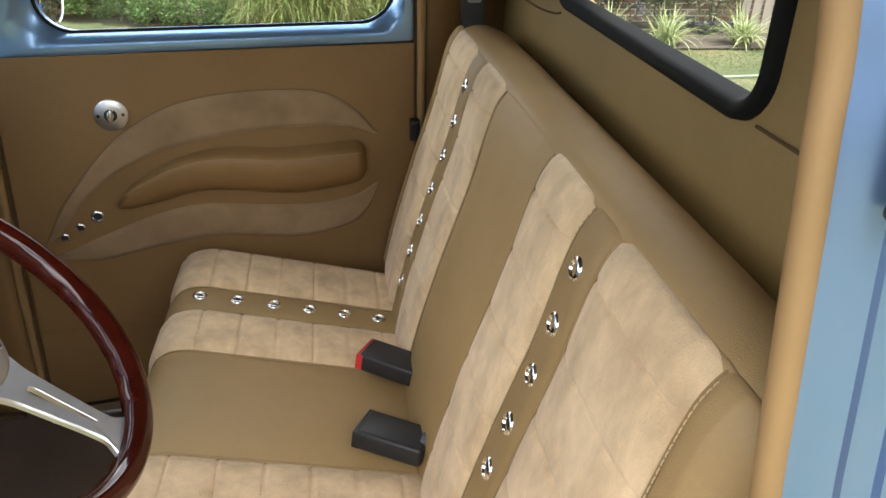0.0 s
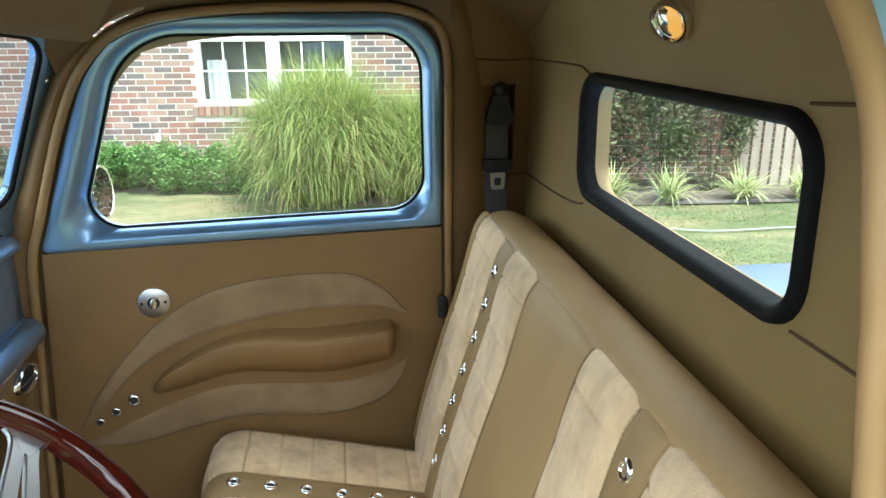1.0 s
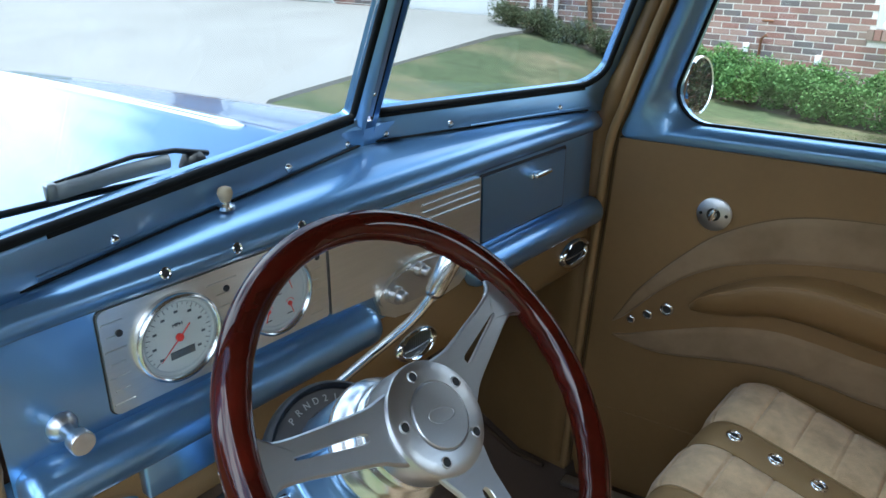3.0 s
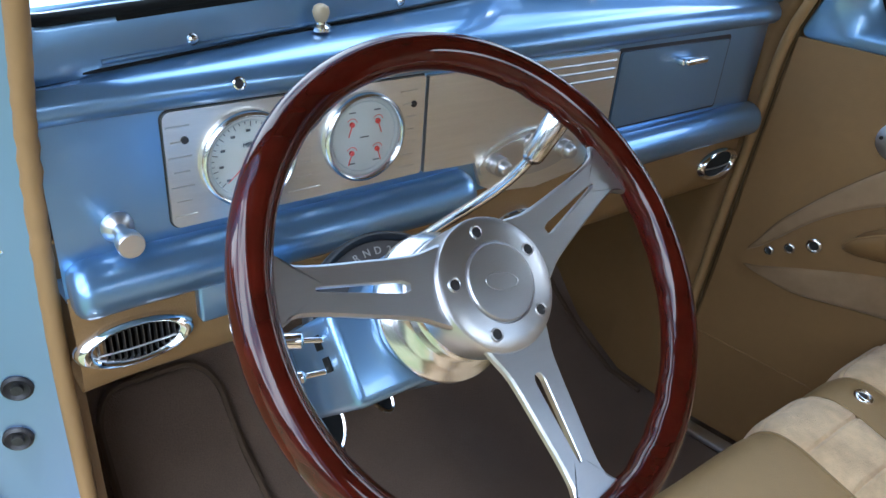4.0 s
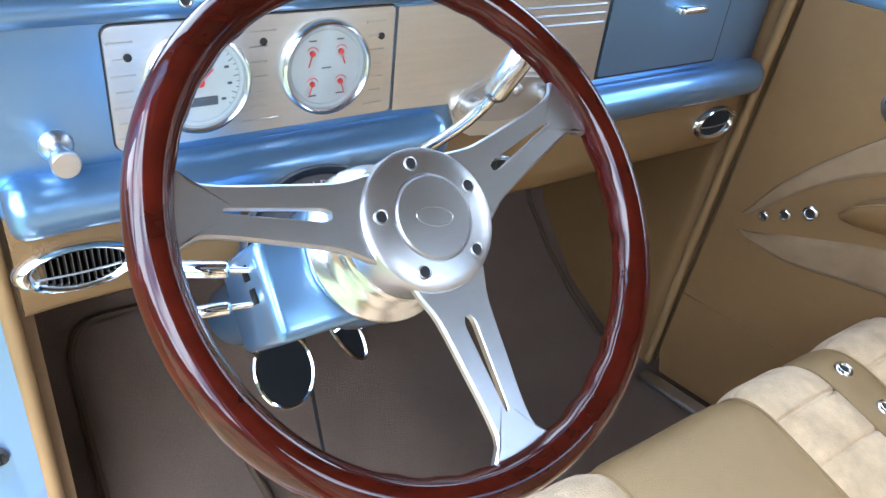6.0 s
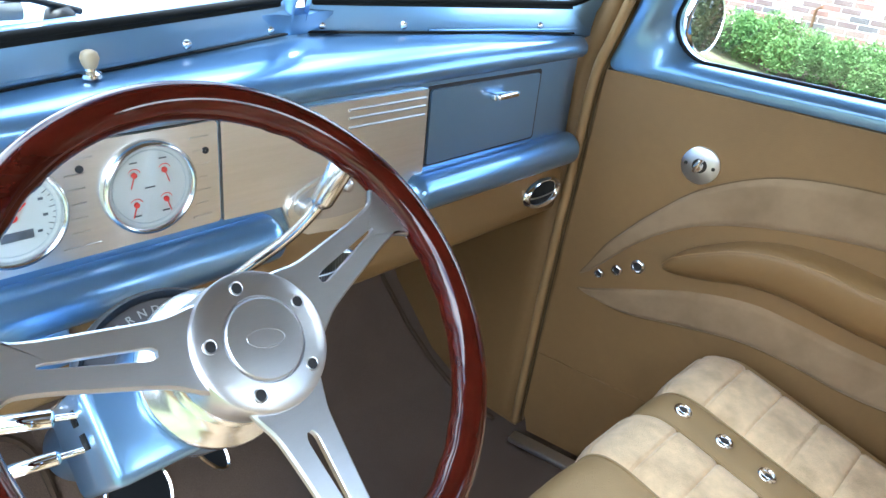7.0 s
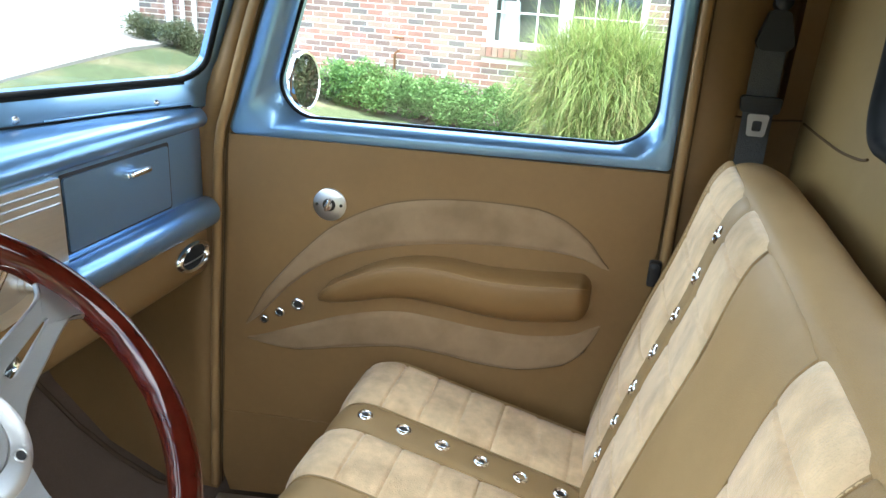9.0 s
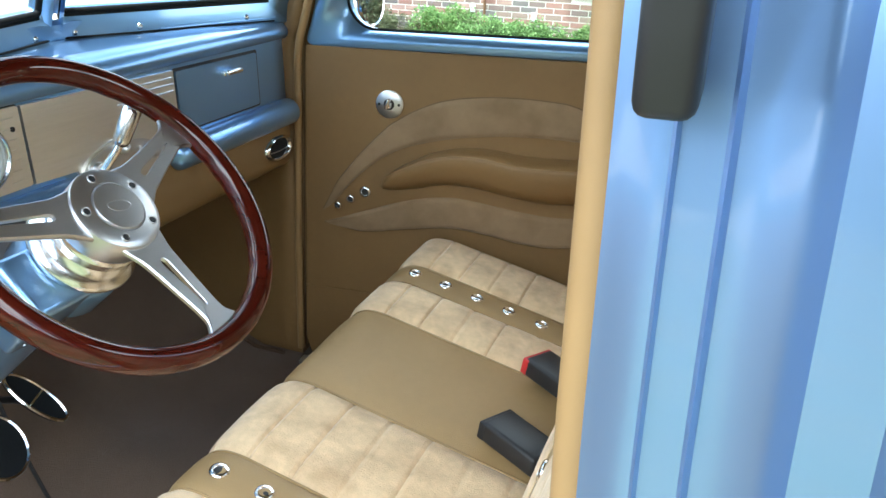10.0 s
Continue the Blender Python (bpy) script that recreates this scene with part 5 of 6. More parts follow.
def build_seat():
    s = thing("bench_seat", (-0.25, YC, 0.5), "tan leather bench seat with pale suede panels and chrome grommets", "seat")
    Y = [0.285, 0.335, 0.472, 0.544, 0.712, 0.936, 1.056, 1.126, 1.285, 1.305]
    bm = BM()
    A = along(CUSHION, 40)
    sg = 1 if A[10][1].z > 0 else -1
    rows = [[(p.x - sg * nr.x * 0.014, y, p.z - sg * nr.z * 0.014) for y in (0.30, 0.6, 1.0, 1.30)] for p, nr, ln in A]
    grid(bm, rows)
    for y in (0.30, 1.30):
        vs = [bm.verts.new((p.x - sg * nr.x * 0.014, y, p.z - sg * nr.z * 0.014)) for p, nr, ln in A] + [bm.verts.new((-0.05, y, 0.54))]
        bm.faces.new(vs)
    cu = part("cushion", bm, SEATHIDE, s, "seat cushion core")
    for k in range(8):
        suede = k in (1, 3, 5, 7)
        strip = k in (2, 6)
        mat = SUEDE if suede else OLIVE if strip else SEATHIDE
        panel("cushion_panel", CUSHION, 0.0, 1.0, Y[k], Y[k + 1], mat, cu, sg, (0.038, 0.0605) if suede else None, 0.009 if suede else 0.005, (0.04 if k == 0 else 0, 0.035 if k == 7 else 0, ),
              "pale suede panel with stitched ribs" if suede else "smooth leather panel")
    for y in (0.508, 1.091):
        for k in range(7):
            x = -0.452 + 0.0605 * k
            f = curve_fn([(a[0].x, a[0].z) for a in reversed(A)])
            z = f(x)
            eyelet((x, y, z + 0.005), (0.2, 0, 1), 0.0125, cu)
    for y in Y[1:8]:
        bm = BM()
        tube(bm, [(p.x + sg * nr.x * 0.001, y, p.z + sg * nr.z * 0.001) for p, nr, ln in A], 0.0018, 5)
        part("seam", bm, OLIVE, cu)
    # backrest
    Bk = along(BACK, 60)
    sb = 1 if Bk[30][1].x < 0 else -1
    bm = BM()
    rows = [[(p.x - sb * nr.x * dd, y, p.z - sb * nr.z * dd) for y, dd in ((0.236, 0.060), (0.242, 0.036), (0.255, 0.020), (0.275, 0.010), (0.31, 0.006), (0.6, 0.006), (1.0, 0.006), (1.28, 0.002), (1.32, 0.004), (1.346, 0.02), (1.354, 0.046))] for p, nr, ln in Bk]
    grid(bm, rows)
    for y in (0.265, 1.34):
        vs = [bm.verts.new((p.x - sb * nr.x * 0.012, y, p.z - sb * nr.z * 0.012)) for p, nr, ln in Bk] + [bm.verts.new((0.12, y, 0.79))]
        bm.faces.new(vs)
    bk = part("backrest", bm, SEATHIDE, s, "seat backrest core")
    YB = [0.235, 0.300, 0.485, 0.550, 0.690, 0.930, 1.072, 1.138, 1.310, 1.355]
    tot = Bk[-1][2]
    sTop = next(a[2] for a in Bk if a[0].x < 0.036) / tot
    # top roll over the whole width
    panel("top_roll", BACK, 0.0, sTop + 0.012, YB[0], YB[9], SEATHIDE, bk, sb, None, 0.006, (0.055, 0.055), "leather top roll", ny=30)
    for k in range(9):
        suede = k in (1, 3, 5, 7)
        strip = k in (2, 6)
        mat = SUEDE if suede else OLIVE if strip else SEATHIDE
        panel("back_panel", BACK, sTop, 1.0, YB[k], YB[k + 1], mat, bk, sb, (sTop * tot + 0.05, 0.075) if suede else None, 0.010 if suede else 0.006, (0.055 if k == 0 else 0, 0.055 if k == 8 else 0),
              "pale suede panel with stitched ribs" if suede else "smooth leather panel")
    fb = curve_fn([(a[0].z, a[0].x) for a in reversed(Bk) if a[2] > sTop * tot])
    for y in (0.514, 1.105):
        for k in range(7):
            z = 1.226 - 0.0580 * k
            eyelet((fb(z) - 0.006, y, z), (-1, 0, 0.28), 0.0125, bk)
    for y in YB[1:9]:
        bm = BM()
        tube(bm, [(p.x + sb * nr.x * 0.001, y, p.z + sb * nr.z * 0.001) for p, nr, ln in Bk if ln > sTop * tot], 0.0018, 5)
        part("seam", bm, OLIVE, bk)
    # rows of stitches beside the seams
    fine = along(BACK, 400)
    for y in (YB[1] - 0.006, YB[3] - 0.006, YB[8] + 0.006):
        bm = BM()
        run = [(p + nr * (sb * 0.0056), ln) for p, nr, ln in fine if sTop * tot + 0.012 < ln < tot - 0.05]
        start = None
        for q, ln in run:
            if start is None:
                start, s0 = q, ln
            elif ln - s0 > 0.0058:
                a, b = Vector((start.x, y, start.z)), Vector((q.x, y, q.z))
                tube(bm, [a, a.lerp(b, 0.36) - Vector((0.0006, 0, 0)), a.lerp(b, 0.72)], 0.0005, 5)
                start, s0 = q, ln
        part("stitching", bm, THREAD, bk, "pale thread stitches")
    bm = BM()
    p0 = next(a for a in Bk if a[2] >= sTop * tot)[0]
    tube(bm, [(p0.x - 0.003, y, p0.z + 0.001 - 0.05 * max(0, (abs(y - 0.795) - 0.50) / 0.06) ** 2) for y in np.linspace(0.245, 1.345, 40)], 0.0018, 6)
    part("seam", bm, OLIVE, bk)
    return s


build_seat()


BOOT = material("grey_rubber", (0.05, 0.055, 0.065), 0.5, vary=0.3, scale=30)


def buckle(c, aim, red):
    b = thing("seat_belt_buckle", c, "black seat belt buckle with red button on a short stalk" if red else "black seat belt buckle lying on the seat", "belt buckle", "seat belt buckles")
    d = Vector(aim).normalized()
    fm = frame_of(c, d, (0.3, 0, 1))
    bm = BM()
    box(bm, c, (0.060, 0.030, 0.098), fm.to_3x3().to_4x4(), 0.006, 3)
    part("body", bm, BLACK, b)
    bm = BM()
    box(bm, Vector(c) + d * 0.046, (0.0612, 0.026, 0.012), fm.to_3x3().to_4x4(), 0.002)
    part("button", bm, RED if red else BLACK, b, "red release button" if red else "")
    if not red:
        bm = BM()
        box(bm, Vector(c) + d * 0.0525, (0.040, 0.004, 0.0015), fm.to_3x3().to_4x4())
        part("button_edge", bm, RED, b, "thin red button edge")
    bm = BM()
    tube(bm, [Vector(c) - d * 0.04, Vector(c) - d * 0.075, Vector(c) - d * 0.10 - Vector((0, 0, 0.015))], 0.024, 12, r1=0.029, flat=0.62)
    part("boot", bm, BOOT, b, "black rubber boot")


buckle((-0.138, 0.915, 0.838), (-0.78, 0.42, 0.10), True)
buckle((-0.150, 0.745, 0.836), (-0.78, 0.40, 0.06), False)


def belt():
    b = thing("seat_belt", (0.07, 1.40, 1.3), "dark grey seat belt hanging from a black upper guide", "seat belt")
    bm = BM()
    rows = [[(0.062 + dx, 1.405 - 0.0 * dz, z) for dx in (-0.022, -0.008, 0.008, 0.022)] for dz, z in ((0, 1.46), (0, 1.40), (0, 1.34), (0, 1.27), (0, 1.2), (0, 1.1))]
    grid(bm, rows)
    grid(bm, [[(x, y - 0.003, z) for x, y, z in r] for r in rows])
    part("webbing", bm, WEB, b)
    bm = BM()
    loop = rounded([(-0.03, -0.03, 0.012), (0.03, -0.03, 0.012), (0.014, 0.028, 0.01), (-0.014, 0.028, 0.01)], 5)
    prism(bm, [(p.x, p.y) for p in loop], lambda u, v, d: (0.064 + u, 1.40 - d, 1.462 + v), -0.006, 0.016)
    lathe(bm, (0.066, 1.40, 1.500), (0, -1, 0.2), [(0.013, -0.01), (0.013, 0.012), (0.008, 0.016), (0, 0.017)], 18)
    part("guide", bm, BLACK, b, "black plastic upper guide")
    bm = BM()
    loop = rounded([(-0.028, -0.012, 0.005), (0.028, -0.012, 0.005), (0.030, 0.012, 0.005), (-0.030, 0.012, 0.005)], 4)
    prism(bm, [(p.x, p.y) for p in loop], lambda u, v, d: (0.062 + u, 1.40 - d, 1.352 + v), -0.003, 0.012)
    part("tongue_grip", bm, BLACK, b)
    bm = BM()
    inn = rounded([(-0.007, -0.010, 0.003), (0.007, -0.010, 0.003), (0.007, 0.006, 0.003), (-0.007, 0.006, 0.003)], 3)
    out = rounded([(-0.013, -0.018, 0.004), (0.013, -0.018, 0.004), (0.016, 0.016, 0.004), (-0.016, 0.016, 0.004)], 3)
    ring(bm, inn, out, lambda u, v, d: (0.062 + u, 1.392 - d, 1.322 + v), 0.0, 0.003)
    part("tongue", bm, ALU, b, "steel belt tongue")


belt()

# ---- visors, mirrors ----


def visor(A, B, C, D):
    v = thing("sun_visor", [sum(q) / 4 for q in zip(A, B, C, D)], "tan padded sun visor folded up under the headliner", "sun visor", "sun visors")
    A, B, C, D = (Vector(q) for q in (A, B, C, D))
    nrm = (B - A).cross(D - A).normalized()
    if nrm.z > 0:
        nrm = -nrm
    loop = rounded([(0, 0, 0.05), (1, 0, 0.06), (1, 1, 0.06), (0, 1, 0.05)], 6)
    bm = BM()

    def at(u, w, d):
        return A * (1 - u) * (1 - w) + B * u * (1 - w) + C * u * w + D * (1 - u) * w + nrm * d
    loops = []
    for g, d in ((0.97, -0.006), (1.0, 0.0), (0.97, 0.006), (0.6, 0.009), (0.1, 0.010)):
        loops.append([at(0.5 + (p.x - 0.5) * g, 0.5 + (p.y - 0.5) * g, d) for p in loop])
    vs = grid(bm, loops, close_v=True)
    bm.faces.new(vs[0])
    bm.faces.new(vs[-1])
    part("pad", bm, HEADLINER, v, angle=70)
    bm = BM()
    tube(bm, [at(0.05, 0.93, -0.004), at(0.0, 0.95, -0.010), at(-0.03, 0.96, -0.024)], 0.004, 6)
    part("rod", bm, CHROME, v)


visor((-0.640, 0.745, 1.626), (-0.605, 1.125, 1.601), (-0.515, 1.045, 1.692), (-0.54, 0.735, 1.700))
visor((-0.645, 0.605, 1.622), (-0.585, 0.25, 1.616), (-0.47, 0.245, 1.676), (-0.53, 0.59, 1.690))


def mirror_in():
    m = thing("rearview_mirror", (-0.69, 0.72, 1.58), "rounded interior mirror with a dark reflection put into its colour, in a grey shell", "mirror")
    c = Vector((-0.692, 0.711, 1.584))
    n = Vector((0.86, -0.40, 0.10))
    fm = frame_of(c, n, (0, 0, 1))
    out = rounded([(-0.057, -0.031, 0.026), (0.057, -0.031, 0.026), (0.057, 0.031, 0.026), (-0.057, 0.031, 0.026)], 8)
    bm = BM()
    prof = [(0.75, -0.016), (0.93, -0.012), (1.0, -0.004), (1.0, 0.003), (0.985, 0.0042), (0.93, 0.0042), (0.915, 0.0025)]
    vs = grid(bm, [[fm @ Vector((p.x * (1 - (1 - g) * 0.5), p.y * g, d)) for p in out] for g, d in prof], close_v=True)
    bm.faces.new(vs[0])
    part("shell", bm, MIRRORSHELL, m, "grey mirror shell", angle=30)
    bm = BM()
    prism(bm, [(p.x * 0.962, p.y * 0.925) for p in out], lambda u, v, d: fm @ Vector((u, v, d)), 0.001, 0.0032)
    part("mirror_glass", bm, DIMMIRROR, m, "mirror glass coloured dark to stand for a dark reflection", smooth=False)
    bm = BM()
    tube(bm, [c - n.normalized() * 0.012, (-0.722, 0.730, 1.600), (-0.716, 0.752, 1.634)], 0.006, 8)
    part("arm", bm, CHROME, m)
    bm = BM()
    tube(bm, [(-0.700, 0.700, 1.6465), (-0.698, 0.80, 1.643), (-0.690, 0.905, 1.637)], 0.0060, 8)
    part("mount_bar", bm, SLATE, m, "dark mounting bar under the header")
    bm = BM()
    tube(bm, [(-0.694, 0.700, 1.6535), (-0.692, 0.80, 1.650), (-0.684, 0.905, 1.644)], 0.0022, 6)
    part("bar_edge", bm, CHROME, m, "bright upper edge")


mirror_in()


def mirror_out():
    m = thing("side_mirror", (-0.71, 1.46, 1.26), "round chrome side mirror clamped outside the door", "mirror")
    c = Vector((-0.709, 1.452, 1.312))
    n = Vector((0.97, -0.06, 0.06))
    bm = BM()
    lathe(bm, c, n, [(0.02, -0.03), (0.042, -0.022), (0.052, -0.008), (0.053, 0.0), (0.051, 0.003), (0.048, 0.0015)], 36, open_end=True)
    part("shell", bm, CHROME, m)
    bm = BM()
    lathe(bm, c, n, [(0.049, 0.001), (0.0, 0.0016)], 32)
    part("mirror_glass", bm, MIRROR, m)
    bm = BM()
    tube(bm, [c - n.normalized() * 0.02, (-0.73, 1.45, 1.27), (-0.735, 1.40, 1.255)], 0.008, 8)
    part("arm", bm, CHROME, m)


mirror_out()

# ---- the open driver's doorway ----


def doorway():
    w = thing("door_frame", (-0.4, 0.15, 0.5), "blue painted open doorway with tan windlace and latch", "door frame", kind="structure")
    pts = [(-0.86, 0.258, 0.5), (-0.842, 0.258, 0.85), (-0.820, 0.257, 1.05), (-0.80, 0.262, 1.22), (-0.76, 0.268, 1.35), (-0.70, 0.272, 1.48), (-0.64, 0.262, 1.59), (-0.56, 0.248, 1.655), (-0.42, 0.232, 1.672), (-0.25, 0.222, 1.672), (-0.10, 0.216, 1.665),
           (-0.020, 0.244, 1.60), (-0.006, 0.234, 1.50), (-0.0045, 0.2275, 1.45), (-0.003, 0.2213, 1.40), (-0.0005, 0.209, 1.30), (0.002, 0.198, 1.20), (0.0, 0.188, 1.0), (-0.004, 0.160, 0.6), (-0.008, 0.15, 0.5)]
    P = spline(pts, 260)
    bm = BM()
    tube(bm, P, 0.0080, 18)
    for v in bm.verts:
        k = math.exp(-((v.co.z - 1.2) / 0.10) ** 2) if v.co.x < -0.5 else 0.0
        v.co.y += 0.0009 * k * math.sin(v.co.z * 230 + v.co.x * 160 + 3 * noise.noise(v.co * 30))
        v.co.x += 0.0007 * k * math.sin(v.co.z * 210 + v.co.y * 190 + 3 * noise.noise(v.co * 24))
    part("windlace", bm, WINDLACE, w, "tan leather windlace")
    # blue pillar faces outside the windlace: stepped section
    cen = Vector((-0.42, 0.2, 1.08))
    rows = []
    for p in P:
        o = Vector((p.x - cen.x, 0, p.z - cen.z))
        o = Vector((math.copysign(1, o.x) if abs(o.x) > 0.3 else o.x / 0.3, 0, 1 if o.z > 0.5 else 0)).normalized()
        sec = [(0.002, -0.006), (0.009, -0.008), (0.013, -0.012), (0.026, -0.015), (0.0275, -0.0185), (0.029, -0.0155), (0.044, -0.019), (0.0455, -0.0235), (0.048, -0.0195), (0.068, -0.025), (0.073, -0.031), (0.078, -0.042), (0.100, -0.049), (0.108, -0.062), (0.15, -0.074), (0.20, -0.075), (0.26, -0.05)]
        if p.x < -0.45:
            sec = [(a * 0.28, -0.006 - 0.62 * a) for a, b in sec]
        rows.append([p + o * a + Vector((0, b, 0)) for a, b in sec])
    bm = BM()
    grid(bm, rows)
    part("jamb", bm, BLUEDARK, w, "blue painted door jamb", angle=40)
    bm = BM()
    box(bm, (0.0210, 0.186, 1.453), (0.020, 0.028, 0.060), Matrix.Rotation(0.12, 4, 'X'), 0.005, 3)
    part("striker_cover", bm, BLACK, w, "black plastic latch block")
    for z, x, y in ((1.004, -0.839, 0.221), (0.939, -0.850, 0.212), (0.797, -0.861, 0.214)):
        bm = BM()
        lathe(bm, (x, y, z), (1, -0.35, 0), [(0.0135, -0.006), (0.0135, 0.003), (0.011, 0.005), (0.008, 0.002), (0.0055, 0.002), (0.005, 0.006), (0, 0.0065)], 18)
        part("hinge_bolt", bm, BLACK, w, "black hinge bolt")
    bm = BM()
    tube(bm, [(-0.852, 0.214, 0.797), (-0.846, 0.205, 0.785), (-0.850, 0.185, 0.800), (-0.862, 0.150, 0.835)], 0.0045, 8)
    part("check_hook", bm, BLACK, w, "black door check hook")
    bm = BM()   # lip of the hinge pocket and the bolt over it
    tube(bm, [(-0.822, 0.246, 1.1365), (-0.826, 0.236, 1.1370), (-0.832, 0.215, 1.1385)], 0.0028, 8)
    part("hinge_lip", bm, BLUE, w, "bright folded lip of the jamb")
    bm = BM()
    tube(bm, [(-0.822, 0.246, 1.1415), (-0.826, 0.236, 1.1420), (-0.832, 0.215, 1.1435)], 0.0022, 8)
    part("lip_joint", bm, RUBBER, w, "black joint over the lip")
    bm = BM()
    lathe(bm, (-0.826, 0.234, 1.154), (1, -0.35, 0.15), [(0.0085, -0.006), (0.0085, 0.003), (0.006, 0.006), (0, 0.0068)], 18)
    part("jamb_bolt", bm, CHROME, w, "bright domed jamb bolt")
    bm = BM()
    tube(bm, spline([(-0.827, 0.245, 1.076), (-0.829, 0.236, 1.080), (-0.833, 0.222, 1.094)], 12), 0.0012, 5)
    part("jamb_seam", bm, RUBBER, w, "thin panel joint")


doorway()


def open_door():
    d = thing("door_2", (-0.9, 0.1, 0.5), "driver's door swung open, blue outside with tan panel", "door", kind="structure")
    # out of view; the swing angle is set to shade jamb and dash
    a, b = Vector((-0.885, 0.16, 0)), Vector((-0.60, -0.57, 0))
    ux = (b - a).normalized()
    nx = Vector((-ux.y, ux.x, 0))

    def fn(u, v, w):
        return a + ux * u + nx * w + Vector((0, 0, v))
    bm = BM()
    prism(bm, [(0.0, 0.5), (0.76, 0.5), (0.78, 1.24), (0.02, 1.24)], fn, -0.03, 0.03)
    part("leather_panel", bm, LEATHER, d)
    bm = BM()
    ring(bm, rounded([(0.10, 1.27, 0.05), (0.71, 1.27, 0.06), (0.71, 1.60, 0.07), (0.22, 1.60, 0.12)]), rounded([(0.02, 1.235, 0.02), (0.78, 1.235, 0.02), (0.77, 1.65, 0.10), (0.17, 1.65, 0.16)]), fn, -0.02, 0.02)
    part("window_frame", bm, BLUE, d)


open_door()

# ---- bodywork outside the glass ----


def bodywork():
    h = thing("truck_hood", (-1.5, YC, 1.1), "glossy blue hood with a chrome centre strip", "hood")
    bm = BM()
    rows = []
    for x in np.linspace(-0.93, -2.15, 26):
        u = (-0.93 - x) / 1.22
        wd = 0.62 - 0.22 * u
        zc = 1.286 - 0.006 * u - 0.012 * u ** 3
        row = []
        for k in np.linspace(-1, 1, 31):
            row.append((x - 0.06 * (1 - abs(k)) * (1 - u), YC + k * wd, zc - 0.16 * abs(k) ** 2.6 - 0.02 * abs(k) + 0.006 * math.exp(-(k / 0.05) ** 2)))
        rows.append(row)
    grid(bm, rows)
    part("panel", bm, HOODBLUE, h, "blue metallic hood panel", angle=60)
    bm = BM()
    rows = []
    for x in np.linspace(-1.147, -2.14, 40):
        u = (-0.93 - x) / 1.22
        w = 0.014 * math.sqrt(max(0.02, min(1.0, (-1.145 - x) / 0.05)))
        rows.append([(x, YC + w * a, 1.291 - 0.006 * u - 0.012 * u ** 3 + 0.007 * b * min(1, w / 0.010)) for a, b in ((-1.05, -0.6), (-0.9, 0.3), (-0.45, 0.9), (0, 1.0), (0.45, 0.9), (0.9, 0.3), (1.05, -0.6))])
    grid(bm, rows)
    part("centre_strip", bm, CHROME, h, "chrome centre strip")
    for s in (-1, 1):
        bm = BM()
        rows = [[(x, YC + s * (0.42 + 0.36 * k), 1.16 - 0.12 * k ** 2 - 0.22 * max(0, (-1.0 - x) / 1.2) ** 2) for k in np.linspace(0, 1.0, 12)] for x in np.linspace(-0.95, -2.2, 16)]
        grid(bm, rows)
        part("fender", bm, HOODBLUE, h, "blue front fender")
    w = thing("wiper", (-0.87, 0.517, 1.343), "black and steel windscreen wiper parked along the glass", "wiper")
    bm = BM()
    tube(bm, [(-0.822, 0.280, 1.350), (-0.845, 0.39, 1.342), (-0.869, 0.489, 1.332)], 0.0032, 8)
    part("rubber", bm, RUBBER, w, "black wiper rubber")
    bm = BM()
    a, c = Vector((-0.838, 0.365, 1.352)), Vector((-0.868, 0.490, 1.348))
    tube(bm, [a, a.lerp(c, 0.5) + Vector((0, 0, 0.001)), c], 0.0075, 8, flat=0.45)
    part("blade", bm, GREYBOX, w, "bright steel blade carrier")
    bm = BM()
    tube(bm, [a + Vector((-0.003, 0, 0.007)), (-0.860, 0.45, 1.362), (-0.872, 0.50, 1.356), (-0.885, 0.545, 1.342)], 0.0020, 8, r1=0.0034)
    part("arm", bm, BLACK, w)
    bm = BM()
    box(bm, a + Vector((0.001, -0.004, 0.002)), (0.010, 0.010, 0.016), None, 0.003)
    part("end_cap", bm, STEEL, w)
    bm = BM()
    lathe(bm, (-0.880, 0.525, 1.338), (0.6, 0, 0.8), [(0.013, -0.01), (0.013, 0.004), (0.009, 0.009), (0, 0.010)], 18)
    part("pivot", bm, BLACK, w, "black wiper pivot")
    b = thing("truck_bed", (1.0, YC, 0.6), "pale blue pickup bed with a flat cover on black tyres", "truck bed")
    bm = BM()
    box(bm, (1.12, YC, 1.05), (1.74, 1.35, 0.10), None, 0.02)
    box(bm, (1.12, YC, 0.70), (1.70, 1.30, 0.50), None, 0.02)
    part("cover", bm, BLUE, b)
    c = thing("cab_body", (-0.4, 1.45, 0.5), "blue painted cab outer body", "body", kind="structure")
    bm = BM()
    box(bm, (-0.60, 1.44, 0.84), (1.62, 0.03, 0.76), Matrix.Rotation(0.12, 4, 'Z'), 0.01)
    part("outer_skin", bm, BLUE, c)
    bm = BM()
    box(bm, (0.22, YC, 0.93), (0.03, 1.42, 0.78), None, 0.01)
    part("rear_skin", bm, BLUE, c)
    bm = BM()
    box(bm, (-1.36, YC, 0.82), (0.03, 1.2, 0.75), None, 0.01)
    part("firewall", bm, BLUEDARK, c)
    # unseen cowl panels added to keep daylight out of the footwell
    bm = BM()
    box(bm, (-1.13, YC, 1.20), (0.52, 1.10, 0.02), None, 0.004)
    part("cowl_lid", bm, BLUEDARK, c)
    for y in (0.238, 1.332):
        bm = BM()
        box(bm, (-1.135, y, 0.83), (0.47, 0.012, 0.76), None, 0.003)
        part("cowl_side", bm, BLUEDARK, c)
    bm = BM()
    box(bm, (-0.55, YC, 0.43), (1.65, 1.45, 0.06), None, 0.01)
    part("floor_pan", bm, BLUEDARK, c)
    return b


BED = bodywork()


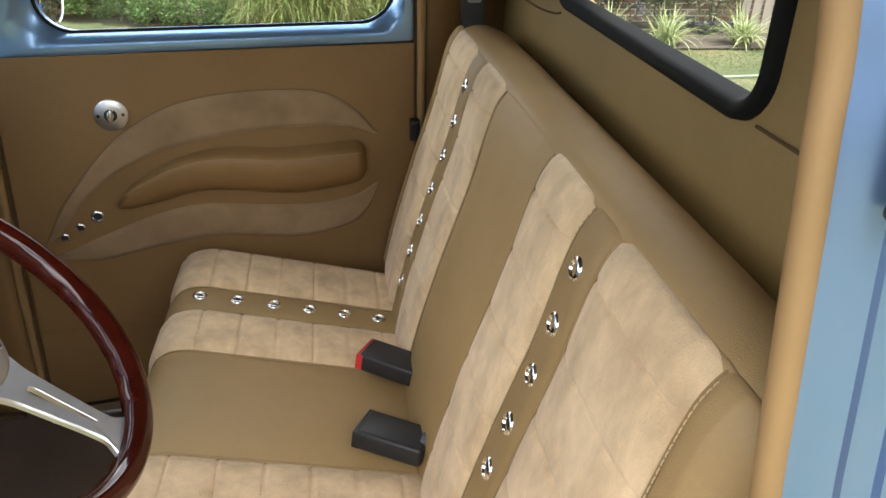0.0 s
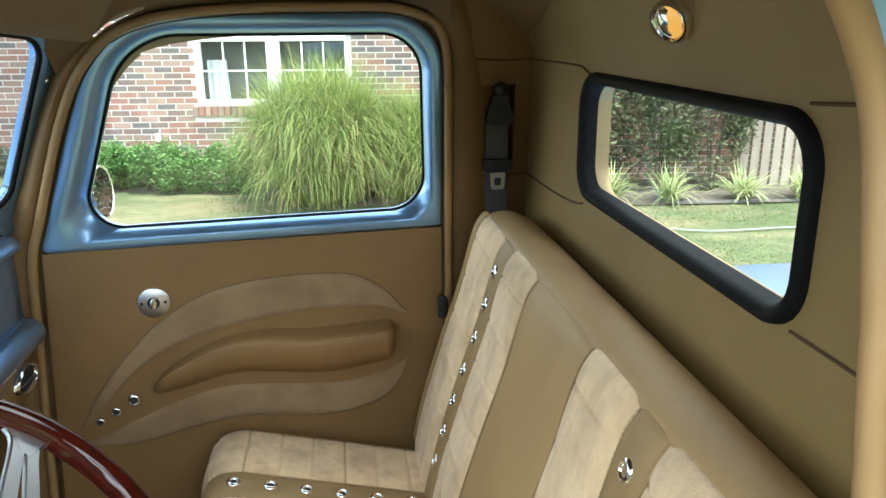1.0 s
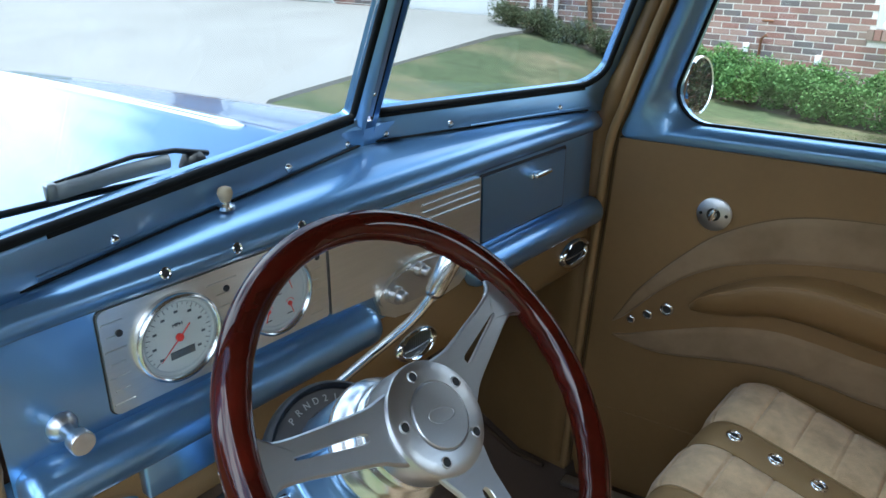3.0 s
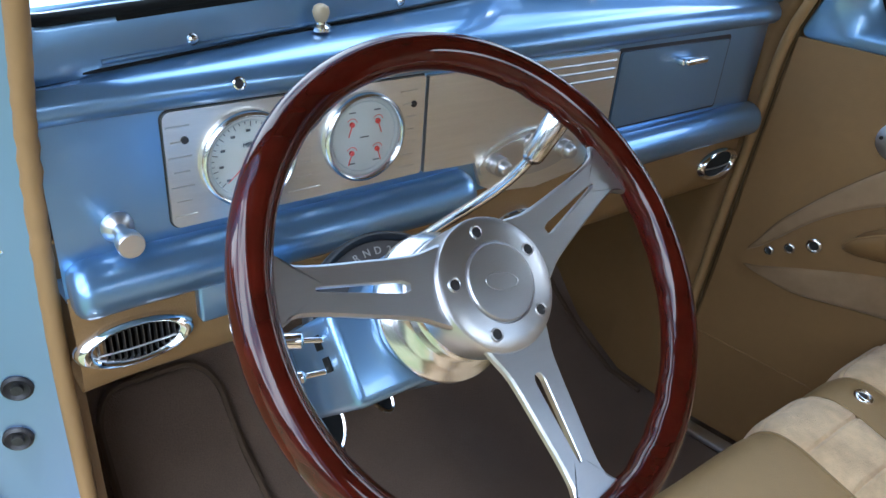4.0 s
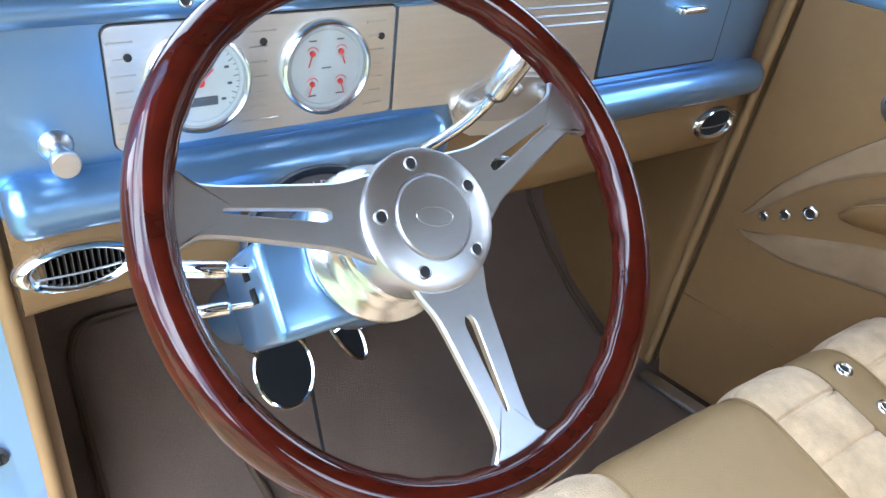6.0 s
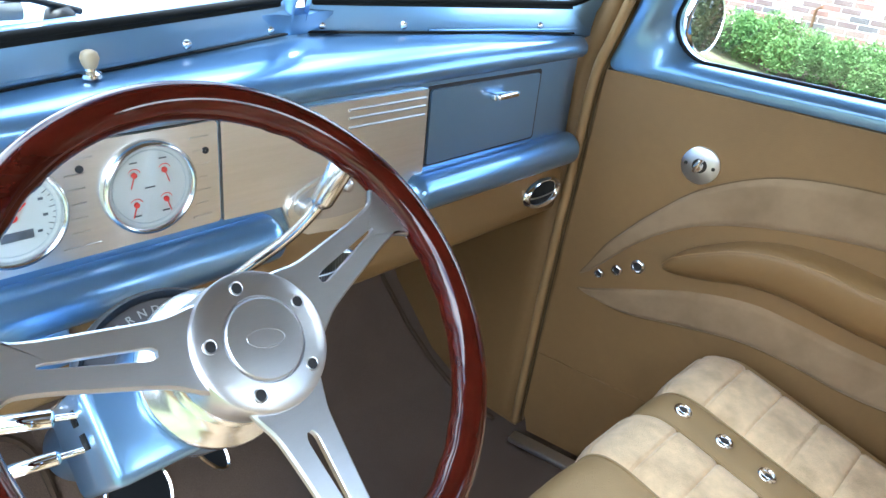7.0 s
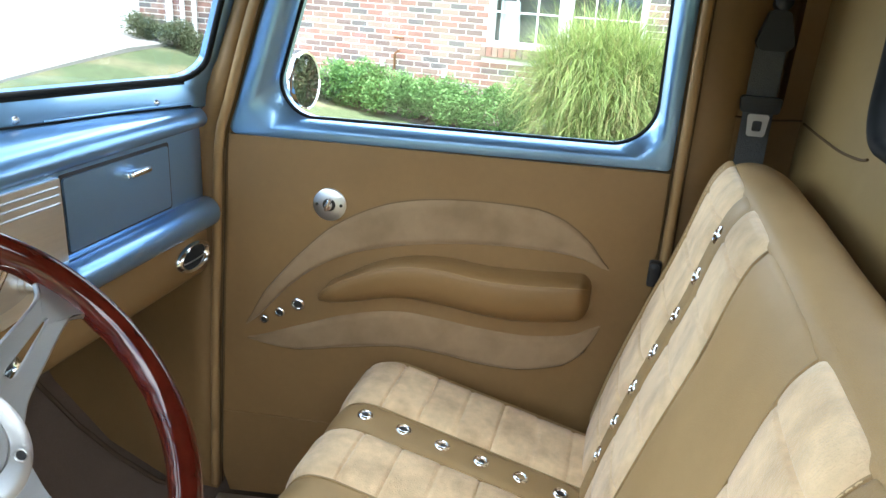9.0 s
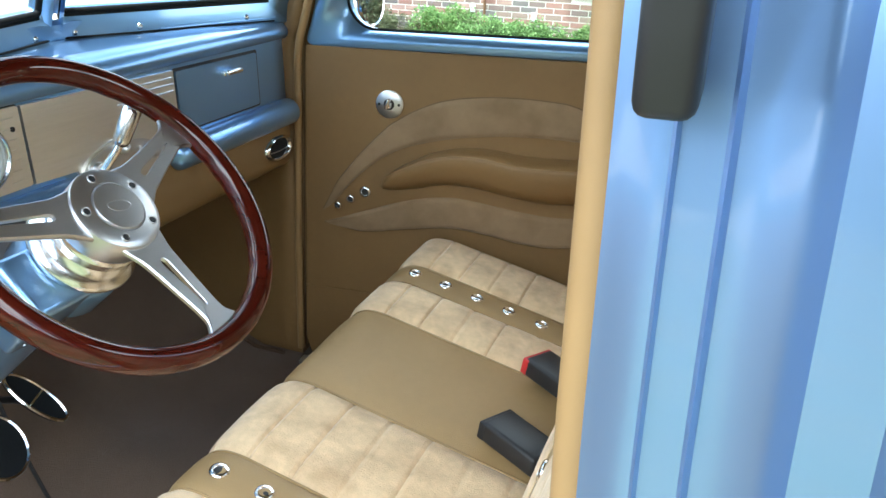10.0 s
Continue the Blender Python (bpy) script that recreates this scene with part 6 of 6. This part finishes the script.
def truck_wheels(bed):
    for x, s in ((-1.62, -1), (-1.62, 1), (1.30, -1), (1.30, 1)):
        y = YC + s * 0.60
        bm = BM()
        lathe(bm, (x, y, 0.35), (0, s, 0), [(0.20, -0.09), (0.31, -0.10), (0.345, -0.085), (0.35, -0.05), (0.35, 0.05), (0.345, 0.085), (0.31, 0.10), (0.20, 0.09)], 40, open_end=True)
        w = part("tyre", bm, RUBBER, bed, "black rubber tyre")
        bm = BM()
        lathe(bm, (x, y, 0.35), (0, s, 0), [(0.205, 0.085), (0.20, 0.06), (0.15, 0.05), (0.08, 0.075), (0.05, 0.09), (0.0, 0.092)], 32)
        part("rim", bm, CHROME, w, "polished rim")


truck_wheels(BED)

# ---- yard ----


def wall_y(x):
    return 8.66 - 0.08 * x


def foot(x):
    """Height of the soil along the house."""
    t = max(0.0, min(1.0, (-x - 2.0) / 4.6))
    return -0.13 + 0.67 * (t * t * (3 - 2 * t)) - (0.06 if x > 0.5 else 0)


def ground_z(x, y):
    k = max(0.0, min(1.0, (y - 1.8) / 6.0))
    return foot(x) * k


def build_ground():
    g = thing("ground", (0, 0, 0), "mown lawn with dry patches running to the house", "lawn", kind="structure")
    bm = BM()
    xs = [-400, -120, -60, -40, -25, -18] + list(np.linspace(-15, 12, 55)) + [16, 25, 40, 80, 200, 400]
    ys = [-400, -120, -40, -15, -6] + list(np.linspace(-3, 13, 33)) + [20, 40, 120, 400]
    rows = [[(x, y, ground_z(x, y) + (0.02 * noise.noise(Vector((x * 0.7, y * 0.7, 0))) if abs(x) < 20 and y > 2.5 and y < 9 else 0)) for y in ys] for x in xs]
    grid(bm, rows)
    part("lawn", bm, LAWN, g)
    # short blades over the lawn seen from the cab
    random.seed(5)
    verts, faces = [], []
    for _ in range(70000):
        x, y = random.uniform(-2.6, 5.5), random.uniform(2.6, 8.6)
        if y > wall_y(x) - 0.7 or in_drive(x, y):
            continue
        z = ground_z(x, y)
        a, hgt = random.uniform(0, 6.28), random.uniform(0.006, 0.018)
        dx, dy = math.cos(a) * 0.004, math.sin(a) * 0.004
        lx, ly = random.uniform(-0.045, 0.045), random.uniform(-0.045, 0.045)
        i = len(verts)
        verts += [(x - dx, y - dy, z - 0.005), (x + dx, y + dy, z - 0.005), (x + lx, y + ly, z + hgt)]
        faces.append((i, i + 1, i + 2))
    me = bpy.data.meshes.new("grass_blades")
    me.from_pydata(verts, [], faces)
    me.materials.append(LAWNBLADE)
    ob = new("grass_blades", me)
    tagged(ob, "short mown grass blades of the front lawn", "grass", kind="stuff")


def in_drive(x, y):
    return x < min(-4.6, -5.72 + 0.9 * max(0, 4.4 - y) ** 1.3)


LAWNBLADE = tinted("lawn_blade", (0.07, 0.12, 0.032), (0.15, 0.17, 0.065), 0.8)
build_ground()


def build_drive():
    d = thing("road", (-8, 4, 0.3), "pale concrete driveway rising to the garage", "driveway", kind="structure")
    bm = BM()
    rows = []
    for y in list(np.linspace(-30, 1, 6)) + list(np.linspace(1.5, 9.4, 26)):
        xe = -5.72 + 0.9 * max(0, 4.4 - y) ** 1.3
        xe = min(xe, -4.6)
        rows.append([(xe + (-25 - xe) * k, y, ground_z(xe + (-25 - xe) * k, y) + 0.035) for k in (0, 0.05, 0.12, 0.2, 0.3, 0.45, 0.7, 1.0)])
    grid(bm, rows)
    lower = [[(p[0], p[1], p[2] - 0.08) for p in (r[0],)] + [r[0]] for r in rows]
    grid(bm, lower)
    part("slab", bm, CONCRETE, d, "sunlit pale concrete slab")


build_drive()


def build_house():
    h = thing("house", (-4, wall_y(-4), 0.2), "red brick house with white window frames and garage doors", "house")
    ang = math.atan2(-0.08, 1)
    ux = Vector((math.cos(ang), math.sin(ang), 0))
    org = Vector((0, wall_y(0), 0))

    def W(s, z, d=0.0):
        """Point on the wall: s along it, d towards the truck."""
        return org + ux * s + Vector((-ux.y, ux.x, 0)) * -d + Vector((0, 0, z))
    holes = [(-1.79, -0.07, 0.765, 3.1), (-9.26, -6.53, -1, 2.7), (-13.9, -10.37, -1, 2.7), (-4.72, -4.15, 1.66, 3.0)]
    # mortar backing in pieces round the openings
    cuts = sorted({-22.0, 9.0, *[v for hh in holes for v in hh[:2]]})
    bm = BM()
    for a, b in zip(cuts, cuts[1:]):
        mid = (a + b) / 2
        hole = next((hh for hh in holes if hh[0] <= mid <= hh[1]), None)
        spans = [(-0.6, 3.3)] if not hole else [s for s in ((-0.6, hole[2]), (hole[3], 3.3)) if s[1] > s[0]]
        for z0, z1 in spans:
            prism(bm, [(a, z0), (b, z0), (b, z1), (a, z1)], lambda u, v, d: W(u, v, d), 0.0, -0.2)
    wall = part("wall", bm, MORTAR, h, "pale mortar joints", smooth=False)
    for hh in holes[:1] + holes[3:]:
        s0, s1, z0, z1 = hh
        win = thing_part("window", h)
        bm = BM()
        prism(bm, [(s0, z0), (s1, z0), (s1, z1), (s0, z1)], lambda u, v, d: W(u, v, d), -0.24, -0.26)
        part("room", bm, INSIDE, win, smooth=False)
        bars = [(s0, s0 + 0.07, z0, z1), (s1 - 0.07, s1, z0, z1), (s0, s1, z0, z0 + 0.07)]
        mid = (s0 + s1) / 2
        if s1 - s0 > 1:
            bars += [(mid - 0.075, mid + 0.075, z0, z1)]
            zm = z0 + 0.70
            bars += [(s0, s1, zm, zm + 0.075)]
        bm = BM()
        for a, b, c, e in bars:
            box(bm, W((a + b) / 2, (c + e) / 2, -0.02), (b - a, 0.08, e - c), Matrix.Rotation(ang, 4, 'Z'), 0.008)
        part("window_frame", bm, WHITE, win, "white painted window frame")
        bm = BM()
        if s1 - s0 > 1:
            for a, b in ((s0 + 0.07, mid - 0.075), (mid + 0.075, s1 - 0.07)):
                for k in (1, 2):
                    x = a + (b - a) * k / 3
                    box(bm, W(x, z0 + 0.385, -0.03), (0.018, 0.02, 0.63), Matrix.Rotation(ang, 4, 'Z'))
                    box(bm, W(x, zm + 0.4, -0.03), (0.018, 0.02, 0.66), Matrix.Rotation(ang, 4, 'Z'))
                box(bm, W((a + b) / 2, z0 + 0.385, -0.03), (b - a, 0.02, 0.018), Matrix.Rotation(ang, 4, 'Z'))
                box(bm, W((a + b) / 2, zm + 0.4, -0.03), (b - a, 0.02, 0.018), Matrix.Rotation(ang, 4, 'Z'))
            part("glazing_bars", bm, WHITE, win)
            bm = BM()
            for k in range(34):
                z = zm + 0.09 + k * 0.026
                box(bm, W(mid, z, -0.09), (s1 - s0 - 0.1, 0.02, 0.012), Matrix.Rotation(ang, 4, 'Z') @ Matrix.Rotation(0.5, 4, 'X'))
            part("blind", bm, BLIND, win, "pale slatted blind")
            bm = BM()
            rows = [[W(s0 + 0.10 + 0.20 * k + 0.05 * (0.7 - z) * k, z0 + 0.05 + z, -0.13 - 0.02 * math.sin(k * 14)) for k in np.linspace(0, 1, 12)] for z in (0, 0.25, 0.45)]
            grid(bm, rows)
            part("curtain", bm, BLIND, win, "pale curtain")
        else:
            bm.free()
        bm = BM()
        prism(bm, [(s0 + 0.05, z0 + 0.05), (s1 - 0.05, z0 + 0.05), (s1 - 0.05, z1), (s0 + 0.05, z1)], lambda u, v, d: W(u, v, d), -0.045, -0.05)
        g = part("pane", bm, GLASS, win, smooth=False)
        g.visible_shadow = False
        for k in range(int((s1 - s0 + 0.1) / 0.0705)):
            s = s0 - 0.03 + 0.0705 * k
            bm = BM()
            box(bm, W(s, z0 - 0.055, 0.012), (0.060, 0.09, 0.10), Matrix.Rotation(ang, 4, 'Z'))
            part("sill_brick", bm, BRICK, win, smooth=False)
    for hh in holes[1:3]:
        s0, s1 = hh[:2]
        zb = foot(s0) + 0.02
        gd = thing_part("garage_door", h)
        for k in range(5):
            bm = BM()
            box(bm, W((s0 + s1) / 2, zb + 0.26 + k * 0.53, -0.12), (s1 - s0 - 0.24, 0.05, 0.522), Matrix.Rotation(ang, 4, 'Z'), 0.008)
            part("panel", bm, WHITE, gd, "white garage door panel")
        bm = BM()
        for a in (s0 + 0.06, s1 - 0.06):
            box(bm, W(a, zb + 1.35, -0.06), (0.12, 0.16, 2.75), Matrix.Rotation(ang, 4, 'Z'), 0.01)
        part("jamb", bm, WHITE, gd, "white door jamb")
    # bricks
    L, H, C, P = 0.191, 0.0545, 0.0676, 0.2045
    proto = BM()
    box(proto, (0, 0, 0), (L, 0.03, H))
    me = solid("brick", proto, BRICK, smooth=False)
    rng = random.Random(7)
    verts, faces = [], []
    count = 0
    mrot = Matrix.Rotation(ang, 4, 'Z')
    for r in range(-8, 49):
        z = 0.02 + r * C
        off = P / 2 if r % 2 else 0
        n0, n1 = int(-16 / P), int(6.5 / P)
        for k in range(n0, n1):
            s = k * P + off
            if z < foot(s) - 0.25:
                continue
            clash = False
            sa, sb = s - L / 2, s + L / 2
            for a, b, c, e in holes:
                lo = c - 0.11 if c > 0 else c
                if sb > a - 0.004 and sa < b + 0.004 and z + H / 2 > lo and z - H / 2 < e:
                    if sa < a - 0.05 and sb > a:
                        sb = a - 0.008
                    elif sb > b + 0.05 and sa < b:
                        sa = b + 0.008
                    else:
                        clash = True
            if clash or sb - sa < 0.03:
                continue
            d = rng.uniform(-0.002, 0.002) - 0.008
            c = W((sa + sb) / 2, z, d)
            m = Matrix.Translation(c) @ mrot @ Matrix.Diagonal(((sb - sa) / L, 1, 1, 1))
            if -3.9 < s < -1.8 and 0.25 < z < 1.75 and count < 290:
                ob = new("brick", me)
                ob.parent = wall
                ob.matrix_basis = m
                count += 1
            else:
                i = len(verts)
                verts += [tuple(m @ Vector((x * L / 2, y * 0.015, zz * H / 2))) for x in (-1, 1) for y in (-1, 1) for zz in (-1, 1)]
                faces += [(i + a, i + b, i + c2, i + e2) for a, b, c2, e2 in ((0, 1, 3, 2), (4, 6, 7, 5), (0, 4, 5, 1), (2, 3, 7, 6), (1, 5, 7, 3), (0, 2, 6, 4))]
    mm = bpy.data.meshes.new("bricks")
    mm.from_pydata(verts, [], faces)
    mm.materials.append(BRICKS)
    ob = new("bricks", mm)
    ob.parent = h
    ob.matrix_parent_inverse = WORLD[h].inverted()
    tagged(ob, kind="stuff")
    # roof over the wall, out of view
    bm = BM()
    prism(bm, [(-22, 3.35), (9, 3.35), (9, 3.5), (-22, 3.5)], lambda u, v, d: W(u, v + d * -0.4, d), 0.45, -5.0)
    part("roof", bm, FENCEWOOD, h, smooth=False)
    return h, W, ang


def thing_part(name, parent):
    ob = new(name)
    ob.empty_display_size = 0.05
    ob.parent = parent
    ob.matrix_parent_inverse = WORLD[parent].inverted()
    WORLD[ob] = Matrix.Identity(4)
    return ob


HOUSE, W, HANG = build_house()


def utilities():
    rot = Matrix.Rotation(HANG, 4, 'Z')
    m = thing("electric_meter", W(-6.02, 1.8, 0.1), "grey electric meter box with conduits on the brick wall", "meter box")
    bm = BM()
    box(bm, W(-6.03, 1.98, 0.07), (0.30, 0.14, 0.50), rot, 0.02)
    part("box", bm, WHITE, m)
    bm = BM()
    lathe(bm, W(-6.03, 1.98, 0.14), Vector((-0.08, -1, 0)), [(0.085, 0), (0.085, 0.05), (0.07, 0.08), (0, 0.09)], 20)
    part("meter_glass", bm, GREYBOX, m)
    for s, r in ((-6.02, 0.045), (-5.82, 0.03), (-5.64, 0.03)):
        bm = BM()
        tube(bm, [W(s, 0.3, 0.05), W(s, 1.72, 0.05)], r, 10)
        part("conduit", bm, WHITE, m)
    b = thing("utility_box", W(-5.15, 1.5, 0.1), "pale grey utility box with a rusty pipe below", "utility box")
    bm = BM()
    box(bm, W(-5.15, 1.52, 0.06), (0.26, 0.12, 0.24), rot, 0.015)
    part("box", bm, GREYBOX, b)
    bm = BM()
    tube(bm, [W(-5.13, 1.4, 0.05), W(-5.13, 0.9, 0.05), W(-5.05, 0.3, 0.06)], 0.03, 8)
    part("pipe", bm, RUST, b, "rusty red pipe")
    f = thing("water_pipe", W(-2.9, 0.4, 0.2), "rusty standpipe with a tap beside the wall", "pipe")
    bm = BM()
    tube(bm, [W(-2.86, 0.05, 0.12), W(-2.86, 0.60, 0.12), W(-2.80, 0.64, 0.14)], 0.016, 8)
    tube(bm, [W(-2.86, 0.34, 0.12), W(-2.70, 0.34, 0.14), W(-2.70, 0.05, 0.14)], 0.014, 8)
    tube(bm, [W(-2.90, 0.78, 0.06), W(-2.78, 0.78, 0.06)], 0.014, 8)
    part("pipe", bm, RUST, f)
    for s, z in ((-3.05, 0.48), (-2.27, 0.42)):
        o = thing("outlet_cover", W(s, z, 0.03), "small white cover on the brick wall", "cover plate", "cover plates")
        bm = BM()
        box(bm, W(s, z, 0.03), (0.06, 0.05, 0.10), rot, 0.01)
        part("plate", bm, WHITE, o)
    v = thing("wall_vent", W(-4.5, 0.40, 0.03), "small white vent near the wall foot", "vent")
    bm = BM()
    box(bm, W(-4.6, 0.40, 0.03), (0.22, 0.05, 0.10), rot, 0.01)
    part("plate", bm, WHITE, v)


utilities()


def blades(name, spots, length, width, droop, mat, label, category, parent=None, kind="stuff", seg=5, seed=1, upright=0.5, group=""):
    """Many arching blades: spots is a list of (x, y, z, lean)."""
    rng = random.Random(seed)
    verts, faces = [], []
    for x, y, z, out in spots:
        a = rng.uniform(0, 6.283)
        ln = length * rng.uniform(0.65, 1.1)
        d = Vector((math.cos(a), math.sin(a), 0))
        side = Vector((-d.y, d.x, 0)) * width * rng.uniform(0.6, 1.2)
        lean = rng.uniform(0.15, 1.0) * droop * out
        up0 = rng.uniform(upright, 1.0)
        p = Vector((x, y, z))
        ang0 = math.radians(90) * up0
        i0 = len(verts)
        for k in range(seg + 1):
            t = k / seg
            w = side * (1 - t) ** 0.7 if t > 0.3 else side
            verts += [tuple(p - w), tuple(p + w)]
            th = ang0 - lean * t * 2.2
            p = p + (d * math.cos(th) + Vector((0, 0, 1)) * math.sin(th)) * (ln / seg)
            if k:
                q = i0 + 2 * k
                faces.append((q - 2, q - 1, q + 1, q))
    me = bpy.data.meshes.new(name)
    me.from_pydata(verts, [], faces)
    me.materials.append(mat)
    ob = new(name, me)
    if parent:
        ob.parent = parent
        ob.matrix_parent_inverse = WORLD[parent].inverted()
        return tagged(ob, label)
    return tagged(ob, label, category, group, kind)


def plants():
    rng = random.Random(3)
    g = thing("ornamental_grass", (-0.3, 7.7, foot(0)), "large fountain grass clump, green with straw blades", "grass clump")
    for cx, cy, n, ln, sd, top in ((-0.42, 7.72, 13000, 0.95, 1, 0.95), (0.62, 7.85, 9000, 0.85, 2, 0.78)):
        spots = []
        for _ in range(n):
            a, r = rng.uniform(0, 6.283), math.sqrt(rng.random())
            h = rng.random() ** 0.8
            rad = 0.42 + 0.16 * h
            spots.append((cx + rad * r * math.cos(a), cy + rad * r * math.sin(a), foot(cx) - 0.02 + top * h * (1 - 0.35 * r * r), 1.0))
        blades("blades", spots, ln, 0.0050, 1.45, GRASSBLADE, "green arching blades", "", g, seg=7, seed=sd, upright=0.62)
        blades("dry_blades", spots[:n // 4], ln * 0.95, 0.0042, 1.6, STRAW, "straw coloured dry blades", "", g, seg=7, seed=sd + 9, upright=0.5)

    def bush(name, c, size, n, leaf, mat, label, group="", seed=0):
        r2 = random.Random(seed)
        b = thing(name, c, label, "shrub", group)
        bm = BM()
        for k in range(5):
            a = r2.uniform(0, 6.28)
            tube(bm, [Vector(c), Vector(c) + Vector((math.cos(a) * size[0] * 0.3, math.sin(a) * size[1] * 0.3, size[2] * 0.5)), Vector(c) + Vector((math.cos(a) * size[0] * 0.6, math.sin(a) * size[1] * 0.5, size[2] * 0.8))], 0.012, 5, r1=0.004)
        part("stems", bm, SOIL, b, "brown woody stems")
        verts, faces = [], []
        lumps = [(r2.uniform(-0.75, 0.75), r2.uniform(-0.6, 0.6), r2.uniform(0.35, 0.8), r2.uniform(0.25, 0.5)) for _ in range(11)]
        for _ in range(n):
            lx, ly, lz, lr = r2.choice(lumps)
            v = Vector((r2.gauss(0, 1), r2.gauss(0, 1), r2.gauss(0, 1))).normalized() * lr * r2.uniform(0.6, 1.05)
            p = Vector((c[0] + (lx + v.x) * size[0], c[1] + (ly + v.y) * size[1], c[2] + max(0.02, lz + v.z) * size[2]))
            d1 = Vector((r2.uniform(-1, 1), r2.uniform(-1, 1), r2.uniform(-0.3, 1))).normalized() * leaf * r2.uniform(0.6, 1.2)
            d2 = d1.cross(Vector((r2.uniform(-1, 1), r2.uniform(-1, 1), 1))).normalized() * leaf * 0.22
            i = len(verts)
            verts += [tuple(p), tuple(p + d1 * 0.5 + d2), tuple(p + d1), tuple(p + d1 * 0.5 - d2)]
            faces.append((i, i + 1, i + 2, i + 3))
        me = bpy.data.meshes.new("leaves")
        me.from_pydata(verts, [], faces)
        me.materials.append(mat)
        ob = new("leaves", me)
        ob.parent = b
        ob.matrix_parent_inverse = WORLD[b].inverted()
    # low green planting along the wall
    for k, x in enumerate(np.linspace(-3.25, -1.5, 5)):
        bush("herb_shrub", (x, wall_y(x) - 0.42, foot(x) - 0.02), (0.36, 0.30, 0.50), 7000, 0.045, HERB, "low feathery green planting along the brick wall", "wall planting", seed=20 + k)
    for k, x in enumerate(np.linspace(-6.1, -3.7, 6)):
        bush("low_shrub", (x, wall_y(x) - 0.45, foot(x) - 0.04), (0.36, 0.30, 0.33), 3800, 0.035, DULLEAF, "dull green low shrub beside the wall", "wall shrubs", seed=40 + k)
    # rear side: dark climbers, striped clumps
    for k, (x, hgt) in enumerate(((1.9, 1.7), (2.6, 2.1), (3.3, 1.9), (3.9, 2.1))):
        bush("tall_shrub", (x, wall_y(x) - 0.55, -0.2), (0.55, 0.30, hgt), 4200, 0.075, DULLEAF, "tall loose dark green shrub before the wall", "rear shrubs", seed=60 + k)
    for k, (x, y) in enumerate(((2.55, 7.35), (3.15, 7.25), (3.95, 7.2), (4.6, 7.15), (5.2, 7.1))):
        spots = [(x + rng.uniform(-0.06, 0.06), y + rng.uniform(-0.06, 0.06), ground_z(x, y), 1.0) for _ in range(150)]
        blades("striped_clump", spots, 0.50, 0.011, 1.1, STRIPED, "clump of pale striped strap leaves", "plant", None, "", 5, 80 + k, 0.45, "striped plants")
    f = thing("fence", (5.6, 7.9, -0.2), "weathered grey picket fence of upright boards", "fence")
    for k in range(22):
        bm = BM()
        x = 4.35 + 0.115 * k
        box(bm, (x, 7.95 - 0.03 * k, 0.72 + 0.01 * rng.uniform(-1, 1)), (0.105, 0.02, 1.85), None, 0.004)
        part("board", bm, FENCEWOOD, f, smooth=False)
    bd = thing("planting_bed", (-2, 8.2, 0), "dark mulch bed along the house wall", "flower bed", kind="structure")
    bm = BM()
    rows = []
    for x in np.linspace(-6.4, 7.0, 45):
        e = (0.50 if x < -1.2 else 0.80) + 0.55 * math.exp(-((x - 0.1) / 1.0) ** 2) + (0.5 if x > 2 else 0)
        rows.append([(x, wall_y(x) - e * k, ground_z(x, wall_y(x) - e * k) + 0.03 * (1 - k)  + 0.012) for k in (0, 0.5, 0.85, 1.0)])
    grid(bm, rows)
    part("mulch", bm, SOIL, bd)
    st = thing("garden_hose", (2.6, 6.2, 0), "pale green garden hose lying across the lawn", "hose")
    bm = BM()
    tube(bm, [(p.x, p.y, ground_z(p.x, p.y) + 0.02) for p in spline([(2.35, 6.7, 0), (2.5, 6.2, 0), (2.9, 5.9, 0), (3.6, 5.9, 0), (4.2, 5.9, 0)], 30)], 0.009, 8)
    part("tube", bm, HOSE, st)


HOSE = material("pale_hose", (0.24, 0.32, 0.24), 0.5, vary=0.3, scale=10)
plants()


def sky_block():
    """Unseen wall added behind the open door and before the hood, blocking low sky."""
    b = thing("backdrop", (0, -17, 0), "unseen tall dark green wall added to block low sky light", "hedge", kind="structure")
    bm = BM()
    rows = []
    for x in np.linspace(-30, 30, 90):
        top = 4.3 + 1.4 * noise.noise(Vector((x * 0.25, 3.1, 0))) + 0.8 * noise.noise(Vector((x * 0.9, 7.7, 0)))
        rows.append([(x, -10.5 + 0.02 * x * x * 0.3 + 0.7 * noise.noise(Vector((x * 0.7, k * 4, 2))) - 0.5 * k * k, top * k) for k in np.linspace(0, 1, 14)])
    grid(bm, rows)
    part("foliage", bm, SKYBLOCK, b)


sky_block()
